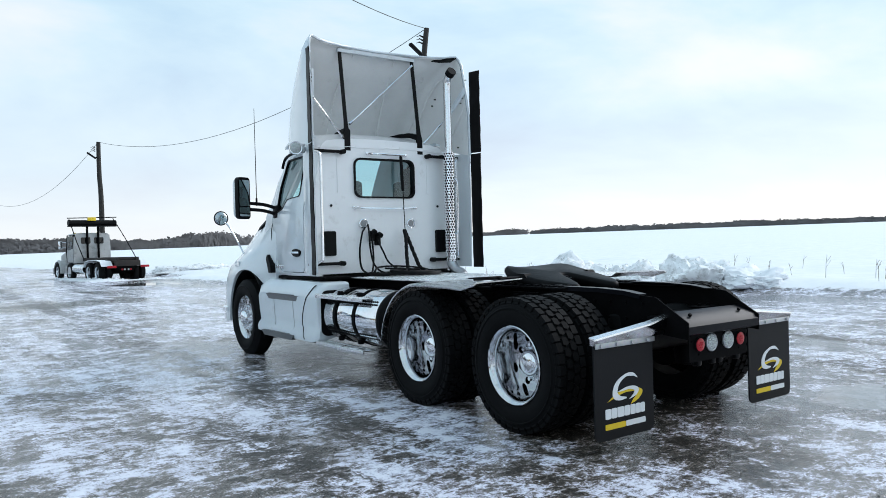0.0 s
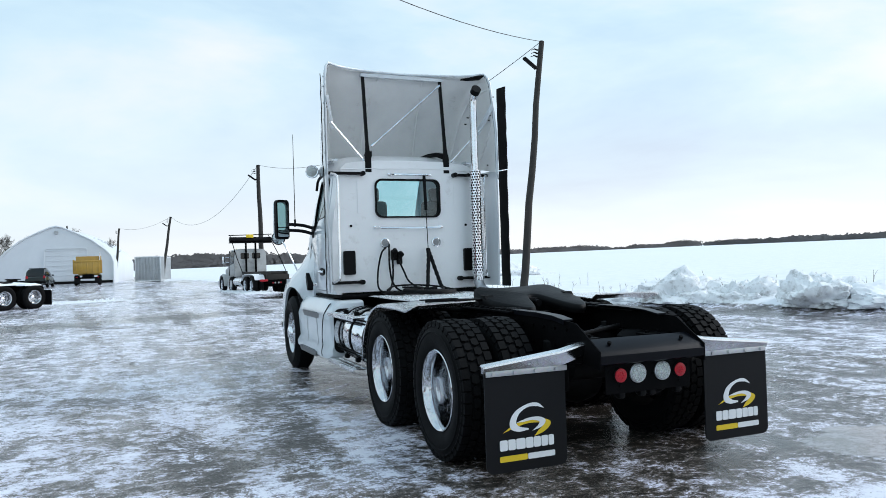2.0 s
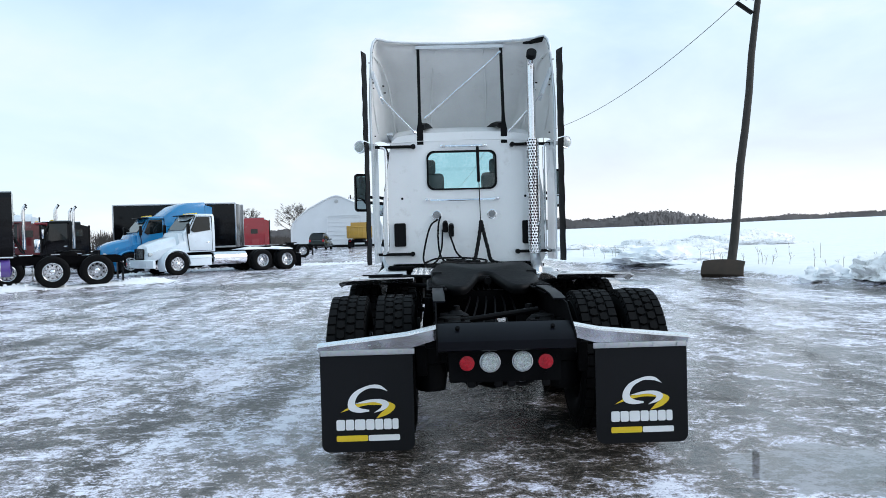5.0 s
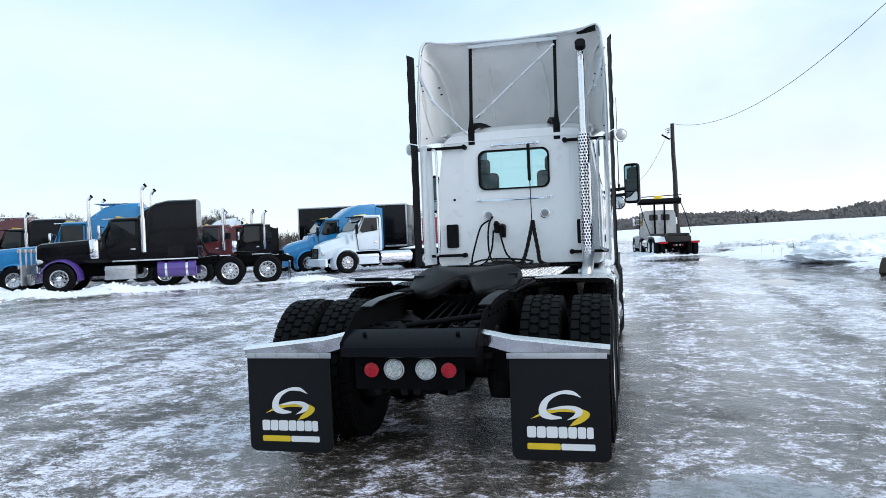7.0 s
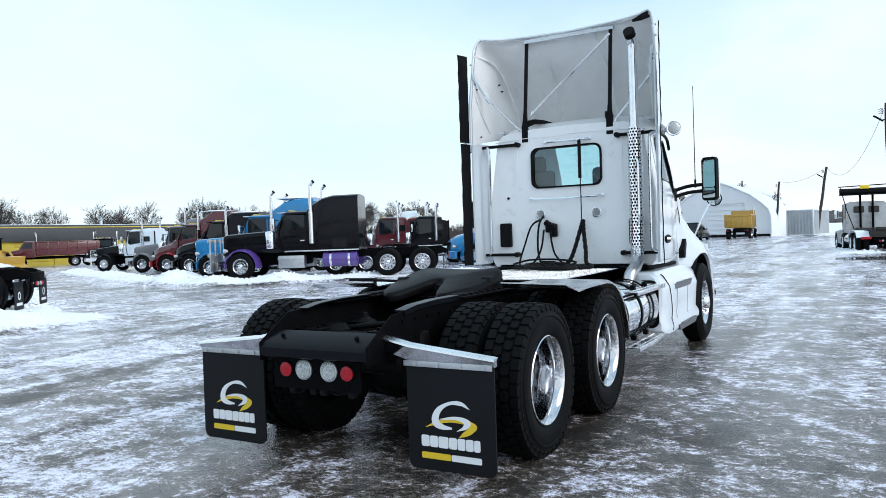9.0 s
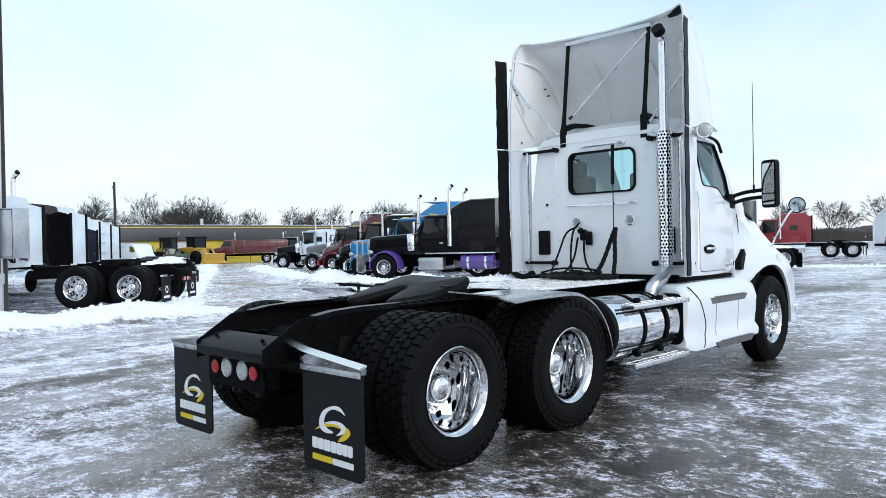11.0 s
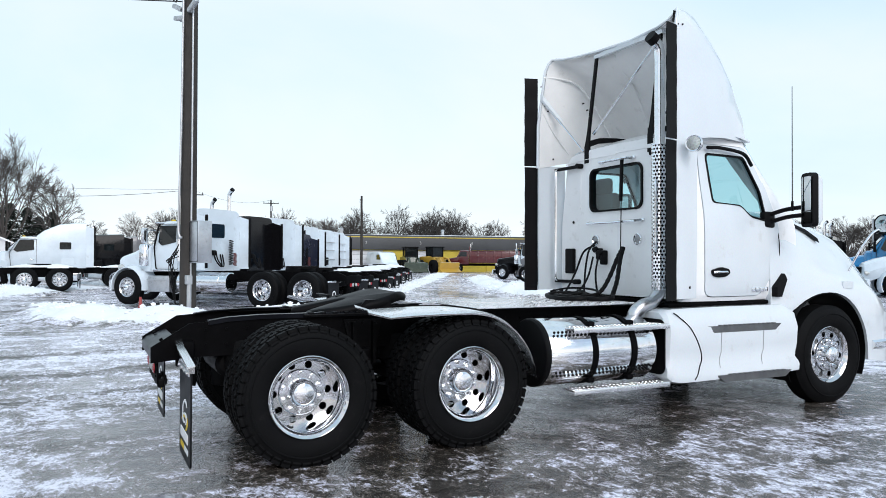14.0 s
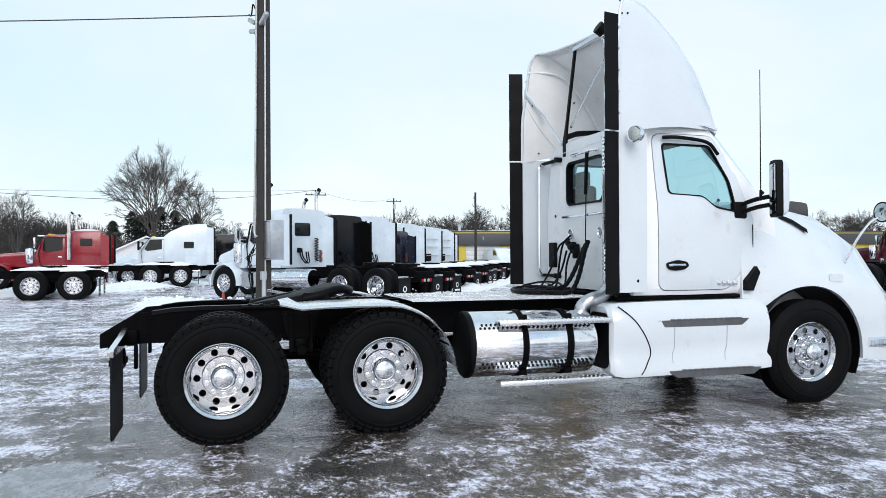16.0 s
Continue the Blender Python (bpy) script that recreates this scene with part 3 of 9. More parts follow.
def make_ground():
    xs, ys = steps((-26, 16), -1600, 1600), steps((-7, 26), -1200, 1900)
    vs, sn, we, po = [], [], [], []
    for y in ys:
        for x in xs:
            z, s, w, q = ground_at(x, y)
            vs.append((x, y, z))
            sn.append(s)
            we.append(w)
            po.append(q)
    n = len(xs)
    me = bpy.data.meshes.new("ground")
    me.from_pydata(vs, [], [(j * n + i, j * n + i + 1, (j + 1) * n + i + 1, (j + 1) * n + i) for j in range(len(ys) - 1) for i in range(n - 1)])
    me.polygons.foreach_set("use_smooth", [True] * len(me.polygons))
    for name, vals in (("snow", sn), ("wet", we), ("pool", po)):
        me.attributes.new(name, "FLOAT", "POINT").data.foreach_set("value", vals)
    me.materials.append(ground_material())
    return tagged(new("ground", me), "icy yard of packed snow and wet gravel beside a snowy field", "ground", kind="structure")


make_ground()


def on_ground(x, y):
    return ground_at(x, y)[0]

# Wheels, shared by all lorries. Local: axle along x, outer side at +x, centre of the tyre at the origin
def tyre_mesh(tread=True, R=0.52, w=0.27):
    bm = B()
    h = w / 2
    d = 0.018 if tread else 0.0
    prof = [(-h + 0.03, 0.292), (-h + 0.004, 0.325), (-h - 0.006, 0.40), (-h + 0.006, 0.465), (-h + 0.03, R - 0.022 - d * 0.3), (-h + 0.05, R - d), (h - 0.05, R - d), (h - 0.03, R - 0.022 - d * 0.3), (h - 0.006, 0.465), (h + 0.006, 0.40), (h - 0.004, 0.325), (h - 0.03, 0.292)]
    lathe(bm, prof, "x", 56, closed=True)
    lathe(bm, [(h + 0.002, 0.425), (h + 0.0075, 0.43), (h + 0.0075, 0.436), (h + 0.002, 0.441)], "x", 56, closed=True)
    base = finish(bm, "tyre", RUBBER, 40)
    bm = B()
    if tread:
        rows = ((-0.098, 0.058), (-0.033, 0.056), (0.033, 0.056), (0.098, 0.058))
        n = 40
        for k, (cx, bw) in enumerate(rows):
            for i in range(n):
                a = 2 * math.pi * (i + 0.5 * (k % 2)) / n
                lug = 2 * math.pi / n * R * 0.42
                side = k in (0, 3)
                m = Matrix.Rotation(a, 4, "X") @ Matrix.Translation((cx, 0, R - d))
                hx = bw / 2
                s = 0.72 if not side else 1.0
                out = [(-hx, -lug * s), (0, -lug * 1.08), (hx, -lug * s), (hx, lug * s), (0, lug * 1.08), (-hx, lug * s)]
                lo = [bm.verts.new(m @ Vector((x, y, -0.012))) for x, y in out]
                hi = [bm.verts.new(m @ Vector((x * 0.93, y * 0.92, d - (0.006 if side else 0)))) for x, y in out]
                bm.faces.new(hi)
                for q in range(6):
                    bm.faces.new((lo[q], lo[(q + 1) % 6], hi[(q + 1) % 6], hi[q]))
                if side:
                    sx = -1 if k == 0 else 1
                    o2 = [(h * sx * 0.80, -lug * 0.85, d - 0.008), (h * sx * 0.80, lug * 0.85, d - 0.008), (h * sx * 0.985, lug * 0.8, -0.028), (h * sx * 0.985, -lug * 0.8, -0.028)]
                    m2 = Matrix.Rotation(a, 4, "X") @ Matrix.Translation((0, 0, R - d))
                    A = [bm.verts.new(m2 @ Vector(p)) for p in o2]
                    C = [bm.verts.new(m2 @ Vector((p[0] * 0.93, p[1], p[2] - 0.03))) for p in o2]
                    bm.faces.new(A)
                    for q in range(4):
                        bm.faces.new((C[q], C[(q + 1) % 4], A[(q + 1) % 4], A[q]))
    return base, finish(bm, "tread", RUBBER, 40) if tread else None


def holes_disc(bm, x0, x1, r_out, r_in, r_holes, hole, n=10, lean=0.0):
    holed(bm, circle(0, 0, r_out, 40), [circle(0, 0, r_in, 28)] + [circle(r_holes * math.cos(2 * math.pi * i / n), r_holes * math.sin(2 * math.pi * i / n), hole, 12) for i in range(n)], "x", x0, x1)


def rim_meshes(front):
    """Rim, hub cap and nuts for a steering wheel (proud disc) or the outer one of a pair (deep dish)."""
    rim, cap, nut = B(), B(), B()
    if front:
        lathe(rim, [(-0.11, 0.27), (-0.11, 0.292), (-0.10, 0.298), (-0.06, 0.27), (0.05, 0.265), (0.085, 0.272), (0.10, 0.300), (0.108, 0.300), (0.112, 0.292), (0.10, 0.278), (0.085, 0.262), (0.06, 0.25), (-0.09, 0.25)], "x", 48, closed=True)
        holes_disc(rim, 0.055, 0.068, 0.262, 0.06, 0.214, 0.030)
        lathe(rim, [(0.06, 0.185), (0.085, 0.178), (0.088, 0.06), (0.06, 0.06)], "x", 40, closed=True)
        lathe(cap, [(0.08, 0.098), (0.115, 0.094), (0.15, 0.088), (0.165, 0.07), (0.17, 0.0)], "x", 32)
        lug_x, lug_r = 0.086, 0.142
    else:
        lathe(rim, [(-0.15, 0.25), (-0.15, 0.262), (0.06, 0.266), (0.09, 0.272), (0.115, 0.298), (0.125, 0.302), (0.130, 0.296), (0.122, 0.284), (0.10, 0.264), (0.06, 0.256), (-0.10, 0.246), (-0.15, 0.247)], "x", 48, closed=True)
        holes_disc(rim, -0.145, -0.133, 0.252, 0.06, 0.209, 0.0295)
        lathe(rim, [(-0.135, 0.174), (-0.117, 0.166), (-0.115, 0.06), (-0.135, 0.06)], "x", 40, closed=True)
        lathe(rim, [(-0.149, 0.06), (-0.146, 0.06), (-0.146, 0.10), (-0.149, 0.10)], "x", 24, closed=True)
        lathe(cap, [(-0.12, 0.108), (-0.10, 0.106), (-0.035, 0.100), (-0.015, 0.088), (-0.004, 0.06), (0.0, 0.0)], "x", 32)
        lug_x, lug_r = -0.117, 0.143
    for i in range(10):
        a = 2 * math.pi * (i + 0.5) / 10
        c = Vector((lug_x, lug_r * math.cos(a), lug_r * math.sin(a)))
        cyl(nut, c, c + Vector((0.012, 0, 0)), 0.024, 0.022, 10)
        cyl(nut, c + Vector((0.01, 0, 0)), c + Vector((0.042, 0, 0)), 0.0185, 0.016, 6)
    return finish(rim, "rim", RIMALU), finish(cap, "hub_cap", CHROME, 50), finish(nut, "wheel_nuts", RIMALU)


(TYRE, TREAD), (TYRE_PLAIN, _) = tyre_mesh(True), tyre_mesh(False)
FRONT_RIM, REAR_RIM = rim_meshes(True), rim_meshes(False)


def nut_mesh():
    bm = B()
    cyl(bm, (0, 0, 0), (0.012, 0, 0), 0.024, 0.022, 10)
    cyl(bm, (0.01, 0, 0), (0.042, 0, 0), 0.0185, 0.016, 6)
    return finish(bm, "wheel_nut", CHROME)


NUT = nut_mesh()


def wheel(parent, x, y, z, front=False, tread=True, cap=True, right=None, single_nuts=False):
    """A wheel with its tyre, rim, cap and nuts under a lorry; the outer side faces away from its middle."""
    right = x > 0 if right is None else right
    m = pose(x, y, z, 0, 0, 0 if right else 180) @ Matrix.Rotation(random.uniform(0, 6.28), 4, "X")
    t = new("wheel", TYRE if tread else TYRE_PLAIN)
    t.parent, t.matrix_basis = parent, m
    tagged(t, "black rubber tyre on a polished rim")
    if tread:
        o = new("tread", TREAD)
        o.parent = t
        tagged(o, kind="stuff")
    if cap:
        for k in range(10 if single_nuts else 0):
            a = 2 * math.pi * (k + 0.5) / 10
            o = new("wheel_nut", NUT)
            o.parent = t
            o.matrix_basis = Matrix.Translation((0.086 if front else -0.117, 0.1425 * math.cos(a), 0.1425 * math.sin(a)))
        for name, me in zip(("rim", "hub_cap", "wheel_nuts"), FRONT_RIM if front else REAR_RIM):
            if single_nuts and name == "wheel_nuts":
                continue
            o = new(name, me)
            o.parent = t
            if name == "wheel_nuts":
                tagged(o, kind="stuff")
    return t

# The white day-cab tractor unit: rear axle at y = 0, second at 1.32, front at 5.65, nose towards +y
truck = thing("tractor_unit", "white day-cab tractor unit with roof fairing standing on wet ice", "truck")
truck.scale = (1.0, 0.989, 0.995)


def cab_section(y, inset=0.0):
    """Cross-section of the cab at y, as points (x, z), right side up over the roof to the left."""
    w = 1.045 - 0.03 * smoothstep(4.3, 3.78, y) - 0.085 * smoothstep(4.3, 5.3, y) - inset
    zt = 2.735 + 0.10 * smoothstep(3.78, 4.1, y) - 0.03 * smoothstep(4.3, 4.7, y)
    if y > 4.70:
        zt = 2.805 - (y - 4.70) * 1.12
    zt -= inset
    zb = 1.09 + inset
    top = max(zt, zb + 0.2)
    lean = 0.11 * max(0.0, (top - 1.9) / 0.85)
    half = [(w - 0.05, zb), (w - 0.01, zb + 0.06), (w, zb + 0.2), (w, min(1.75, top - 0.25)), (w - 0.01, min(1.95, top - 0.2)), (w - 0.5 * lean - 0.01, min(2.3, top - 0.17)), (w - lean, top - 0.15),
            (w - lean - 0.025, top - 0.075), (w - lean - 0.085, top - 0.022), (w - lean - 0.2, top), (0.45 * w, top + 0.022)]
    return [(x, y, z) for x, z in half] + [(0, y, top + 0.03)] + [(-x, y, z) for x, z in half[::-1]]


def cab_solid(inset=0.0, y0=3.78, y1=5.42):
    bm = B()
    loft(bm, [cab_section(y, inset) for y in (y0, y0 + 0.03, 3.92, 4.05, 4.2, 4.35, 4.5, 4.6, 4.7, 4.85, 5.0, 5.15, 5.28, y1)])
    return bm


SIDE_WINDOW = round_poly([(4.105, 2.57), (4.135, 2.065), (4.53, 2.045), (4.675, 1.935), (4.945, 1.895), (4.875, 2.21), (4.67, 2.565)], 0.05)
DOOR = round_poly([(4.01, 2.665), (4.015, 1.13), (4.84, 1.13), (5.09, 1.42), (5.17, 1.80), (4.96, 2.27), (4.73, 2.665)], 0.10)
BACK_WINDOW = round_rect(-0.018, 2.28, 0.88, 0.495, 0.09)


def build_cab():
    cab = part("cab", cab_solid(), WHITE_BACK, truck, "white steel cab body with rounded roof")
    cut(cab, cab_solid(0.05, 3.83, 5.36))
    bm = B()
    prism(bm, BACK_WINDOW, "y", 3.6, 3.95)
    cut(cab, bm)
    bm = B()
    prism(bm, DOOR, "x", -1.5, 1.5)
    cut(cab, bm)
    bm = B()
    prism(bm, [(4.76, 2.70), (5.36, 2.02), (5.60, 2.2), (4.97, 2.90)], "x", -0.86, 0.86)
    cut(cab, bm)
    # doors, a little proud of the shell
    for side in (1, -1):
        bm = B()
        prism(bm, [(3.0, 0.5), (6.0, 0.5), (6.0, 3.2), (3.0, 3.2)], "x", -3 * side, 0.5 * side)
        d = part("door", cab_solid(-0.006, 3.80), WHITE, truck, "white cab door with side window")
        cut(d, bm)
        cut(d, cab_solid(0.05, 3.70, 5.40))
        bm = B()
        inset = [(y + (4.52 - y) * 0.012, z + (1.9 - z) * 0.010) for y, z in DOOR]
        holed(bm, [(3.0, 0.5), (6.0, 0.5), (6.0, 3.2), (3.0, 3.2)], [inset], "x", 0.3 * side, 2.0 * side)
        cut(d, bm)
        bm = B()
        prism(bm, SIDE_WINDOW, "x", 0.4 * side, 2.0 * side)
        cut(d, bm)
        bm = B()
        mid = (4.50, 2.24)
        ring = [(mid[0] + (y - mid[0]) * 0.955, mid[1] + (z - mid[1]) * 0.94) for y, z in SIDE_WINDOW]
        loops = [[(side * (side_x(y, z) + o), y, z) for y, z in lp] for lp, o in ((SIDE_WINDOW, -0.02), (SIDE_WINDOW, 0.012), (ring, 0.012), (ring, -0.02))]
        loft(bm, loops + [loops[0]], cap=False)
        part("window_seal", bm, BLACK, d)
        bm = B()
        bm.faces.new([bm.verts.new((side * (side_x(y, z) - 0.012), y, z)) for y, z in ring])
        g = part("window_pane", bm, GLASS, d, "green-tinted clear glass", 0)
        g.visible_shadow = False
        bm = B()
        prism(bm, round_poly([(4.085, 1.40), (4.10, 1.345), (4.17, 1.325), (4.28, 1.335), (4.335, 1.37), (4.315, 1.41), (4.21, 1.43)], 0.03), "x", side * 1.02, side * 1.062)
        part("handle_recess", bm, BLACK, d)
        bm = B()
        tube(bm, [(side * 1.06, 4.11, 1.378), (side * 1.085, 4.14, 1.38), (side * 1.085, 4.26, 1.382), (side * 1.06, 4.29, 1.38)], 0.014, 8)
        part("door_handle", bm, CHROME, d, "chrome pull handle")
        bm = B()
        for k in range(4):
            box(bm, (side * 1.022, 4.70 + 0.062 * k, 1.20), (0.008, 0.045, 0.045), 0.004)
        part("badge", bm, CHROME, d, "dark chrome model badge")
        bm = B()
        tube(bm, bend([(side * 0.985, 4.10, 2.615), (side * 0.99, 4.28, 2.62), (side * 0.98, 4.6, 2.585), (side * 0.975, 4.73, 2.47)], 5), 0.018, 8)
        part("window_visor", bm, BLACK, d)
    # rear window
    bm = B()
    small = [(x * 0.95 - 0.001, 2.28 + (z - 2.28) * 0.92) for x, z in BACK_WINDOW]
    holed(bm, BACK_WINDOW, [small], "y", 3.76, 3.84)
    part("rear_window_seal", bm, BLACK, truck)
    bm = B()
    bm.faces.new([bm.verts.new((x, 3.80, z)) for x, z in small])
    g = part("rear_window", bm, GLASS, truck, "clear rear window glass", 0)
    g.visible_shadow = False
    bm = B()
    bm.faces.new([bm.verts.new(p) for p in ((-0.85, 4.77, 2.70), (0.85, 4.77, 2.70), (0.85, 5.36, 2.04), (-0.85, 5.36, 2.04))])
    g = part("windscreen", bm, GLASS, truck, "clear windscreen glass", 0)
    g.visible_shadow = False
    # seats, wheel, dashboard
    for sx in (-0.48, 0.48):
        bm = B()
        box(bm, (sx, 4.18, 1.62), (0.50, 0.50, 0.14), 0.05)
        box(bm, (sx, 3.99, 1.95), (0.48, 0.13, 0.62), 0.05)
        box(bm, (sx, 3.98, 2.34), (0.27, 0.10, 0.19), 0.04)
        cyl(bm, (sx, 4.18, 1.14), (sx, 4.18, 1.56), 0.15)
        part("seat", bm, SEAT, truck, "dark fabric driver seat")
    bm = B()
    loft(bm, [[(x, 4.88, 1.60), (x, 4.90, 1.90), (x, 5.05, 1.95), (x, 5.22, 1.93), (x, 5.24, 1.5)] for x in (-0.88, 0.88)])
    part("dashboard", bm, INNER, truck)
    bm = B()
    tube(bm, [Vector((-0.48, 4.72, 1.86)) + 0.21 * (Vector((math.cos(a), 0, 0)) + Vector((0, 0.45, 0.9)) * math.sin(a)) for a in [2 * math.pi * i / 20 for i in range(21)]], 0.016, 6)
    cyl(bm, (-0.48, 4.74, 1.84), (-0.48, 4.95, 1.72), 0.03)
    part("steering_wheel", bm, BLACK, truck)


def side_x(y, z):
    """Half width of the cab's skin."""
    pts = [(p[0], p[2]) for p in cab_section(y) if p[0] > 0]
    for (xa, za), (xb, zb) in zip(pts, pts[1:]):
        if za <= z <= zb:
            return xa + (xb - xa) * (z - za) / max(1e-6, zb - za)
    return 0.9


build_cab()


def build_fairing():
    rows = ((3.50, 1.125, 3.900, 2.60), (3.62, 1.122, 3.895, 2.62), (3.80, 1.105, 3.845, 2.66), (4.05, 1.06, 3.72, 2.70), (4.30, 1.01, 3.55, 2.72), (4.53, 0.95, 3.32, 2.72), (4.71, 0.89, 3.05, 2.72), (4.83, 0.82, 2.80, 2.70))

    def arch(y, W, zt, zb, inset=0.0):
        """Section of the shell; its rear edge runs back at the sides and forward over the middle."""
        W, zt = W - inset, zt - inset
        half = [(W, zb), (W, zb + (zt - zb) * 0.4), (W - 0.015, zb + (zt - zb) * 0.72), (W - 0.03, zt - 0.12), (W - 0.05, zt - 0.035), (W - 0.085, zt + 0.012), (W - 0.13, zt + 0.014), (W - 0.20, zt + 0.004), (W - 0.36, zt + 0.006), (W * 0.45, zt + 0.020)]
        fade = max(0.0, min(1.0, (4.35 - y) / 0.85))
        pts = half + [(0, zt + 0.028)] + [(-x, z) for x, z in half[::-1]]
        return [(x, y + fade * (0.09 * smoothstep(3.0, 3.85, z) + 0.40 * smoothstep(3.80, 3.88, z) * (1 - (x / W) ** 2)), z) for x, z in pts]

    bm = B()
    loft(bm, [arch(*r) + arch(*r, 0.008)[::-1] for r in rows])
    part("roof_fairing", bm, WHITE, truck, "tall white curved roof fairing, open at the rear", 50)
    bm = B()
    loft(bm, [arch(*r, 0.014) + arch(*r, 0.020)[::-1] for r in ((3.51, 1.125, 3.900, 2.60), *rows[1:])])
    part("fairing_lining", bm, WHITE_IN, truck, "bare grey fibreglass inside of the fairing", 50)
    bm = B()
    tube(bm, arch(3.495, 1.125, 3.900, 2.60), 0.015, 8)
    part("fairing_rim", bm, WHITE, truck)
    bm = B()
    loft(bm, [[(x, 3.905, 3.845), (x, 3.90, 3.885), (x, 3.955, 3.89), (x, 3.955, 3.845)] for x in (-0.56, 0.56)])
    part("header_bar", bm, WHITE, truck, "white bar across the fairing's mouth")
    # ribs moulded inside: two down the middle, a step along each side and a crease under it
    for sx in (-1, 1):
        bm = B()
        tube(bm, bend([(sx * 0.30, 3.99, 3.85), (sx * 0.33, 4.13, 3.70), (sx * 0.36, 4.38, 3.44), (sx * 0.38, 4.62, 3.0), (sx * 0.39, 4.7, 2.75)], 4), 0.012, 6)
        part("fairing_rib", bm, WHITE_IN, truck)
        bm = B()
        tube(bm, bend([(sx * 1.095, 3.56, 3.70), (sx * 1.07, 3.72, 3.705), (sx * 1.0, 3.95, 3.66), (sx * 0.94, 4.12, 3.50), (sx * 0.90, 4.28, 3.25), (sx * 0.86, 4.5, 2.85)], 4), 0.013, 6)
        part("fairing_rib", bm, WHITE_IN, truck)
        bm = B()
        tube(bm, bend([(sx * 1.105, 3.54, 3.30), (sx * 1.085, 3.72, 3.02), (sx * 1.06, 3.92, 2.78)], 4), 0.010, 6)
        part("fairing_rib", bm, WHITE_IN, truck)
        bm = B()
        a, b = Vector((sx * 1.10, 3.52, 3.46)), Vector((sx * 0.995, 3.74, 3.16))
        loft(bm, [[q + Vector((0, 0, 0.035)), q + Vector((-sx * 0.03, 0.01, 0.03)), q + Vector((-sx * 0.03, 0.01, -0.03)), q - Vector((0, 0, 0.035))] for q in (a, a.lerp(b, 0.5), b)])
        part("rod_bracket", bm, WHITE, truck, "white angled bracket for the brace rod")
        for y, z in ((3.60, 3.74), (3.66, 3.745), (3.88, 3.69), (4.08, 3.42), (4.13, 3.34), (3.62, 3.30), (3.70, 2.72), (3.56, 3.40), (3.58, 3.36)):
            bm = B()
            x = 1.085 - 0.30 * max(0.0, y - 3.75)
            cyl(bm, (sx * (x + 0.02), y, z), (sx * (x - 0.008), y, z), 0.009, seg=6)
            part("bolt", bm, BLACK, truck)
    for x in (-0.53, 0.525):
        bm = B()
        loft(bm, [[(x - w, y - 0.014, z), (x + w, y - 0.014, z), (x + w, y + 0.014, z), (x - w, y + 0.014, z)] for w, y, z in ((0.040, 3.79, 2.61), (0.040, 3.79, 2.80), (0.026, 3.80, 2.88), (0.019, 3.815, 3.0), (0.019, 3.925, 3.86))])
        strut = part("fairing_strut", bm, BLACK, truck, "black flat fairing strut", 30)
        bm = B()
        i = 1 if x < 0 else -1
        loft(bm, [[(x + i * a, y, z - h), (x + i * (a + 0.07), y, z - h), (x + i * (a + 0.07), y, z + h), (x + i * a, y, z + h)] for a, y, z, h in ((-0.02, 3.79, 2.83, 0.035), (0.02, 3.90, 2.87, 0.03), (0.06, 4.10, 2.885, 0.022), (0.10, 4.32, 2.88, 0.015))])
        part("strut_foot", bm, BLACK, strut, "", 30)
    for a, b in (((-0.47, 3.83, 2.945), (0.52, 3.91, 3.795)), ((-1.02, 3.70, 3.215), (-0.585, 3.775, 2.755)), ((1.02, 3.70, 3.215), (0.585, 3.775, 2.755))):
        bm = B()
        cyl(bm, a, b, 0.011, seg=8)
        for p, q in ((a, b), (b, a)):
            cyl(bm, p, Vector(p).lerp(Vector(q), 0.045), 0.017, seg=6)
        part("brace_rod", bm, CHROME, truck, "thin bright brace rod")
    bm = B()
    loft(bm, [[(x, 3.60 + 0.9 * (1.04 - x), 3.895), (x, 3.74 + 0.7 * (1.04 - x), 3.872), (x, 3.74 + 0.7 * (1.04 - x), 3.862), (x, 3.60 + 0.9 * (1.04 - x), 3.882)] for x in (0.80, 0.88, 0.96, 1.03)])
    part("torn_sealant", bm, BLACK, truck, "torn black sealant under the fairing's corner")
    # side extenders: white panels with black rubber edges in two lengths
    for sx in (-1, 1):
        bm = B()
        loft(bm, [[(sx * (1.128 - k), 3.50, z), (sx * (1.135 - k), 3.62, z), (sx * (1.085 - k), 3.86, z)] + [(sx * (1.085 - k - 0.018), 3.86, z), (sx * (1.115 - k), 3.62, z), (sx * (1.108 - k), 3.50, z)] for z, k in ((1.13, 0.012), (1.8, 0.0), (2.63, 0.0))])
        part("side_extender", bm, WHITE, truck, "white side extender panel")
        for z0, z1 in ((1.12, 2.615), (2.63, 3.70)):
            bm = B()
            n = 14
            loft(bm, [[(sx * (1.155 + wob), 3.52, z), (sx * (1.165 + wob), 3.52, z), (sx * (1.20 + 2 * wob), 3.36, z), (sx * (1.19 + 2 * wob), 3.36, z)] for z, wob in [(z0 + (z1 - z0) * i / n, 0.002 * math.sin(i * 1.9) + (0.004 if z1 > 3 else 0)) for i in range(n + 1)]])
            part("rubber_edge", bm, BLACK, truck, "black rubber gap strip, slightly wavy")
        bm = B()
        for k in range(5):
            cyl(bm, (sx * 1.12, 3.55, 2.8 + 0.2 * k), (sx * 1.136, 3.55, 2.8 + 0.2 * k), 0.010, seg=6)
        tagged(part("bolts", bm, STEEL, truck), kind="stuff")
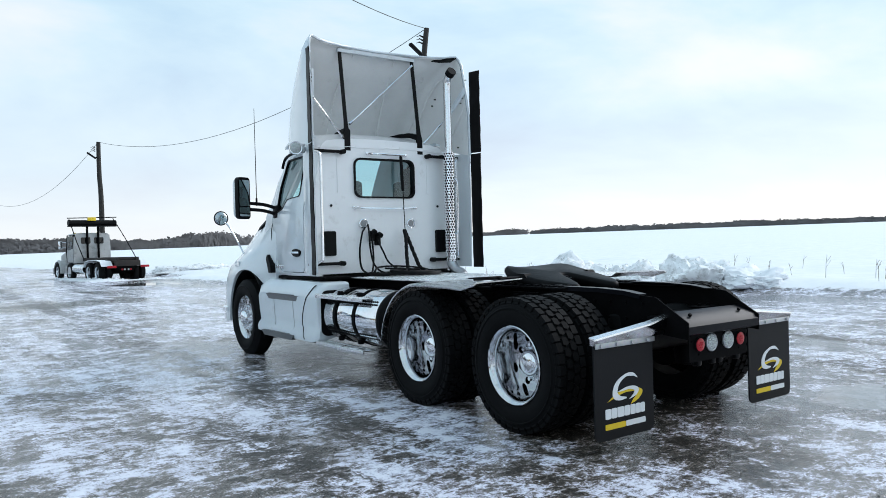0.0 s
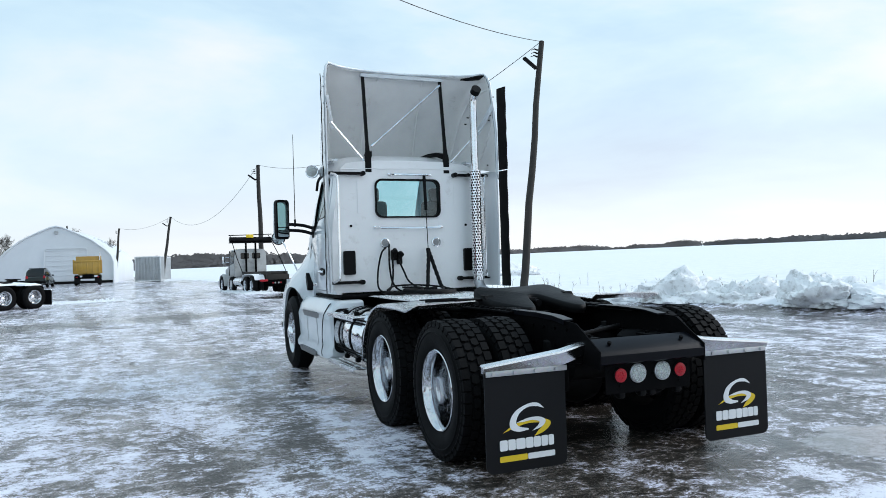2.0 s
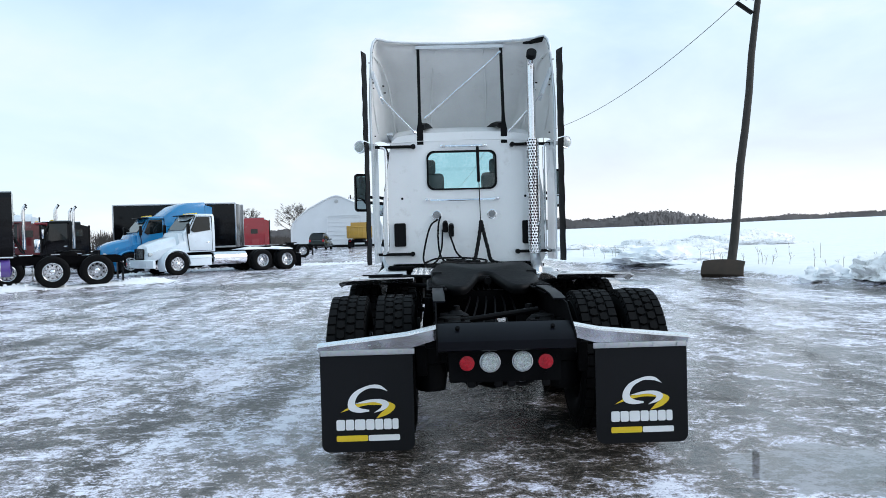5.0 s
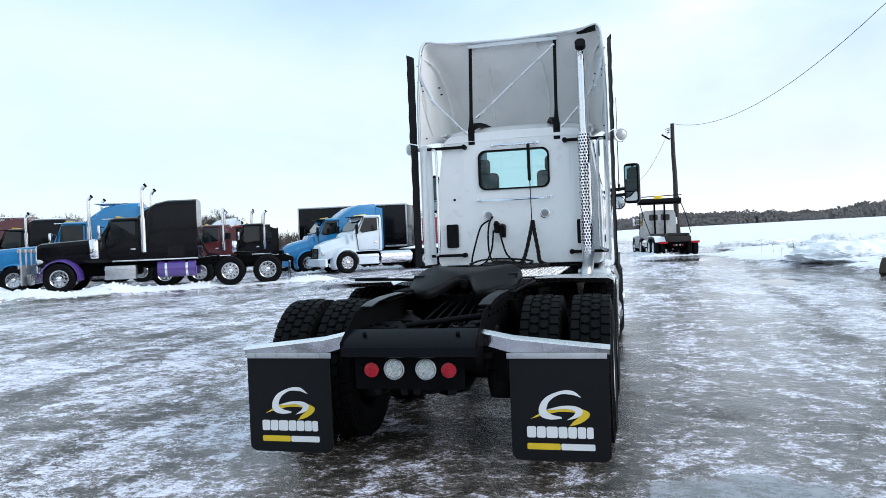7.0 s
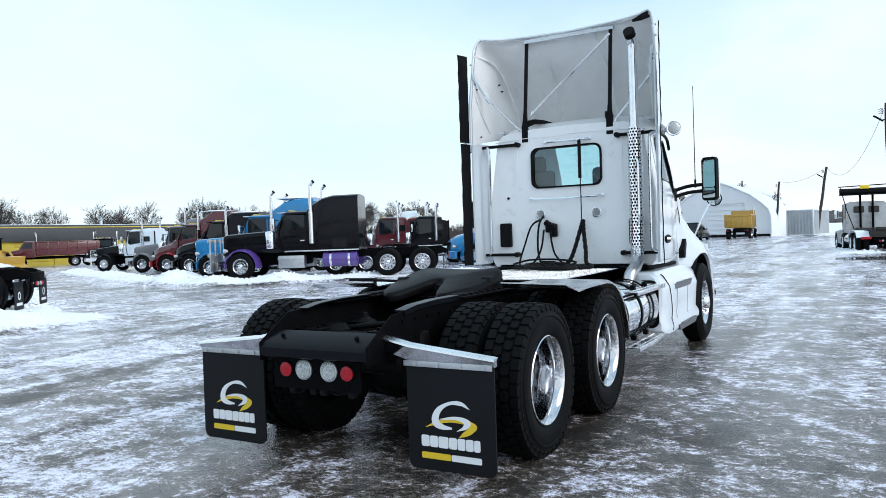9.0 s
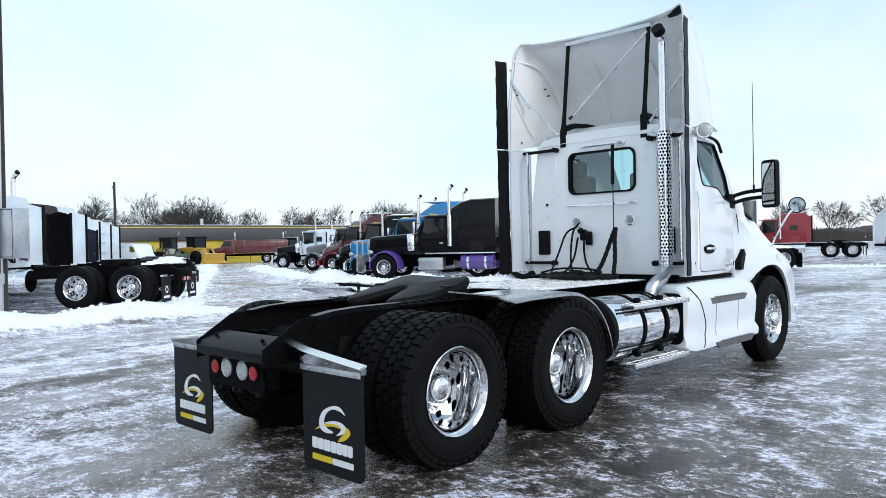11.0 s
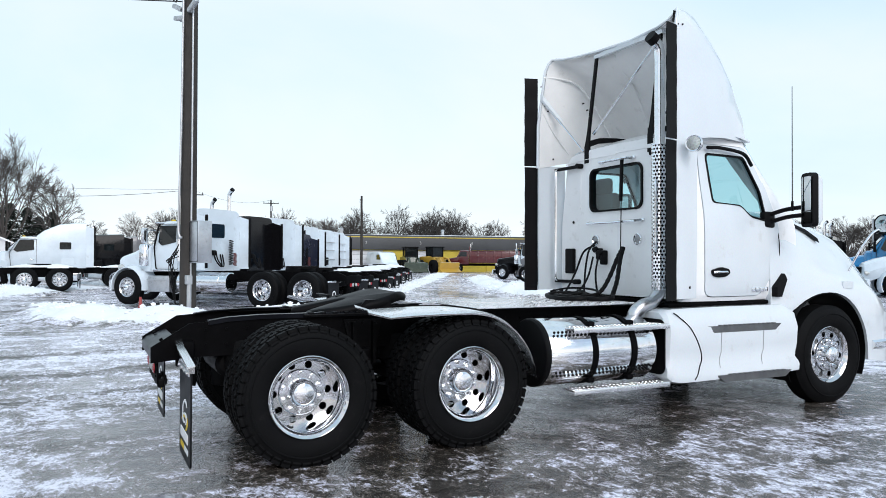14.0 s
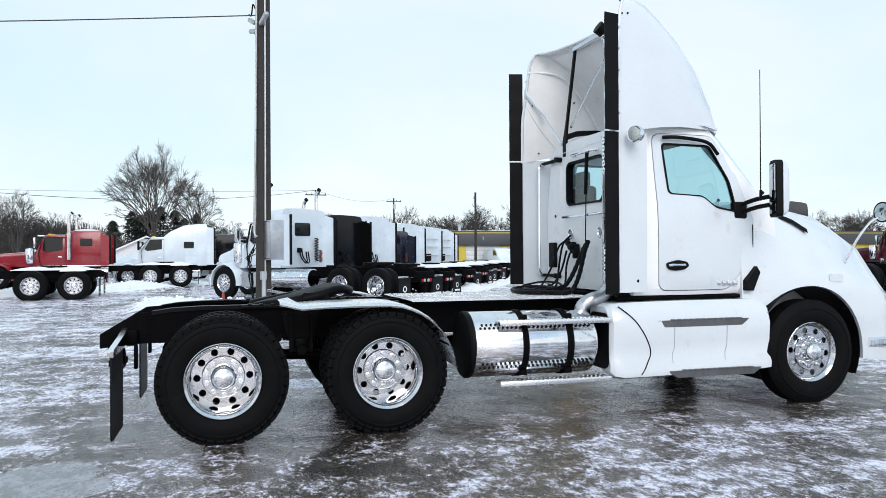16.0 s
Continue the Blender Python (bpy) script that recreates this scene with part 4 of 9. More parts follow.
        for z, x0 in ((2.585, 0.62), (1.235, 0.66)):
            bm = B()
            box(bm, (sx * (x0 + 1.10) / 2, 3.745, z), (1.10 - x0, 0.045, 0.036), 0.01)
            cyl(bm, (sx * x0, 3.70, z), (sx * x0, 3.78, z), 0.03, seg=12)
            part("extender_bracket", bm, BLACK, truck)


build_fairing()


def build_cab_back():
    # creased panel edges, vents, ports, rails
    for sx in (-0.812, 0.80):
        bm = B()
        prism(bm, round_rect(sx, 1.478, 0.145, 0.295, 0.02), "y", 3.735, 3.78)
        part("cab_vent", bm, BLACK, truck, "black plastic air vent")
    for sx in (-0.347, 0.347):
        bm = B()
        lathe(bm, [(3.782, 0.062), (3.760, 0.060), (3.756, 0.052), (3.768, 0.046)], "y", 24, (sx, 0, 1.715))
        p = part("work_light", bm, CHROME, truck, "round recessed work light with chrome ring")
        bm = B()
        lathe(bm, [(3.775, 0.046), (3.768, 0.044), (3.764, 0.0)], "y", 20, (sx, 0, 1.715))
        part("lens", bm, PORT, p, "smoked grey lens")
    for sx in (-0.775, 0.775):
        bm = B()
        cyl(bm, (sx, 3.77, 1.935), (sx, 3.785, 1.935), 0.016, seg=10)
        part("plug", bm, BLACK, truck)
    for pts, r in ((((-0.45, 3.775, 1.915), (-0.42, 3.70, 1.905), (0.0, 3.695, 1.90), (0.38, 3.70, 1.905), (0.41, 3.775, 1.915)), 0.015), (((-0.25, 3.775, 2.585), (-0.22, 3.71, 2.58), (0.0, 3.705, 2.578), (0.24, 3.71, 2.58), (0.27, 3.775, 2.585)), 0.014)):
        bm = B()
        tube(bm, pts, r, 8)
        for p in (pts[0], pts[-1]):
            box(bm, (p[0], 3.772, p[2]), (0.075, 0.02, 0.035), 0.008)
        part("grab_rail", bm, CHROME, truck, "chrome horizontal grab rail")
    for sx in (-0.975, 1.015):
        bm = B()
        tube(bm, bend([(sx * 1.05, 3.72, 2.575), (sx, 3.66, 2.55), (sx * 0.985, 3.65, 2.45), (sx * 0.985, 3.65, 1.9), (sx * 0.985, 3.65, 1.35), (sx, 3.66, 1.27), (sx * 1.05, 3.72, 1.245)], 4), 0.016, 8)
        part("grab_handle", bm, CHROME, truck, "long upright chrome grab handle")
    # raised panels and seams pressed into the back wall
    for c, s in (((-0.66, 2.30), (0.05, 0.42)), ((0.64, 2.30), (0.05, 0.42)), ((-0.21, 2.665), (0.42, 0.035)), ((0.42, 2.675), (0.42, 0.035))):
        bm = B()
        prism(bm, round_rect(c[0], c[1], s[0], s[1], 0.016), "y", 3.774, 3.79)
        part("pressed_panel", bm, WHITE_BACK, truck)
    bm = B()
    tube(bm, [(x, 3.785 - 0.004, 2.635 + 0.03 * (1 - (x / 0.92) ** 2)) for x in np.linspace(-0.93, 0.93, 15)], 0.007, 6)
    part("roof_seam", bm, WHITE_BACK, truck)
    bm = B()
    box(bm, (0, 3.84, 1.085), (1.86, 0.12, 0.09), 0.02)
    part("cab_sill", bm, BLACK, truck)
    # air and electric lines with their couplings
    bm = B()
    box(bm, (-0.245, 3.74, 1.56), (0.07, 0.06, 0.13), 0.015)
    box(bm, (-0.17, 3.74, 1.52), (0.065, 0.07, 0.16), 0.015)
    cyl(bm, (-0.245, 3.70, 1.62), (-0.245, 3.66, 1.60), 0.03)
    cyl(bm, (-0.17, 3.70, 1.58), (-0.17, 3.65, 1.56), 0.032)
    part("coupling_holder", bm, BLACK, truck, "black holder with parked couplings")
    lines = [((-0.30, 3.74, 1.70), (-0.33, 3.66, 1.60), (-0.34, 3.62, 1.40), (-0.31, 3.58, 1.20), (-0.2, 3.50, 1.10), (0.05, 3.40, 1.09)),
             ((-0.20, 3.68, 1.50), (-0.16, 3.62, 1.36), (-0.10, 3.58, 1.22), (0.05, 3.5, 1.12), (0.3, 3.45, 1.10)),
             ((-0.28, 3.68, 1.53), (-0.30, 3.62, 1.3), (-0.36, 3.54, 1.15), (-0.45, 3.4, 1.09), (-0.30, 3.22, 1.09), (0.0, 3.25, 1.10), (0.3, 3.4, 1.10)),
             ((0.20, 3.70, 1.63), (0.185, 3.64, 1.52), (0.14, 3.56, 1.30), (0.10, 3.48, 1.16), (0.02, 3.38, 1.10), (-0.2, 3.25, 1.10), (-0.45, 3.22, 1.10), (-0.5, 3.36, 1.11)),
             ((0.205, 3.70, 1.63), (0.225, 3.64, 1.50), (0.27, 3.56, 1.28), (0.30, 3.48, 1.14), (0.40, 3.36, 1.10), (0.30, 3.18, 1.10), (0.0, 3.12, 1.11), (-0.3, 3.16, 1.11)),
             ((0.1, 3.3, 1.10), (0.3, 3.1, 1.10), (0.1, 2.95, 1.10), (-0.2, 3.0, 1.11), (-0.3, 3.2, 1.13), (-0.1, 3.35, 1.13), (0.15, 3.28, 1.13)),
             ((-0.34, 3.75, 1.66), (-0.43, 3.66, 1.58), (-0.50, 3.6, 1.35), (-0.52, 3.48, 1.14), (-0.38, 3.30, 1.10), (-0.12, 3.22, 1.12), (-0.02, 3.36, 1.15), (-0.25, 3.44, 1.16)),
             ((-0.48, 3.2, 1.10), (-0.2, 3.05, 1.11), (0.15, 3.15, 1.12), (0.22, 3.36, 1.15), (-0.05, 3.46, 1.18), (-0.35, 3.40, 1.18), (-0.50, 3.25, 1.14))]
    for k, pts in enumerate(lines):
        bm = B()
        path = bend(pts, 6)
        tube(bm, path, 0.013 if k < 3 else 0.022, 8, [(0.011 + 0.001 * (i % 2)) if k < 3 or k > 5 else (0.021 + 0.005 * (i % 2)) for i in range(len(path))])
        part("air_line", bm, BLACK, truck, "black coiled air line hanging behind the cab")
    bm = B()
    tube(bm, bend([(0.18, 3.72, 2.58), (0.185, 3.69, 2.3), (0.19, 3.68, 2.0), (0.195, 3.67, 1.62)], 4), 0.006, 6)
    tube(bm, [(0.18, 3.70, 2.56), (0.185, 3.68, 2.12)], 0.02, 8)
    part("hose_hanger", bm, BLACK, truck, "spring hanger cord for the hoses")


build_cab_back()


def build_exhaust():
    x, y = 0.855, 3.60
    bm = B()
    path = bend([(x, y, 1.25), (x, y, 2.0), (x, y, 3.0), (x, y, 3.48), (x, y - 0.03, 3.60), (x, y - 0.12, 3.67)], 5)
    tube(bm, path, 0.052, 20)
    pipe = part("exhaust_pipe", bm, CHROME, truck, "chrome exhaust stack curved at the top")
    bm = B()
    tube(bm, [(x, y - 0.06, 3.635), (x, y - 0.125, 3.675)], 0.062, 18)
    part("pipe_tip", bm, BLACK, pipe, "sooty black opening")
    bm = B()
    # perforated shield: a wall of rings and posts around rows of holes
    rows, n, r0 = 40, 15, 0.079
    z0, z1 = 1.21, 2.63
    dz = (z1 - z0) / rows
    for k in range(rows):
        off = 0.5 * (k % 2)
        for i in range(n):
            a0, a1 = 2 * math.pi * (i + off) / n, 2 * math.pi * (i + off + 1) / n
            am, h = (a0 + a1) / 2, 0.42
            za, zb = z0 + k * dz, z0 + (k + 1) * dz

            def p(a, z, r=r0):
                return bm.verts.new((x + r * math.cos(a), y + r * math.sin(a), z))

            b0, bm_, b1, t1, tm, t0 = p(a0, za), p(am, za), p(a1, za), p(a1, zb), p(am, zb), p(a0, zb)
            l, d, rr, u = p(am - h * (am - a0) * 2.0, za + dz * 0.5), p(am, za + dz * 0.07), p(am + h * (am - a0) * 2.0, za + dz * 0.5), p(am, zb - dz * 0.07)
            for f in ((b0, bm_, d, l), (bm_, b1, rr, d), (b1, t1, rr), (t1, tm, u, rr), (tm, t0, l, u), (t0, b0, l)):
                bm.faces.new(f)
    bmesh.ops.remove_doubles(bm, verts=bm.verts, dist=0.0005)
    part("heat_shield", bm, CHROME, pipe, "perforated chrome heat shield")
    bm = B()
    cyl(bm, (x, y, 1.20), (x, y, 2.62), 0.062, seg=18)
    part("muffler", bm, FRAME, pipe)
    bm = B()
    tube(bm, bend([(x + 0.03, y - 0.08, 2.28), (x + 0.055, y - 0.10, 2.22), (x + 0.055, y - 0.10, 1.9), (x + 0.055, y - 0.10, 1.62), (x + 0.03, y - 0.08, 1.56)], 4), 0.012, 8)
    part("grab_handle", bm, CHROME, pipe)
    bm = B()
    tube(bm, bend([(x, y, 1.30), (x, y - 0.01, 1.18), (x + 0.0, y - 0.10, 1.09), (x + 0.0, y - 0.22, 1.05), (x - 0.02, y - 0.30, 0.98), (x - 0.03, y - 0.32, 0.85)], 5), 0.066, 16)
    part("exhaust_elbow", bm, ALU, truck, "dull steel exhaust elbow")
    for z in (2.585, 1.235):
        bm = B()
        box(bm, (x, y + 0.10, z), (0.17, 0.10, 0.035), 0.008)
        part("pipe_bracket", bm, BLACK, truck)


build_exhaust()


def build_chassis():
    for sx in (-1, 1):
        bm = B()
        out = [(-1.02, 0.71), (-1.02, 0.83), (-0.74, 1.0), (-0.3, 1.03), (6.4, 1.03), (6.4, 0.76), (-0.7, 0.74)]
        prism(bm, out, "x", sx * 0.425, sx * 0.434)
        for z in (1.026, 0.748):
            box(bm, (sx * 0.395, 2.85 if z < 1 else 3.0, z), (0.075, 7.1 if z < 1 else 6.6, 0.008))
        for y in np.arange(-0.62, 3.6, 0.16):
            for z in (0.83, 0.95):
                cyl(bm, (sx * 0.43, y, z), (sx * 0.446, y, z), 0.012, seg=6)
        part("frame_rail", bm, FRAME, truck, "black steel frame rail with bolts")
    for y, z, h in ((-0.55, 0.80, 0.11), (0.66, 0.88, 0.22), (2.1, 0.9, 0.2), (3.4, 0.9, 0.2)):
        bm = B()
        box(bm, (0, y, z), (0.84, 0.09, h), 0.015)
        cyl(bm, (-0.16, y - 0.06, z), (-0.16, y + 0.06, z), 0.05, seg=12)
        part("cross_member", bm, FRAME, truck)
    # folded plate across the tail
    bm = B()
    loft(bm, [[(x, -0.84, 0.895), (x, -0.99, 0.835), (x, -1.02, 0.80), (x, -1.02, 0.745), (x, -1.0, 0.735), (x, -0.99, 0.79), (x, -0.97, 0.82), (x, -0.84, 0.885)] for x in (-0.425, 0.425)])
    part("tail_plate", bm, TAIL, truck, "folded black steel plate across the tail")
    bm = B()
    for sx in (-0.30, 0.30):
        cyl(bm, (sx, -0.93, 0.865), (sx, -0.94, 0.88), 0.014, seg=8)
    tagged(part("bolts", bm, FRAME, truck), kind="stuff")
    bm = B()
    prism(bm, round_rect(-0.01, 0.635, 0.70, 0.20, 0.012), "y", -0.965, -0.957)
    box(bm, (0, -0.95, 0.735), (0.70, 0.05, 0.02))
    for x, z in ((-0.325, 0.685), (-0.247, 0.585), (-0.172, 0.70), (0.172, 0.70), (0.245, 0.585), (0.322, 0.685), (-0.02, 0.645), (0.02, 0.645)):
        cyl(bm, (x, -0.960, z), (x, -0.971, z), 0.008, seg=8)
    part("light_plate", bm, FRAME, truck, "black steel lamp plate")
    for sx in (-0.247, 0.245):
        bm = B()
        lathe(bm, [(-0.965, 0.052), (-0.975, 0.052), (-0.978, 0.049)], "y", 24, (sx, 0, 0.657))
        p = part("tail_light", bm, BLACK, truck, "round red tail light")
        bm = B()
        lathe(bm, [(-0.97, 0.049), (-0.982, 0.046), (-0.986, 0.03), (-0.987, 0.0)], "y", 24, (sx, 0, 0.657))
        for r, k in ((0.0, 1), (0.02, 6)):
            for i in range(k):
                cyl(bm, (sx + r * math.cos(i * 6.283 / k), -0.984, 0.657 + r * math.sin(i * 6.283 / k)), (sx + r * math.cos(i * 6.283 / k), -0.990, 0.657 + r * math.sin(i * 6.283 / k)), 0.007, 0.004, 8)
        part("lens", bm, REDLENS, p, "red lens")
    for sx in (-0.103, 0.10):
        bm = B()
        lathe(bm, [(-0.965, 0.066), (-0.976, 0.066), (-0.980, 0.060), (-0.974, 0.054)], "y", 28, (sx, 0, 0.661))
        p = part("reversing_light", bm, STEEL, truck, "round clear reversing light with grey ring")
        bm = B()
        lathe(bm, [(-0.970, 0.056), (-0.979, 0.054), (-0.982, 0.0)], "y", 28, (sx, 0, 0.661))
        for i in range(3):
            for j in range(6 * (i + 1)):
                a = j * 6.283 / (6 * (i + 1))
                c = (sx + 0.015 * (i + 1) * math.cos(a), 0.661 + 0.015 * (i + 1) * math.sin(a))
                cyl(bm, (c[0], -0.979, c[1]), (c[0], -0.986, c[1]), 0.006, 0.003, 6)
        part("lens", bm, CLEARLENS, p, "clear ribbed lens")
    bm = B()
    for sx in (-0.22, -0.05, 0.03, 0.25):
        box(bm, (sx, -0.93, 0.53), (0.05, 0.05, 0.07), 0.012)
    tube(bm, bend([(-0.3, -0.93, 0.62), (-0.22, -0.9, 0.5), (-0.1, -0.88, 0.56), (0.1, -0.88, 0.5), (0.25, -0.9, 0.58)], 5), 0.014, 6)
    part("wiring", bm, BLACK, truck)
    # axles, diffs, springs, tanks
    for y in (0.0, 1.335):
        bm = B()
        cyl(bm, (-0.95, y, 0.5), (0.95, y, 0.5), 0.075, seg=14)
        lathe(bm, [(-0.22, 0.06), (-0.15, 0.17), (0.0, 0.21), (0.15, 0.17), (0.22, 0.06)], "x", 20, (0, y, 0.5))
        cyl(bm, (0, y, 0.52), (0, y + 0.34, 0.55), 0.10, 0.06, 14)
        for sx in (-1, 1):
            cyl(bm, (sx * 0.56, y, 0.5), (sx * 0.87, y, 0.5), 0.20, seg=20)
        part("axle", bm, GREASE, truck, "greasy black drive axle")
        for sx in (-1, 1):
            bm = B()
            loft(bm, [[(sx * 0.36, y + dy, z - 0.03), (sx * 0.46, y + dy, z - 0.03), (sx * 0.46, y + dy, z + 0.03), (sx * 0.36, y + dy, z + 0.03)] for dy, z in ((-0.42, 0.60), (-0.2, 0.57), (0.1, 0.60), (0.38, 0.68), (0.5, 0.76))])
            lathe(bm, [(0.62, 0.10), (0.64, 0.125), (0.74, 0.13), (0.84, 0.12), (0.88, 0.08)], "z", 18, (sx * 0.33, y - 0.34, 0))
            part("air_spring", bm, RUBBER, truck)
            bm = B()
            cyl(bm, (sx * 0.50, y + 0.20, 0.52), (sx * 0.47, y + 0.16, 0.98), 0.035, seg=12)
            cyl(bm, (sx * 0.50, y + 0.20, 0.52), (sx * 0.485, y + 0.18, 0.75), 0.045, seg=12)
            part("damper", bm, FRAME, truck)
    for sx, y, L in ((0.1, 0.62, 0.7),):
        bm = B()
        lathe(bm, [(-0.36, 0.0), (-0.35, 0.08), (-0.32, 0.11), (0.32, 0.11), (0.35, 0.08), (0.36, 0.0)], "x", 20, (0, -0.42, 0.66))
        part("air_tank", bm, GREASE, truck)
        bm = B()
        lathe(bm, [(-0.38, 0.0), (-0.37, 0.07), (-0.34, 0.10), (0.34, 0.10), (0.37, 0.07), (0.38, 0.0)], "x", 20, (0.0, 2.3, 0.88))
        part("air_tank", bm, FRAME, truck)
    for k in range(6):
        bm = B()
        x0 = -0.3 + 0.11 * k
        tube(bm, bend([(x0, -0.3, 0.82 - 0.01 * k), (x0 * 0.8, 0.0, 0.80), (x0 * 0.6 + 0.05, 0.6, 0.94), (x0 * 0.5, 1.4, 0.9), (x0 * 0.6, 2.2, 0.97), (x0 * 0.8, 3.3, 1.0)], 5), 0.008, 6)
        part("brake_line", bm, BLACK, truck)
    bm = B()
    cyl(bm, (0, 0.34, 0.55), (0, 1.0, 0.52), 0.05, seg=14)
    cyl(bm, (0, 1.66, 0.56), (0, 3.8, 0.72), 0.06, seg=14)
    part("drive_shaft", bm, GREASE, truck)
    for sx in (-1, 1):
        for y in (0.0, 1.335):
            wheel(truck, sx * 1.06, y, 0.503, single_nuts=True)
            wheel(truck, sx * 0.725, y, 0.503, cap=False, right=sx < 0)
        wheel(truck, sx * 1.075, 5.65, 0.503, front=True, tread=False, single_nuts=True)
    for sx in (-1, 1):
        bm = B()
        prism(bm, [(0.50, 0.99), (0.84, 0.99), (0.80, 0.80), (0.74, 0.62), (0.60, 0.62), (0.54, 0.80)], "x", sx * 0.435, sx * 0.455)
        for y in (0.58, 0.76):
            prism(bm, [(y - 0.015, 0.62), (y + 0.015, 0.62), (y + 0.015, 0.97), (y - 0.015, 0.97)], "x", sx * 0.455, sx * 0.50)
        box(bm, (sx * 0.48, 0.67, 0.70), (0.06, 0.12, 0.10), 0.02)
        cyl(bm, (sx * 0.42, 0.67, 0.64), (sx * 0.53, 0.67, 0.64), 0.045, seg=14)
        for y in (0.54, 0.67, 0.80):
            cyl(bm, (sx * 0.455, y, 0.955), (sx * 0.47, y, 0.955), 0.014, seg=6)
        part("suspension_hanger", bm, GREASE, truck, "black cast suspension hanger")
    bm = B()
    cyl(bm, (-0.98, 5.65, 0.48), (0.98, 5.65, 0.48), 0.06, seg=10)
    part("front_axle", bm, GREASE, truck)


build_chassis()


def build_fifth_wheel():
    # greasy coupling plate: round front, two blunt horns and a slot at the back, tilted down behind, edges rolled under
    out = [(0.46 * math.cos(radians(a)), 0.80 + 0.42 * math.sin(radians(a))) for a in range(-16, 197, 9)]
    out += [(p.x, p.y) for p in bend([(-0.445, 0.58, 0), (-0.40, 0.42, 0), (-0.315, 0.27, 0), (-0.235, 0.225, 0), (-0.165, 0.28, 0), (-0.10, 0.45, 0), (-0.055, 0.60, 0), (0.0, 0.645, 0), (0.055, 0.60, 0), (0.10, 0.45, 0), (0.165, 0.28, 0), (0.235, 0.225, 0), (0.315, 0.27, 0), (0.40, 0.42, 0), (0.445, 0.58, 0)], 3)]

    def height(x, y):
        return 1.215 - 0.155 * max(0.0, min(1.0, (0.98 - y) / 0.72)) - 0.03 * smoothstep(0.30, 0.49, abs(x)) - 0.03 * smoothstep(1.02, 1.25, y)

    def inwards(k):
        n = len(out)
        ring = []
        for i in range(n):
            a, b = Vector(out[i - 1]), Vector(out[(i + 1) % n])
            d = (b - a).normalized()
            ring.append(Vector(out[i]) + Vector((-d.y, d.x)) * k)
        return ring

    bm = B()
    rings = []
    for k, dz in ((0.012, -0.075), (0.0, -0.040), (0.006, -0.016), (0.022, -0.003), (0.035, 0.0)):
        rings.append([bm.verts.new((p.x, p.y, height(p.x, p.y) + dz)) for p in inwards(k)])
    for A, C in zip(rings, rings[1:]):
        for i in range(len(A)):
            j = (i + 1) % len(A)
            bm.faces.new((A[i], A[j], C[j], C[i]))
    top = rings[-1]
    edges = [bm.edges.get((top[i], top[(i + 1) % len(top)])) for i in range(len(top))]
    bmesh.ops.triangle_fill(bm, edges=edges, use_beauty=True)
    plate = part("fifth_wheel", bm, GREASE, truck, "greasy black fifth wheel coupling plate", 60)
    for sx in (-1, 1):
        bm = B()
        prism(bm, [(0.58, 1.03), (1.02, 1.03), (0.90, 1.15), (0.70, 1.15)], "x", sx * 0.36, sx * 0.44)
        box(bm, (sx * 0.41, 0.8, 1.036), (0.16, 1.3, 0.016), 0.004)
        for y in np.arange(0.22, 1.42, 0.1):
            box(bm, (sx * 0.41, y, 1.05), (0.13, 0.035, 0.02), 0.004)
        part("pivot_bracket", bm, GREASE, plate)
    bm = B()
    box(bm, (0, 0.70, 1.09), (0.20, 0.16, 0.05), 0.015)
    cyl(bm, (0.02, 0.56, 1.07), (0.02, 0.74, 1.08), 0.03)
    part("locking_jaw", bm, GREASE, plate)
    bm = B()
    tube(bm, [(-0.35, 0.75, 1.11), (-0.62, 0.74, 1.12), (-0.98, 0.72, 1.125)], 0.012, 8)
    box(bm, (-0.86, 0.72, 1.137), (0.34, 0.05, 0.010), 0.003)
    cyl(bm, (-0.70, 0.72, 1.13), (-0.70, 0.72, 1.06), 0.015, seg=8)
    part("release_handle", bm, BLACK, plate, "black pull handle of the coupling")
    # folded flanges on top of the rails, running out at the tail
    for sx in (-1, 1):
        bm = B()
        loft(bm, [[(sx * 0.365, y, z), (sx * 0.447, y, z), (sx * 0.447, y, z - 0.035), (sx * 0.440, y, z - 0.035), (sx * 0.440, y, z - 0.010), (sx * 0.365, y, z - 0.010)] for y, z in ((-0.60, 1.018), (-0.45, 1.040), (-0.2, 1.052), (1.6, 1.055))])
        part("frame_cap", bm, TAIL, truck, "", 15)
    # fittings between the rails
    for sx in (-1, 1):
        bm = B()
        lathe(bm, [(0.80, 0.10), (0.86, 0.095), (0.875, 0.07), (0.90, 0.03), (0.93, 0.025), (0.935, 0.0)], "z", 16, (sx * 0.27, -0.05, 0))
        box(bm, (sx * 0.31, -0.06, 0.865), (0.17, 0.20, 0.015), 0.004)
        part("spring_seat", bm, GREASE, truck)
        bm = B()
        box(bm, (sx * 0.31, -0.62, 0.875), (0.22, 0.13, 0.014), 0.004)
        for x in (0.25, 0.36):
            cyl(bm, (sx * x, -0.62, 0.88), (sx * x, -0.62, 0.90), 0.016, seg=6)
        part("gusset_plate", bm, FRAME, truck, "bolted steel gusset plate")
    for sx in (-1, 1):
        bm = B()
        lathe(bm, [(0.36, 0.05), (0.37, 0.10), (0.48, 0.115), (0.56, 0.10), (0.57, 0.115), (0.70, 0.115), (0.74, 0.06)], "z", 18, (sx * 0.47, -0.33, 0))
        part("brake_chamber", bm, GREASE, truck, "greasy black spring brake chamber")
    bm = B()
    cyl(bm, (-0.30, -0.30, 0.84), (0.32, -0.18, 0.90), 0.022, seg=10)
    part("track_rod", bm, GREASE, truck)


build_fifth_wheel()


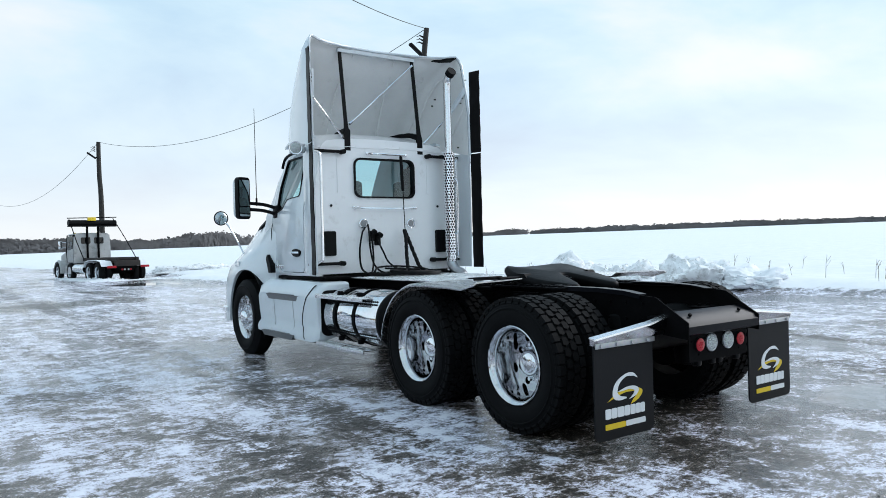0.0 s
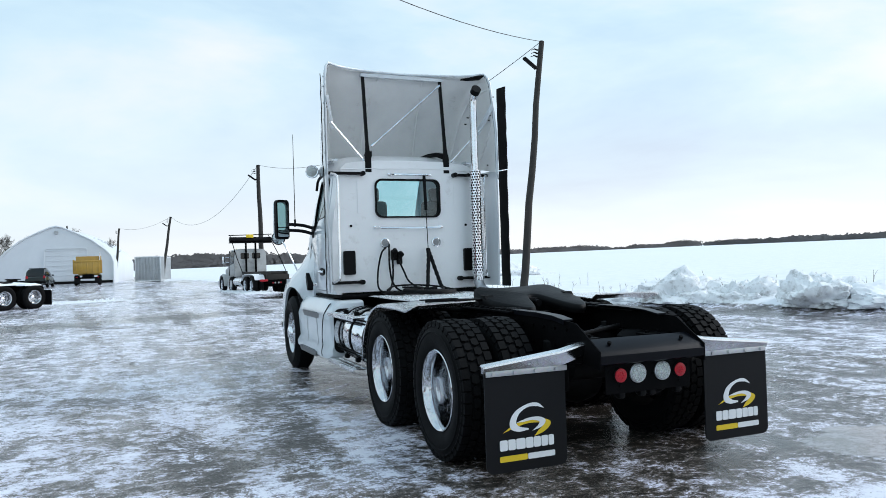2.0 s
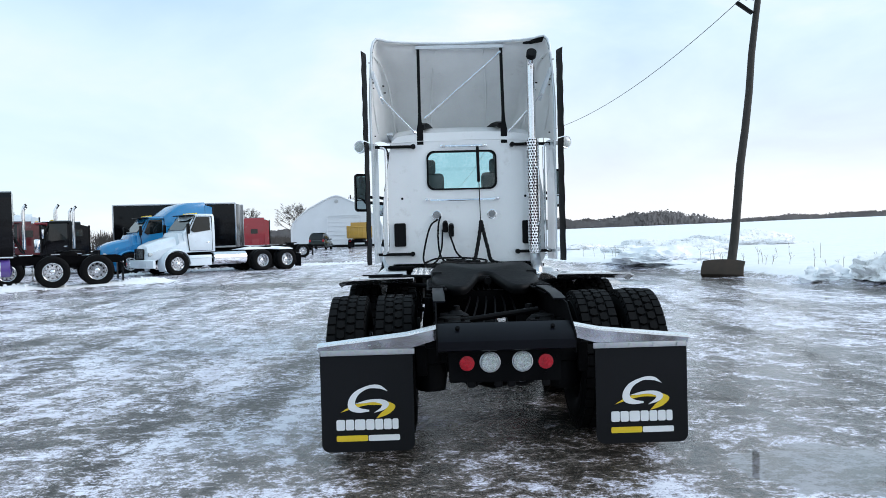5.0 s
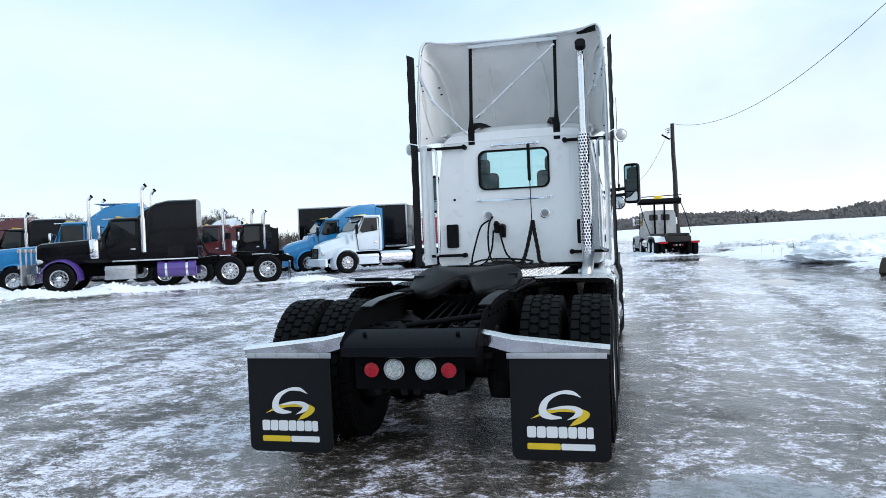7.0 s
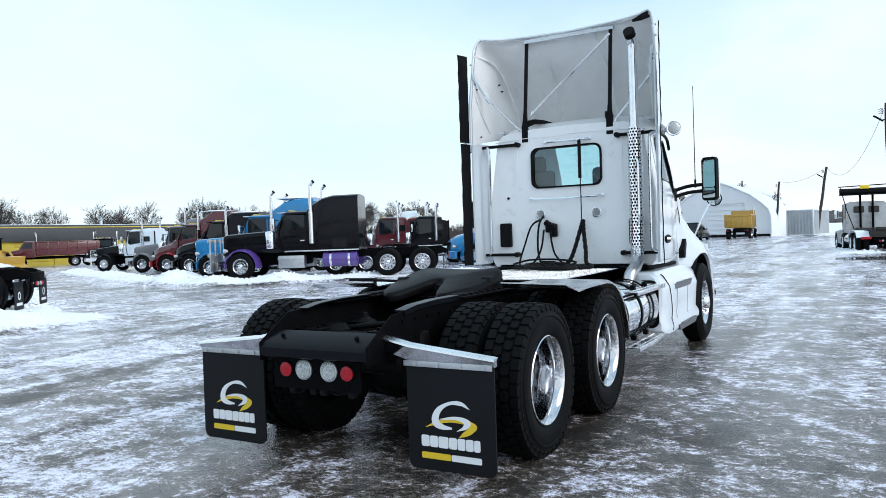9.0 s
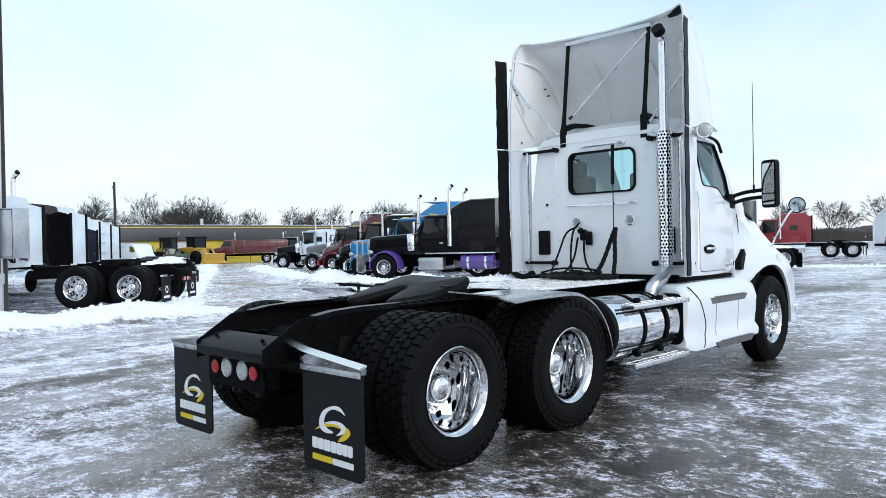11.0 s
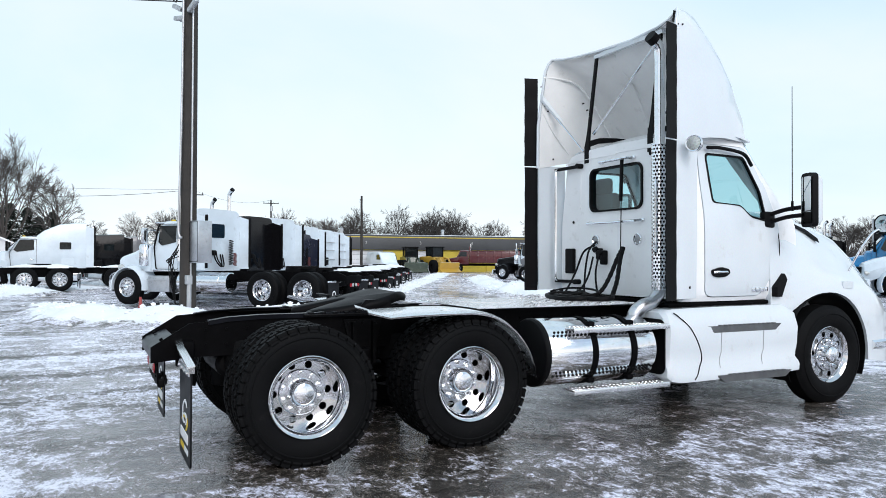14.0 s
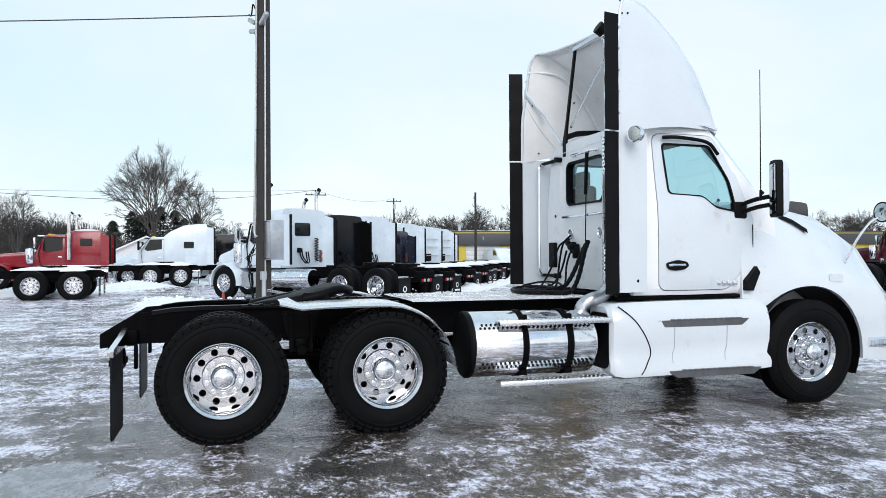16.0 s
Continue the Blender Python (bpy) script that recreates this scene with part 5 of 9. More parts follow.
def build_fenders_flaps():
    for sx in (-1, 1):
        bm = B()
        prof = [(0.44, 1.115), (0.62, 1.075), (0.8, 1.085), (1.05, 1.09), (1.32, 1.09)] + [(1.32 + 0.62 * math.sin(a), 0.47 + 0.62 * math.cos(a)) for a in [radians(12 + 72 * k / 9) for k in range(10)]]
        prof[0:1] = [(0.44, 1.118)]
        rows = []
        for y, z in prof:
            rows.append([(sx * 0.60, y + 0.10 * (y < 0.5), z + 0.004), (sx * 0.9, y, z + 0.006), (sx * 1.17, y, z), (sx * 1.205, y, z - 0.018), (sx * 1.200, y, z - 0.03), (sx * 1.165, y, z - 0.012), (sx * 0.9, y, z - 0.004), (sx * 0.60, y + 0.10 * (y < 0.5), z - 0.006)])
        loft(bm, rows)
        part("quarter_fender", bm, BRIGHT, truck, "bright aluminium quarter fender")
        for a, b in (((0.43, 1.1, 1.0), (1.1, 1.1, 1.075)), ((0.43, 1.9, 0.72), (1.1, 1.9, 0.72))):
            bm = B()
            cyl(bm, (sx * a[0], a[1], a[2]), (sx * b[0], b[1], b[2]), 0.02, seg=10)
            part("fender_bracket", bm, FRAME, truck)
        # flap hanger and flap
        bm = B()
        loft(bm, [[(sx * x, y, z1), (sx * x, y - 0.046, z1 - 0.010), (sx * x, y - 0.030, z0), (sx * x, y, z0)] for x, y, z0, z1 in ((1.19, -0.80, 0.728, 0.775), (0.9, -0.80, 0.728, 0.805), (0.62, -0.80, 0.735, 0.835), (0.43, -0.80, 0.79, 0.875))])
        h = part("flap_hanger", bm, CHROME_GREYED, truck, "chrome flap hanger with the ground's grey reflection put into its colour")
        # fold in brighter metal, so the sky's highlight is put into its colour
        bm = B()
        loft(bm, [[(sx * x, y + 0.002, z1 + 0.002), (sx * x, y + 0.002, z1 + 0.012), (sx * x, y - 0.048, z1 + 0.002), (sx * x, y - 0.050, z1 - 0.010)] for x, y, z1 in ((1.195, -0.80, 0.772), (0.9, -0.80, 0.802), (0.62, -0.80, 0.832), (0.43, -0.80, 0.872))])
        part("hanger_edge", bm, BRIGHT, h, "bright folded top edge")
        bm = B()
        box(bm, (sx * 0.875, -0.834, 0.722), (0.60, 0.008, 0.035), 0.002)
        for k in range(4):
            cyl(bm, (sx * (0.66 + 0.155 * k), -0.835, 0.722), (sx * (0.66 + 0.155 * k), -0.849, 0.722), 0.013, seg=8)
        cyl(bm, (sx * 0.86, -0.825, 0.775), (sx * 0.86, -0.84, 0.775), 0.012, seg=8)
        part("clamp_bar", bm, STEEL, h)
        bm = B()
        box(bm, (sx * 0.46, -0.76, 0.80), (0.10, 0.10, 0.14), 0.02)
        part("hanger_socket", bm, FRAME, h)
        flap = round_rect(sx * 0.885, 0.41, 0.594, 0.66, 0.05)
        flap = [(x, z) if z < 0.6 else (x, max(z, 0.735)) for x, z in flap]
        bm = B()
        prism(bm, flap, "y", -0.826, -0.814)
        f = part("mud_flap", bm, FLAP, truck, "black rubber mud flap with white and yellow emblem")
        emblem(f, sx * 0.885, -0.826)
        bm = B()
        box(bm, (sx * 0.53, -0.72, 0.64), (0.07, 0.03, 0.20), 0.01)
        part("flap_stay", bm, FRAME, truck)


def emblem(parent, cx, y):
    """A white ring and a lower white arc over a yellow swoosh, a row of plain white blocks and a two-colour bar."""
    def stroke(outer, inner, depth, material, name):
        bm = B()
        ps = [(p.x, p.y) for p in bend([(u, v, 0) for u, v in outer], 4)] + [(p.x, p.y) for p in bend([(u, v, 0) for u, v in inner], 4)]
        prism(bm, [(cx + u * 0.2, 0.40 + v * 0.2) for u, v in ps], "y", y - depth, y + 0.001)
        part(name, bm, material, parent)

    stroke([(-0.88, -0.32), (-0.5, -0.10), (-0.05, 0.01), (0.45, 0.04), (0.84, -0.08), (0.86, -0.24), (0.61, -0.43), (0.27, -0.53)],
           [(0.41, -0.37), (0.60, -0.21), (0.50, -0.12), (0.05, -0.09), (-0.36, -0.16)], 0.0022, SIGNY, "emblem_arc")
    stroke([(0.66, 0.34), (0.41, 0.54), (0.05, 0.54), (-0.41, 0.34), (-0.62, 0.03), (-0.58, -0.23), (-0.30, -0.33), (0.05, -0.30)],
           [(0.05, -0.25), (-0.25, -0.18), (-0.40, -0.03), (-0.27, 0.26), (0.05, 0.44), (0.41, 0.43)], 0.0036, SIGNW, "emblem_arc")
    stroke([(-0.38, -0.03), (0.05, 0.08), (0.46, 0.08), (0.69, -0.05), (0.56, -0.24), (0.20, -0.35)],
           [(0.41, -0.20), (0.46, -0.08), (0.20, 0.0), (-0.15, -0.03)], 0.0044, SIGNW, "emblem_arc")
    x0 = cx - 0.203
    for w in (0.058, 0.056, 0.070, 0.056, 0.054, 0.052, 0.042):
        bm = B()
        prism(bm, round_rect(x0 + w / 2, 0.256, w - 0.003, 0.068, 0.010, 3), "y", y - 0.005, y + 0.001)
        part("name_block", bm, SIGNW, parent)
        x0 += w + 0.002
    for m, a, b in ((SIGNY, -0.203, -0.002), (SIGNW, 0.002, 0.203)):
        bm = B()
        prism(bm, round_rect(cx + (a + b) / 2, 0.168, b - a, 0.038, 0.008, 3), "y", y - 0.003, y + 0.001)
        part("emblem_bar", bm, m, parent)


build_fenders_flaps()


def skirt_x(z):
    """Half width of the side skirt's face at a height."""
    return float(np.interp(z, (0.33, 0.35, 0.41, 0.49, 0.65, 0.855, 0.985, 1.035), (1.12, 1.185, 1.19, 1.155, 1.16, 1.17, 1.13, 1.07)))


def build_tanks_skirts():
    for sx in (-1, 1):
        bm = B()
        lathe(bm, [(2.12, 0.0), (2.12, 0.27), (2.125, 0.288), (2.14, 0.298), (3.29, 0.298), (3.31, 0.285), (3.315, 0.0)], "y", 48, (sx * 0.845, 0, 0.675))
        tank = part("fuel_tank", bm, CHROME, truck, "polished aluminium fuel tank")
        bm = B()
        lathe(bm, [(2.13, 0.303), (2.10, 0.303), (2.085, 0.29), (2.08, 0.26), (2.075, 0.0)], "y", 48, (sx * 0.845, 0, 0.675))
        part("end_cover", bm, BLACK, tank, "black rubber end cover")
        for y in (2.60, 3.04):
            bm = B()
            lathe(bm, [(y - 0.028, 0.300), (y - 0.028, 0.307), (y + 0.028, 0.307), (y + 0.028, 0.300)], "y", 48, (sx * 0.845, 0, 0.675), closed=True)
            box(bm, (sx * 1.06, y, 0.92), (0.05, 0.07, 0.06), 0.012)
            box(bm, (sx * 1.06, y, 0.43), (0.05, 0.07, 0.05), 0.012)
            part("tank_strap", bm, FRAME, tank)
        for z, w in ((0.855, 0.05), (0.505, 0.06)):
            bm = B()
            n = 26
            for k in range(n):
                y = 2.18 + k * (3.28 - 2.18) / n
                for j in range(2):
                    a = math.asin((z + (j - 0.5) * w * 0.55 - 0.675) / 0.304)
                    c = Vector((sx * (0.845 + 0.304 * math.cos(a)), y + 0.02 * (j % 2), z + (j - 0.5) * w * 0.55))
                    nrm = Vector((sx * math.cos(a), 0, math.sin(a)))
                    cyl(bm, c - nrm * 0.01, c + nrm * 0.003, 0.011, seg=8)
            part("tread_strip", bm, BLACK, tank, "row of punched grip holes")
        for name, x, z in (("upper_step", 1.03, 0.90), ("lower_step", 1.10, 0.365)):
            bm = B()
            wid = 0.30 if name == "upper_step" else 0.16
            box(bm, (sx * x, 2.88, z), (wid, 1.09, 0.012), 0.003)
            box(bm, (sx * (x + wid / 2), 2.88, z - 0.012), (0.012, 1.09, 0.046), 0.004)
            for k in range(24):
                for j in range(3 if wid > 0.2 else 2):
                    cyl(bm, (sx * (x + (j - 1 if wid > 0.2 else j - 0.5) * 0.075), 2.40 + 0.042 * k, z + 0.005), (sx * (x + (j - 1 if wid > 0.2 else j - 0.5) * 0.075), 2.40 + 0.042 * k, z + 0.009), 0.013, 0.011, 6)
            part(name, bm, BRIGHT, truck, "dimpled aluminium step")
        # white skirts below the doors
        bm = B()
        secs = []
        for y, xo, zt, zb in ((3.44, 1.10, 1.0, 0.38), (3.47, 1.135, 1.02, 0.345), (3.56, 1.155, 1.03, 0.33), (3.75, 1.16, 1.035, 0.33), (4.2, 1.155, 1.04, 0.335), (4.8, 1.155, 1.04, 0.345), (5.05, 1.165, 1.04, 0.35), (5.16, 1.17, 1.0, 0.36)):
            secs.append([(sx * 0.72, y, zb + 0.1), (sx * (xo - 0.04), y, zb), (sx * (xo + 0.025), y, zb + 0.02), (sx * (xo + 0.03), y, zb + 0.08), (sx * (xo - 0.005), y, zb + 0.16), (sx * xo, y, zb + 0.32), (sx * (xo + 0.01), y, zt - 0.18), (sx * (xo - 0.03), y, zt - 0.05), (sx * (xo - 0.09), y, zt), (sx * 0.74, y, zt)])
        loft(bm, secs)
        skirt = part("side_skirt", bm, WHITE, truck, "white moulded side skirt with steps")
        # thin black panel paints the shaded hollow on the skirt's closed end
        bm = B()
        prism(bm, round_rect(sx * 0.93, 0.68, 0.36, 0.52, 0.08), "y", 3.425, 3.436)
        part("skirt_opening", bm, BLACK, skirt, "flat black panel painting the shaded hollow of the skirt's end")
        for y0, y1, z in ((3.92, 4.93, 0.838), (4.03, 5.04, 0.365)):
            bm = B()
            xo = 1.155 if z > 0.6 else 1.185
            loft(bm, [[(sx * (xo - 0.05), y, z - 0.01 - t * 0.03), (sx * (xo + 0.010), y, z + 0.015 - t * 0.055), (sx * (xo + 0.016), y, z + 0.025), (sx * (xo - 0.05), y, z + 0.03)] for y, t in ((y0, 0), (y0 + 0.08, 1), ((y0 + y1) / 2, 1), (y1 - 0.08, 1), (y1, 0))])
            for k in range(12):
                y = y0 + 0.16 + k * (y1 - y0 - 0.28) / 11
                box(bm, (sx * (xo - 0.005), y, z + 0.031), (0.07, 0.05, 0.01), 0.003)
            part("step_tread", bm, STEPGREY, skirt, "grey ribbed aluminium step set into the skirt")
        bm = B()
        tube(bm, [(sx * (skirt_x(p.z) + 0.001), p.y, p.z) for p in bend([(0, 3.53, 1.0), (0, 3.67, 0.88), (0, 3.80, 0.70), (0, 3.84, 0.54), (0, 3.73, 0.37)], 6)], 0.006, 6)
        part("skirt_seam", bm, BLACK, skirt)
        for y in (4.10, 4.68):
            bm = B()
            tube(bm, [(sx * (skirt_x(z) - 0.0005), y - 0.02 * (z < 0.6), z) for z in np.linspace(0.80, 0.46, 8)], 0.003, 5)
            part("panel_seam", bm, STEEL, skirt)
        bm = B()
        box(bm, (sx * 0.66, 4.4, 0.62), (0.2, 1.6, 0.5), 0.05)
        part("battery_box", bm, FRAME, truck)
        # black box added behind the gap between cab and skirt to keep it dark
        bm = B()
        box(bm, (sx * 0.80, 4.35, 1.064), (0.34, 1.50, 0.036), 0.01)
        part("cab_mount", bm, FRAME, truck)
    bm = B()
    box(bm, (0, 2.62, 1.062), (1.30, 1.9, 0.008))
    for i in range(30):
        for j in range(20):
            m = Matrix.Translation((-0.62 + 0.065 * j, 1.72 + 0.062 * i, 1.068)) @ Matrix.Rotation(radians(45 if (i + j) % 2 else -45), 4, "Z")
            box(bm, (0, 0, 0), (0.045, 0.012, 0.006), m=m)
    part("deck_plate", bm, BRIGHT, truck, "patterned aluminium deck plate")


build_tanks_skirts()


def build_hood():
    # half sections from the fender's lower edge over its crown to the hood's middle
    rows = {4.98: [(1.0, 1.05), (1.0, 1.2), (0.99, 1.4), (0.98, 1.66), (0.95, 1.82), (0.85, 1.93), (0.5, 2.02), (0, 2.04)],
            5.25: [(1.10, 0.55), (1.12, 1.10), (1.08, 1.30), (1.0, 1.58), (0.93, 1.82), (0.82, 1.95), (0.50, 2.04), (0, 2.06)],
            5.70: [(1.19, 0.5), (1.205, 1.12), (1.16, 1.29), (1.01, 1.48), (0.88, 1.72), (0.76, 1.88), (0.47, 2.01), (0, 2.04)]}
    front = {6.40: [(1.18, 0.40), (1.17, 1.04), (1.12, 1.19), (0.97, 1.34), (0.80, 1.55), (0.68, 1.73), (0.42, 1.88), (0, 1.93)],
             6.80: [(1.09, 0.35), (1.06, 0.90), (1.0, 1.04), (0.89, 1.17), (0.74, 1.36), (0.62, 1.52), (0.38, 1.67), (0, 1.72)],
             7.02: [(0.85, 0.36), (0.84, 0.72), (0.80, 0.86), (0.72, 0.98), (0.6, 1.12), (0.5, 1.25), (0.3, 1.36), (0, 1.40)]}
    rows.update(front)
    bm = B()
    loft(bm, [[(x, y, z) for x, z in half] + [(-x, y, z) for x, z in half[-2::-1]] for y, half in rows.items()])
    bmesh.ops.subdivide_edges(bm, edges=bm.edges[:], cuts=1, use_grid_fill=True, smooth=0.6)
    hood = part("hood", bm, WHITE, truck, "white sloping hood with wheel arches", 40)
    for sx in (-1, 1):
        bm = B()
        prism(bm, [(5.65 + 0.64 * math.cos(a), 0.52 + 0.64 * math.sin(a)) for a in [2 * math.pi * k / 48 for k in range(48)]], "x", sx * 0.62, sx * 1.6)
        cut(hood, bm)
        bm = B()
        prism(bm, [(5.65 - 0.64, -0.2), (5.65 + 0.64, -0.2), (5.65 + 0.64, 0.52), (5.65 - 0.64, 0.52)], "x", sx * 0.62, sx * 1.6)
        cut(hood, bm)
        bm = B()
        arc = [radians(-25 + 230 * k / 30) for k in range(31)]
        loft(bm, [[(sx * x, 5.65 + r * math.cos(a), 0.52 + r * math.sin(a)) for r, aa in ((0.632, arc), (0.626, arc[::-1])) for a in aa] for x in (0.64, 1.155)])
        part("wheel_arch_liner", bm, BLACK, hood)
        bm = B()
        prism(bm, [(4.99, 1.12), (5.06, 1.12), (5.14, 1.30), (5.10, 1.36), (4.99, 1.22)], "x", sx * 1.0, sx * 1.075)
        part("hood_latch", bm, BLACK, hood)
        bm = B()
        loft(bm, [[(sx * x, y, z) for x, z in ((a, c), (a + 0.02, c - 0.05), (a - 0.04, c - 0.02), (a - 0.05, c + 0.015))] for y, a, c in ((5.58, 0.80, 1.90), (5.75, 0.82, 1.84), (5.90, 0.86, 1.74))])
        part("hood_vent", bm, BLACK, hood)
        bm = B()
        prism(bm, round_rect(5.98, 1.235, 0.17, 0.075, 0.02), "x", sx * 1.10, sx * 1.168)
        part("marker_light", bm, WHITE, hood)
        bm = B()
        loft(bm, [[(sx * (x + o), y, z) for o, z in ((0.0, 0.52), (0.03, 0.55), (0.03, 0.60), (0.0, 0.62), (-0.1, 0.57))] for y, x in ((6.36, 1.18), (6.6, 1.15), (6.85, 1.06))])
        part("bumper_trim", bm, CHROME, hood)
        bm = B()
        tube(bm, bend([(sx * 1.006, 5.02, 1.22), (sx * 1.0, 5.10, 1.42), (sx * 0.993, 5.12, 1.66), (sx * 0.955, 5.14, 1.83)], 4), 0.005, 6)
        part("cowl_seam", bm, BLACK, hood)
        # mirrors on black arms, turned a little towards the seats
        bm = B()
        for z in (2.02, 1.94):
            tube(bm, bend([(sx * 0.94, 4.98, z - 0.06), (sx * 1.12, 5.06, z), (sx * 1.36, 5.10, z + 0.02)], 4), 0.022, 8)
        box(bm, (sx * 0.96, 4.98, 1.92), (0.07, 0.16, 0.17), 0.02)
        arm = part("mirror_arm", bm, BLACK, truck)
        turn = Matrix.Translation((sx * 1.385, 5.04, 2.10)) @ Matrix.Rotation(radians(-22 * sx), 4, "Z")
        bm = B()
        loft(bm, [[(x * k, dy, z * k) for x, z in round_rect(0, 0, 0.20, 0.54, 0.045)] for dy, k in ((0.0, 0.93), (-0.006, 1.0), (0.05, 1.0), (0.056, 0.985))])
        bm.transform(turn)
        part("mirror_shell", bm, BLACK, arm, "tall black mirror housing")
        bm = B()
        loft(bm, [[(x * k, dy, z * k) for x, z in round_rect(0, 0, 0.198, 0.535, 0.045)] for dy, k in ((0.056, 0.98), (0.085, 0.94), (0.11, 0.82), (0.125, 0.55))])
        bm.transform(turn)
        part("mirror_back", bm, WHITE, arm, "white mirror back cover")
        for zc, hh in ((0.065, 0.34), (-0.175, 0.12)):
            bm = B()
            prism(bm, round_rect(0, zc, 0.165, hh, 0.02), "y", -0.012, -0.002)
            bm.transform(turn)
            part("mirror_glass", bm, MIRROR, arm)
        bm = B()
        cyl(bm, (sx * 1.22, 5.03, 2.03), (sx * 1.22, 5.03, 3.27), 0.006, 0.0035, 6)
        cyl(bm, (sx * 1.22, 5.03, 2.0), (sx * 1.22, 5.03, 2.10), 0.013, seg=8)
        part("antenna", bm, BLACK, arm, "thin whip antenna")
        bm = B()
        tube(bm, bend([(sx * 0.95, 6.28, 1.36), (sx * 1.05, 6.36, 1.62), (sx * 1.12, 6.46, 1.80), (sx * 1.17, 6.55, 1.86)], 5), 0.012, 8)
        stalk = part("hood_mirror_stalk", bm, CHROME, hood)
        bm = B()
        lathe(bm, [(0.0, 0.094), (-0.006, 0.100), (0.0, 0.106), (0.012, 0.107), (0.03, 0.092), (0.05, 0.05), (0.055, 0.0)], "y", 28, (sx * 1.19, 6.54, 1.905))
        m_ = part("hood_mirror", bm, BLACK, hood, "round convex mirror on a stalk")
        bm = B()
        lathe(bm, [(0.0, 0.096), (-0.012, 0.080), (-0.022, 0.055), (-0.028, 0.028), (-0.030, 0.0)], "y", 28, (sx * 1.19, 6.54, 1.905))
        part("mirror_glass", bm, MIRROR, m_, "convex mirror glass", 60)
        # spot lamps on the roof corner, turned a little outwards
        aim = Matrix.Translation((sx * 1.262, 3.655, 2.582)) @ Matrix.Rotation(radians(24 * sx), 4, "Z")
        bm = B()
        lathe(bm, [(-0.045, 0.060), (-0.050, 0.074), (-0.030, 0.080), (0.0, 0.077), (0.035, 0.058), (0.06, 0.022), (0.065, 0.0)], "y", 28)
        bm.transform(aim)
        s = part("spot_lamp", bm, CHROME, truck, "chrome work lamp on the cab corner")
        bm = B()
        lathe(bm, [(-0.047, 0.064), (-0.055, 0.05), (-0.060, 0.0)], "y", 24)
        bm.transform(aim)
        part("lens", bm, CLEARLENS, s)
        bm = B()
        box(bm, (sx * 1.165, 3.70, 2.585), (0.09, 0.03, 0.05), 0.006)
        cyl(bm, (sx * 1.15, 3.70, 2.54), (sx * 1.15, 3.70, 2.63), 0.018, seg=10)
        part("lamp_bracket", bm, STEEL, s)
        # flat ledge of the roof over the door
        bm = B()
        loft(bm, [[(sx * (x - 0.05), y, z - 0.012), (sx * (x + 0.02), y, z - 0.016), (sx * (x + 0.02), y, z + 0.006), (sx * (x - 0.05), y, z + 0.02)] for y, x, z in ((3.93, 0.93, 2.775), (4.0, 0.945, 2.785), (4.3, 0.94, 2.785), (4.6, 0.93, 2.765), (4.77, 0.90, 2.735))])
        part("drip_rail", bm, WHITE, truck, "white roof ledge over the door")
    bm = B()
    prism(bm, round_poly([(-0.52, 0.5), (0.52, 0.5), (0.46, 1.30), (-0.46, 1.30)], 0.05), "y", 6.98, 7.06)
    part("grille", bm, CHROME, hood)


build_hood()

# The other lorries of the yard. Local: nose towards +y, rearmost axle at y = 0
def pane(name, pts, material, parent, thick=0.012):
    """A slightly thick sheet from corner points, in order."""
    P = [Vector(p) for p in pts]
    n = (P[1] - P[0]).cross(P[2] - P[0]).normalized() * thick
    bm = B()
    a, b = [bm.verts.new(p - n) for p in P], [bm.verts.new(p + n) for p in P]
    for i in range(len(P)):
        j = (i + 1) % len(P)
        bm.faces.new((a[i], a[j], b[j], b[i]))
    bm.faces.new(a[::-1])
    bm.faces.new(b)
    return part(name, bm, material, parent, "", 0)


def body_section(y, w, zb, zt, r=0.12, lean=0.0):
    half = [(w - 0.03, zb), (w, zb + 0.06), (w, (zb + zt) / 2), (w - lean * 0.5, zt - r * 1.6), (w - lean, zt - r), (w - lean - r * 0.3, zt - r * 0.3), (w - lean - r, zt), (w * 0.4, zt + 0.02)]
    return [(x, y, z) for x, z in half] + [(-x, y, z) for x, z in half[::-1]]


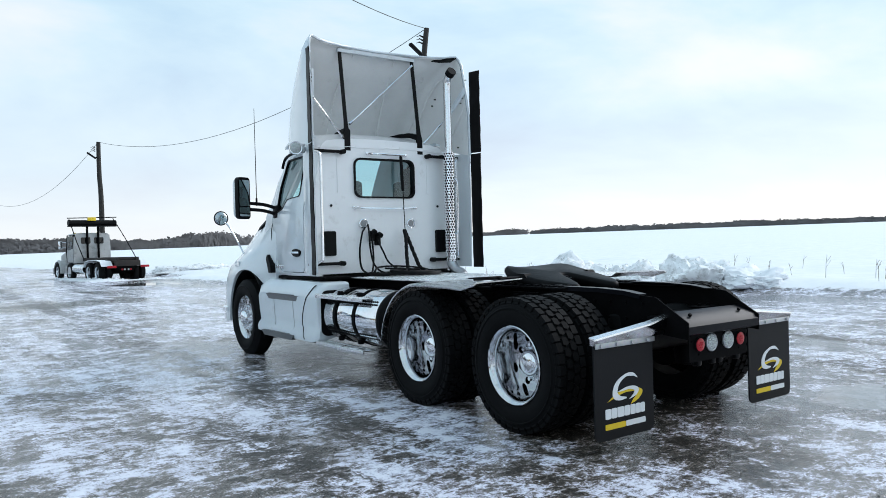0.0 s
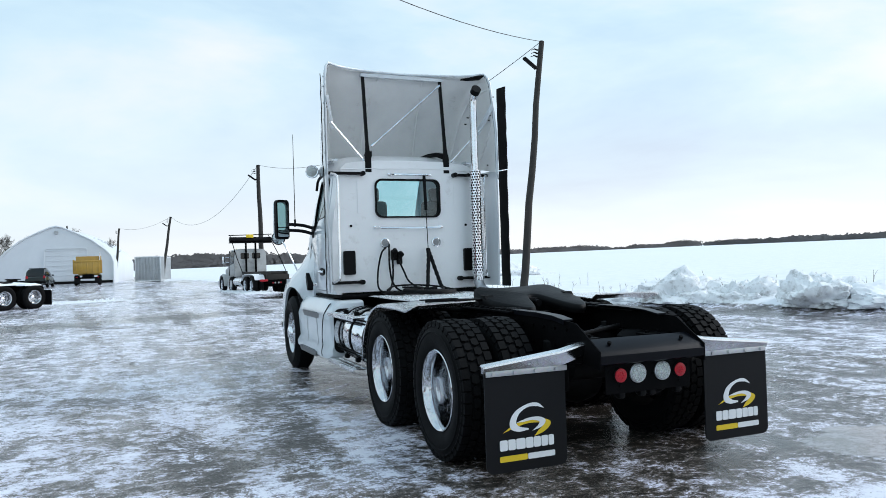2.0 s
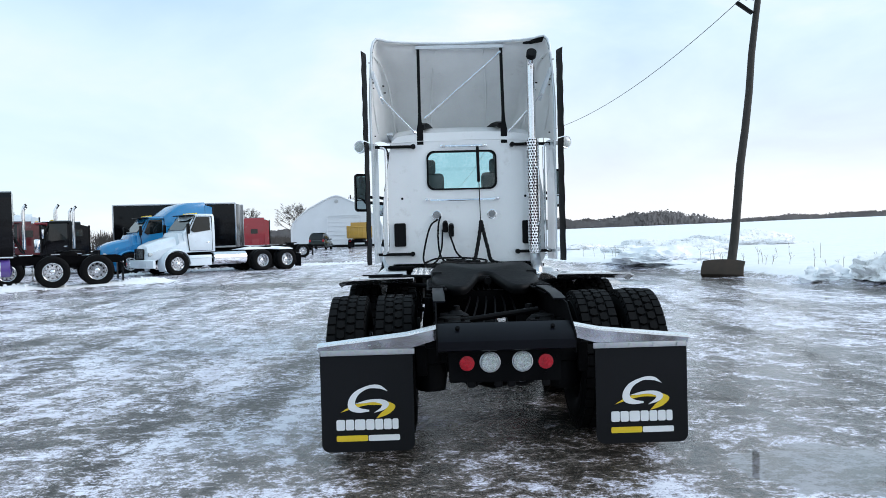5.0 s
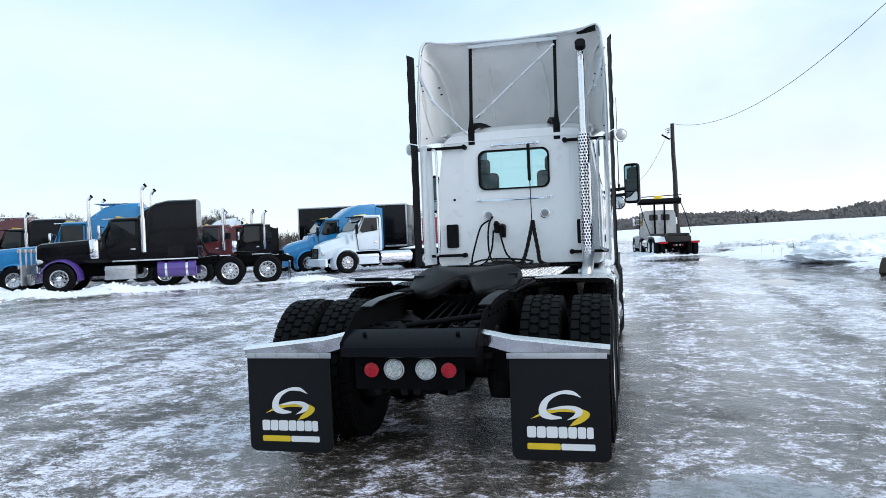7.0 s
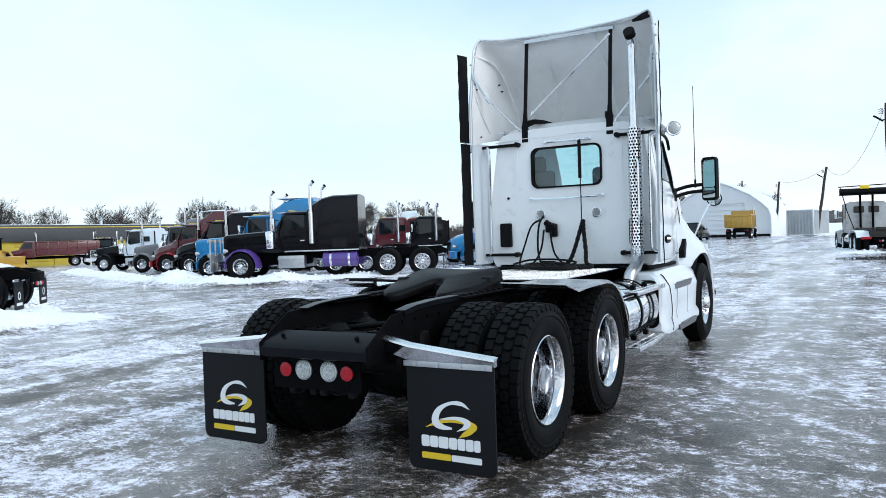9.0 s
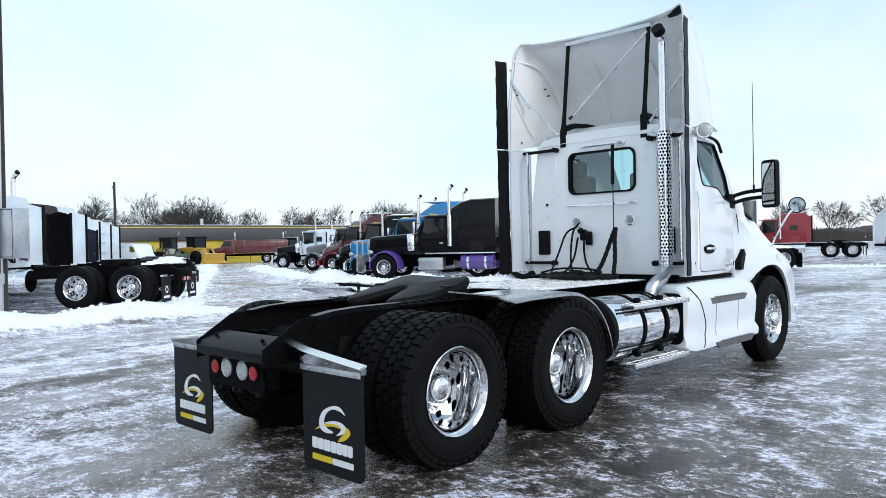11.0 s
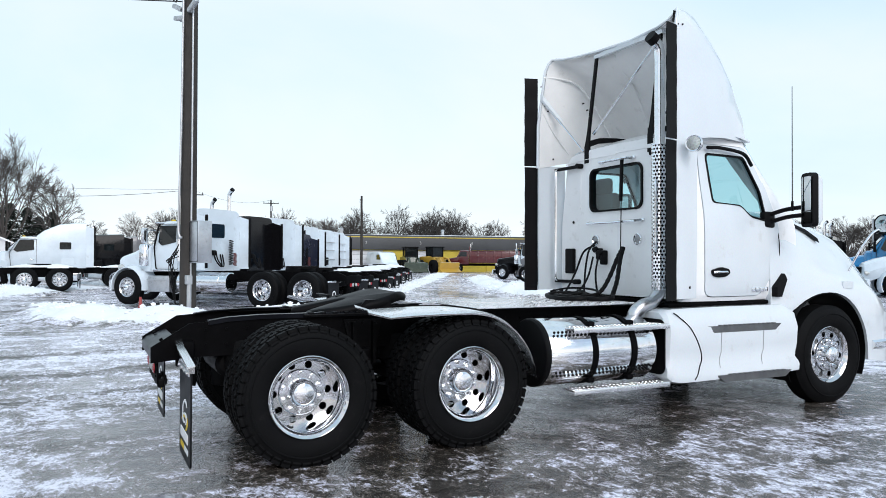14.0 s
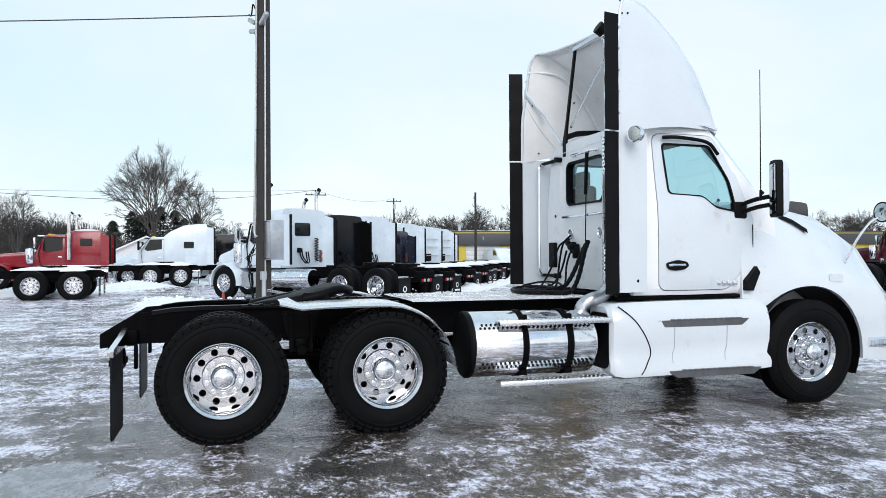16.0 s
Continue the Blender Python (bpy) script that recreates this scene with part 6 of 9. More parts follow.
def lorry(m, label, colour, low=None, style="long", FA=7.3, ahead=0.75, ws=1.4, cab=1.35, sleeper=1.9, cab_z=2.72, roof=((0.0, 3.0), (0.5, 3.2), (1.0, 3.2)), hood_z=1.75, hood_zf=1.55,
          hood_w=0.72, stacks=2, stack_z=3.9, tank=None, back=None, flaps=True, snow=False, group="lorries parked in rows", guard=False, name="semi_truck", bed=None, extender=True, snow_roof=False, window=True, hood_paint=None, tank_at=(0.1, 1.75), bars=False, rear_pane=False):
    L = thing(name, label, "truck", m, group)
    low = low or colour
    back = back or colour
    yw, yc = FA - ws, FA - ws - cab        # windscreen foot, back of the cab
    ys = yc - sleeper
    # frame, axles, wheels
    for sx in (-1, 1):
        bm = B()
        prism(bm, [(-0.95, 0.78), (-0.95, 0.90), (-0.7, 1.0), (FA + ahead - 0.2, 1.0), (FA + ahead - 0.2, 0.74), (-0.7, 0.74)], "x", sx * 0.40, sx * 0.44)
        part("frame_rail", bm, FRAME, L)
        for y in (0, 1.32):
            wheel(L, sx * 1.06, y, 0.5, tread=False)
            wheel(L, sx * 0.725, y, 0.5, tread=False, cap=False, right=sx < 0)
        wheel(L, sx * 1.06, FA, 0.5, front=True, tread=False)
    for y in (0, 1.32, FA):
        bm = B()
        cyl(bm, (-0.95, y, 0.5), (0.95, y, 0.5), 0.09, seg=10)
        part("axle", bm, FRAME, L)
    bm = B()
    box(bm, (0, 0.66, 0.72), (0.8, 2.4, 0.25), 0.05)
    part("suspension", bm, FRAME, L)
    bm = B()
    box(bm, (0, FA - 1.2, 0.75), (0.8, 2.6, 0.5), 0.08)
    part("engine", bm, FRAME, L)
    bm = B()
    box(bm, (0, -0.93, 0.80), (0.9, 0.06, 0.22), 0.01)
    box(bm, (0, -0.95, 0.64), (0.7, 0.02, 0.16), 0.01)
    part("tail_plate", bm, FRAME, L)
    for sx in (-0.22, 0.22):
        bm = B()
        lathe(bm, [(-0.96, 0.05), (-0.98, 0.048), (-0.985, 0.0)], "y", 14, (sx, 0, 0.65))
        part("tail_light", bm, REDLENS, L)
        bm = B()
        lathe(bm, [(-0.96, 0.05), (-0.98, 0.048), (-0.985, 0.0)], "y", 14, (sx * 0.45, 0, 0.65))
        part("reversing_light", bm, CLEARLENS, L)
    if flaps:
        for sx in (-1, 1):
            bm = B()
            prism(bm, round_rect(sx * 0.88, 0.43, 0.58, 0.62, 0.04), "y", -0.80, -0.785)
            f = part("mud_flap", bm, FLAP, L)
            bm = B()
            lathe(bm, [(-0.803, 0.06), (-0.806, 0.06), (-0.806, 0.09), (-0.803, 0.09)], "y", 20, (sx * 0.88, 0, 0.42), closed=True)
            part("emblem_ring", bm, SIGNW, f)
            bm = B()
            box(bm, (sx * 0.88, -0.804, 0.24), (0.36, 0.006, 0.06))
            part("name_bar", bm, SIGNW, f)
            bm = B()
            box(bm, (sx * 0.83, -0.79, 0.76), (0.70, 0.04, 0.05), 0.01)
            part("flap_hanger", bm, CHROME, L)
    if bed is None:
        bm = B()
        out = [(0.46 * math.cos(a), 0.8 + 0.42 * math.sin(a)) for a in [radians(-20 + 220 * k / 14) for k in range(15)]] + [(-0.2, 0.3), (-0.04, 0.56), (0.04, 0.56), (0.2, 0.3)]
        prism(bm, out, "z", 1.10, 1.17)
        box(bm, (0, 0.8, 1.05), (0.85, 0.5, 0.12), 0.02)
        part("fifth_wheel", bm, GREASE, L, "black fifth wheel plate")
        if snow:
            bm = B()
            snow_slab(bm, -0.55, 2.0 if ys > 2.4 else ys - 0.4, -0.62, 0.62, 1.04, 0.13)
            part("snow_cover", bm, SNOW, L, "snow lying on the frame")
            for sx in (-1, 1):
                bm = B()
                snow_slab(bm, -0.35, 0.45, sx * 0.9 - 0.25, sx * 0.9 + 0.25, 1.01, 0.10)
                part("snow_cover", bm, SNOW, L)
    # tanks and steps
    for sx in (-1, 1):
        y1 = yc + tank_at[0]
        y0 = max(2.1, y1 - tank_at[1])
        bm = B()
        lathe(bm, [(y0, 0.0), (y0, 0.27), (y0 + 0.02, 0.295), (y1 - 0.02, 0.295), (y1, 0.27), (y1, 0.0)], "y", 28, (sx * 0.83, 0, 0.68))
        t = part("fuel_tank", bm, tank or CHROME, L)
        for y in (y0 + 0.3, y1 - 0.3):
            bm = B()
            lathe(bm, [(y - 0.04, 0.297), (y - 0.04, 0.304), (y + 0.04, 0.304), (y + 0.04, 0.297)], "y", 28, (sx * 0.83, 0, 0.68), closed=True)
            part("tank_strap", bm, CHROME, t)
        bm = B()
        box(bm, (sx * 0.90, yc + 0.75, 0.62), (0.42, cab - 0.35, 0.48), 0.02)
        for z in (0.42, 0.74):
            box(bm, (sx * 1.12, yc + 0.75, z), (0.05, cab - 0.3, 0.03), 0.006)
        part("step_box", bm, ALU if style == "long" else low, L)
    # hood and front wings
    bm = B()
    nose = FA + ahead
    if style == "long":
        rows = [(yw - 0.02, hood_w + 0.13, 0.98, hood_z), (yw + 0.3, hood_w + 0.06, 0.98, hood_z), (FA, hood_w, 1.0, hood_z - (hood_z - hood_zf) * 0.6), (nose - 0.12, hood_w - 0.08, 0.9, hood_zf), (nose, hood_w - 0.12, 0.92, hood_zf - 0.06)]
        loft(bm, [body_section(y, w, zb, zt, 0.10) for y, w, zb, zt in rows])
    else:
        rows = [(yw - 0.05, 0.98, 0.95, hood_z), (yw + 0.25, 0.97, 0.95, hood_z - 0.02), (FA - 0.1, 0.93, 0.98, hood_z - (hood_z - hood_zf) * 0.45), (FA + ahead * 0.55, 0.88, 0.75, hood_zf + 0.06), (nose - 0.1, 0.74, 0.55, hood_zf - 0.12), (nose, 0.62, 0.6, hood_zf - 0.28)]
        loft(bm, [body_section(y, w, zb, zt, 0.24, 0.12) for y, w, zb, zt in rows])
    hood = part("hood", bm, hood_paint or colour, L)
    for sx in (-1, 1):
        bm = B()
        arc = [radians(a) for a in (range(-8, 189, 14) if style == "long" else range(-28, 197, 15))]
        R0, R1 = 0.585, 0.635
        xi, xo = sx * 0.62, sx * 1.19
        secs = []
        for a in arc:
            cy, cz = math.cos(a), math.sin(a)
            secs.append([(xi, FA + cy * R0, 0.5 + cz * R0), (xo, FA + cy * R0, 0.5 + cz * R0), (xo + sx * 0.01, FA + cy * (R0 + R1) / 2, 0.5 + cz * (R0 + R1) / 2), (xo - sx * 0.05, FA + cy * R1, 0.5 + cz * R1), (xo - sx * 0.2, FA + cy * (R1 + 0.035), 0.5 + cz * (R1 + 0.035)), (xi, FA + cy * (R1 + 0.05), 0.5 + cz * (R1 + 0.05))])
        loft(bm, secs)
        part("front_wing", bm, low, hood)
        bm = B()
        lathe(bm, [(nose - 0.25, 0.03), (nose - 0.16, 0.085), (nose - 0.08, 0.09), (nose - 0.05, 0.0)], "y", 14, (sx * (0.86 if style == "long" else 0.78), 0, 1.10 if style == "long" else 0.95))
        part("headlight", bm, CLEARLENS, hood)
    # grille and bumper
    bm = B()
    gw, gz = (hood_w - 0.16, hood_zf - 0.1) if style == "long" else (0.5, hood_zf - 0.25)
    holed(bm, round_rect(0, (0.72 + gz) / 2, 2 * gw, gz - 0.72, 0.05), [round_rect(0, (0.72 + gz) / 2, 2 * gw - 0.1, gz - 0.82, 0.03)], "y", nose - 0.01, nose + 0.04)
    for k in range(9):
        box(bm, (-gw + 0.1 + (2 * gw - 0.2) * k / 8, nose + 0.02, (0.72 + gz) / 2), (0.02, 0.02, gz - 0.8))
    part("grille", bm, CHROME if style == "long" else BLACK, hood)
    bm = B()
    by = nose + (0.22 if style == "long" else 0.05)
    loft(bm, [[(x, by - d, 0.34), (x, by - d + 0.06, 0.38), (x, by - d + 0.06, 0.68), (x, by - d, 0.72), (x, by - d - 0.05, 0.7), (x, by - d - 0.05, 0.36)] for x, d in ((-1.16, 0.22), (-0.9, 0.02), (0, 0), (0.9, 0.02), (1.16, 0.22))])
    part("bumper", bm, CHROME if style == "long" else low, L)
    if guard:
        bm = B()
        box(bm, (0, by + 0.17, 0.62), (2.1, 0.03, 0.62), 0.01)
        fg = part("front_guard", bm, STEEL, L, "tall galvanised front guard")
        for sx in (-0.9, -0.3, 0.3, 0.9):
            bm = B()
            box(bm, (sx, by + 0.21, 0.95), (0.06, 0.06, 1.25), 0.01)
            part("guard_post", bm, STEEL, fg)
        for z in (0.95, 1.5):
            bm = B()
            box(bm, (0, by + 0.25, z), (2.1, 0.05, 0.12), 0.01)
            part("guard_bar", bm, STEEL, fg)
    # cab
    bm = B()
    wt = 0.42 if style == "long" else 0.62   # run of the screen
    cw = 0.98
    loft(bm, [body_section(yc, cw + 0.02, 1.0, cab_z, 0.14, 0.06), body_section(yw - wt, cw, 1.0, cab_z, 0.14, 0.06), body_section(yw - wt + 0.1, cw, 1.0, cab_z - 0.06, 0.14, 0.08), body_section(yw, cw - 0.03, 0.98, hood_z + 0.05, 0.08, 0.03), body_section(yw + 0.05, cw - 0.04, 0.98, hood_z, 0.08, 0.03)])
    c = part("cab", bm, colour, L)
    zt, zb = cab_z - 0.12, hood_z + 0.10
    pane("windscreen", [(-0.80, yw - wt + 0.12, zt), (0.80, yw - wt + 0.12, zt), (0.86, yw + 0.02, zb), (-0.86, yw + 0.02, zb)], DARKGLASS, c)
    bm = B()
    box(bm, (0, yw - wt + 0.22, zt + 0.07), (1.75, 0.30, 0.04), 0.015, None)
    part("sun_visor", bm, CHROME if style == "long" else BLACK, c)
    for sx in (-1, 1):
        pane("side_window", [(sx * 0.965, yc + 0.22, zt - 0.03), (sx * 0.975, yw - wt + 0.08, zt - 0.03), (sx * 0.985, yw - 0.28, zb - 0.02), (sx * 0.99, yw - 0.42, zb - 0.12), (sx * 1.0, yc + 0.22, zb - 0.02)], DARKGLASS, c)
        bm = B()
        holed(bm, round_poly([(yc + 0.12, 1.05), (yw - 0.18, 1.05), (yw - 0.1, zb - 0.15), (yw - wt + 0.14, zt + 0.03), (yc + 0.12, zt + 0.03)], 0.06), [round_poly([(yc + 0.135, 1.065), (yw - 0.195, 1.065), (yw - 0.115, zb - 0.15), (yw - wt + 0.13, zt + 0.015), (yc + 0.135, zt + 0.015)], 0.06)], "x", sx * 0.94, sx * 1.003)
        part("door_seam", bm, BLACK, c)
        bm = B()
        box(bm, (sx * 1.005, yc + 0.32, 1.42), (0.03, 0.16, 0.05), 0.01)
        part("door_handle", bm, CHROME, c)
        bm = B()
        box(bm, (sx * 1.28, yw - 0.02, 2.05), (0.20, 0.10, 0.46), 0.03)
        for z in (2.22, 1.9):
            tube(bm, [(sx * 0.95, yw - 0.12, z), (sx * 1.2, yw - 0.02, z)], 0.016, 6)
        part("mirror", bm, CHROME if style == "long" else BLACK, L)
    for k in range(5):
        bm = B()
        box(bm, (-0.6 + 0.3 * k, yw - wt - 0.08, cab_z + 0.03), (0.07, 0.12, 0.05), 0.015)
        part("marker_lamp", bm, SIGNY, c)
    # sleeper
    if sleeper > 0:
        bm = B()
        loft(bm, [body_section(yc + 0.12 - (sleeper + 0.12) * t, 1.06 - 0.05 * (t < 0.02), 1.0, z, 0.16, 0.05) for t, z in roof])
        s = part("sleeper", bm, back, L)
        for sx in (-1, 1):
            if window:
                bm = B()
                prism(bm, round_rect(yc - sleeper * 0.55, 2.08, 0.50, 0.34, 0.05), "x", sx * 1.03, sx * 1.075)
                part("sleeper_window", bm, DARKGLASS, s)
            bm = B()
            prism(bm, round_rect(yc - sleeper * 0.6, 1.30, 0.55, 0.36, 0.04), "x", sx * 1.045, sx * 1.068)
            part("locker_door", bm, back, s)
            if extender:
                bm = B()
                zt2 = roof[-1][1] - 0.15
                prism(bm, [(ys - 0.34, 1.05), (ys + 0.02, 1.05), (ys + 0.02, zt2), (ys - 0.34, zt2 - 0.1)], "x", sx * 1.03, sx * 1.06)
                part("side_extender", bm, back, s)
                bm = B()
                box(bm, (sx * 1.05, ys - 0.38, (1.05 + zt2) / 2), (0.03, 0.09, zt2 - 1.15), 0.006)
                part("rubber_edge", bm, BLACK, s)
        if bars:
            for z in (1.45, 1.95, 2.40):
                bm = B()
                box(bm, (0, ys - 0.10, z), (2.02, 0.04, 0.035), 0.008)
                part("brace_bar", bm, STEEL, s, "grey bar across the sleeper's back")
            bm = B()
            prism(bm, round_rect(0.0, 1.35, 0.9, 0.42, 0.04), "y", ys - 0.03, ys + 0.02)
            part("back_panel", bm, BLACK, s, "dark panel behind the sleeper")
        if rear_pane:
            bm = B()
            prism(bm, round_rect(-0.1, 2.22, 0.72, 0.42, 0.06), "y", ys - 0.02, ys + 0.02)
            part("rear_window", bm, DARKGLASS, s, "dark rear window")
            bm = B()
            tube(bm, [(0.42 + 0.07 * math.cos(k * 1.3), ys - 0.14 + 0.07 * math.sin(k * 1.3), 1.95 - 0.011 * k) for k in range(70)], 0.012, 5)
            part("coiled_line", bm, BLACK, s, "black coiled air line")
            bm = B()
            tube(bm, [(0.62 + 0.06 * math.cos(k * 1.3), ys - 0.14 + 0.06 * math.sin(k * 1.3), 1.55 - 0.008 * k) for k in range(50)], 0.011, 5)
            part("coiled_line", bm, paint("red_hose", (0.16, 0.03, 0.03), 0.5), s, "dull red coiled air line")
        if style == "long":
            for sx in (-1, 1):
                bm = B()
                box(bm, (sx * 1.065, (ys + yc) / 2 + 0.5, 1.02), (0.03, sleeper + 1.0, 0.05), 0.008)
                part("lower_trim", bm, CHROME, s, "chrome strip along the lower edge")
        if snow_roof:
            bm = B()
            snow_slab(bm, ys + 0.1, yc - 0.2, -0.85, 0.85, roof[-1][1] + 0.005, 0.07)
            part("snow_cover", bm, SNOW, s)
        bm = B()
        box(bm, (-0.3, ys - 0.05, 1.55), (0.16, 0.08, 0.16), 0.02)
        for x0 in (-0.3, -0.2):
            tube(bm, bend([(x0, ys - 0.06, 1.6), (x0 - 0.1, ys - 0.2, 1.35), (x0, ys - 0.3, 1.15), (x0 + 0.2, ys - 0.2, 1.2), (x0 + 0.3, ys - 0.06, 1.5)], 5), 0.022, 6)
        part("air_line", bm, BLACK, L)
    for k in range(stacks):
        sx = (-1, 1)[k % 2]
        y = yc - 0.06
        x = sx * 1.14
        bm = B()
        tube(bm, bend([(x, y, 1.3), (x, y, 2.4), (x, y, stack_z - 0.3), (x, y - 0.03, stack_z - 0.12), (x, y - 0.14, stack_z)], 4), 0.065, 12)
        cyl(bm, (x, y, 1.3), (x, y, 2.5), 0.095, seg=14)
        st = part("exhaust_pipe", bm, CHROME, L)
        bm = B()
        tube(bm, [(x, y - 0.10, stack_z - 0.03), (x, y - 0.155, stack_z + 0.012)], 0.07, 10)
        part("pipe_tip", bm, BLACK, st)
    if style == "long" and stacks:
        for sx in (-1, 1):
            bm = B()
            lathe(bm, [(1.15, 0.0), (1.15, 0.16), (1.2, 0.18), (1.75, 0.18), (1.8, 0.15), (1.82, 0.0)], "z", 20, (sx * 0.98, yw + 0.22, 0))
            part("air_cleaner", bm, CHROME, L)
    return L


def snow_slab(bm, y0, y1, x0, x1, z, h, n=9, m=6):
    """A lump of lying snow with an uneven top and rounded edges."""
    rows = []
    for i in range(n + 1):
        row = []
        for j in range(m + 1):
            u, v = i / n, j / m
            e = min(1, 4.5 * min(u, 1 - u)) * min(1, 4.5 * min(v, 1 - v))
            y, x = y0 + (y1 - y0) * u, x0 + (x1 - x0) * v
            k = noise.noise((x * 2.1, y * 2.1, z * 3.0))
            row.append(bm.verts.new((x + 0.05 * k, y + 0.05 * k, z + h * (e**0.5) * (0.8 + 0.5 * k))))
        rows.append(row)
    for A, C in zip(rows, rows[1:]):
        for j in range(m):
            bm.faces.new((A[j], A[j + 1], C[j + 1], C[j]))
    base = [bm.verts.new((v.co.x, v.co.y, z - 0.02)) for v in ([r[0] for r in rows] + rows[-1][1:] + [r[-1] for r in rows[-2::-1]] + rows[0][-2:0:-1])]
    rim = [r[0] for r in rows] + rows[-1][1:] + [r[-1] for r in rows[-2::-1]] + rows[0][-2:0:-1]
    for i in range(len(rim)):
        j = (i + 1) % len(rim)
        bm.faces.new((rim[i], rim[j], base[j], base[i]))


def stand(F, R, left=True):
    """The pose of a lorry from the ground points beside its near front and rear wheels, and its axle distance."""
    F, R = Vector(F), Vector(R)
    d = (F - R).normalized()
    side = Vector((-d.y, d.x)) if left else Vector((d.y, -d.x))
    o = R - side * 1.15
    yaw = math.degrees(math.atan2(-d.x, d.y))
    return pose(o.x, o.y, on_ground(o.x, o.y) - 0.01, 0, 0, yaw), (F - R).length


def stand_yaw(x, y, yaw, dz=0.0):
    return pose(x, y, on_ground(x, y) - 0.01 + dz, 0, 0, yaw)

# Paints of the parked lorries
# white with the sky's blue reflection put into the base
P_WHITE = paint("lorry_white", (0.68, 0.765, 0.825))
P_BLACK = mat("lorry_black", (0.005, 0.005, 0.0062), 0.16, vary=0.15, scale=1.2, coat=0.08, spec=0.16)
P_PURPLE = paint("lorry_purple", (0.085, 0.045, 0.24))
P_BLUE = paint("lorry_blue", (0.008, 0.19, 0.42))
P_RED = paint("lorry_red", (0.25, 0.008, 0.016))
P_MAROON = paint("lorry_maroon", (0.085, 0.009, 0.012))
P_GREY = paint("lorry_grey", (0.16, 0.16, 0.17))
P_YELLOW = paint("lorry_yellow", (0.44, 0.26, 0.03), 0.4)
P_NAVY = paint("lorry_navy", (0.02, 0.025, 0.045))

HIGH = ((0.0, 2.75), (0.12, 2.95), (0.35, 3.25), (0.6, 3.38), (1.0, 3.42))
ROW = ((0.0, 2.6), (0.15, 2.85), (0.4, 3.02), (1.0, 3.08))
LOW = ((0.0, 2.62), (0.10, 2.8), (0.25, 2.9), (1.0, 2.93))
MID = ((0.0, 2.8), (0.10, 3.0), (0.25, 3.12), (1.0, 3.12))
# the long row with its tails to the drive: white sleeper first
m, _ = stand((-17.86, -0.24), (-13.37, 3.95))
lorry(m, "white long-hood sleeper lorry with chrome stacks on snow", P_WHITE, style="long", FA=6.15, ahead=0.65, ws=0.75, cab=1.15, rear_pane=True, sleeper=0.55, roof=((0.0, 2.55), (0.10, 2.74), (0.22, 2.83), (1.0, 2.86)), cab_z=2.5, hood_z=1.78, hood_zf=1.45, hood_w=0.9, stack_z=3.6)
row_yaw = m.to_euler().z * 180 / math.pi
o = m.translation
row = (("black sleeper lorry with snow on its frame", P_BLACK, P_BLACK, LOW, "long", False), ("white sleeper lorry with dark side panel", P_WHITE, P_WHITE, ROW, "aero", True), ("navy day-cab lorry among white ones", P_NAVY, P_NAVY, ((0, 2.5), (0.3, 2.58), (1, 2.6)), "aero", True),
       ("white high-roof sleeper lorry with snowy frame", P_WHITE, P_WHITE, ROW, "aero", True), ("white high-roof sleeper lorry with snowy frame", P_WHITE, P_WHITE, ROW, "aero", True), ("white high-roof sleeper lorry with snowy frame", P_WHITE, P_WHITE, ROW, "aero", True), ("white high-roof sleeper lorry with snowy frame", P_WHITE, P_WHITE, ROW, "aero", True))
for k, (lab, c, bk, rf, st, sn) in enumerate(row):
    q = o + Vector((-0.897, 0.442, 0)) * (3.72 * (k + 1)) + Vector((0.2 * (k % 2), 0.15 * (k % 3), 0))
    lorry(stand_yaw(q.x, q.y, row_yaw + (1.5, -1.0, 0.6)[k % 3]), lab, c, style=st, FA=7.2, sleeper=1.1 if st == "long" else 1.7, roof=rf, back=bk, snow=sn, bars=k > 3, rear_pane="navy" in lab, stacks=1 if st == "long" else 0, stack_z=3.5, ahead=0.6 if st == "long" else 1.15, ws=1.35 if st == "long" else 0.45, hood_z=1.8 if st == "long" else 1.88, hood_zf=1.55 if st == "long" else 1.45, snow_roof=sn)

# black and purple lorry and the row beyond it
m, _ = stand((-17.6, 15.85), (-11.45, 19.1))
lorry(m, "black and purple long-hood sleeper lorry with front guard", P_BLACK, P_PURPLE, FA=6.95, ahead=0.8, ws=1.35, cab=1.35, sleeper=1.85, roof=((0, 2.62), (0.12, 2.82), (0.3, 3.02), (0.5, 3.11), (1, 3.13)), stack_z=3.65, tank=P_PURPLE, tank_at=(-0.45, 1.30), guard=True, hood_w=0.74, hood_z=1.82, hood_zf=1.72, extender=False, window=False, cab_z=2.55)
def by_front(fx, fy, yaw, FA=6.9):
    """Pose from the ground point at the near front wheel."""
    d = Vector((-math.sin(radians(yaw)), math.cos(radians(yaw))))
    p = Vector((fx, fy)) - d * FA - Vector((-d.y, d.x)) * 1.15
    return stand_yaw(p.x, p.y, yaw)


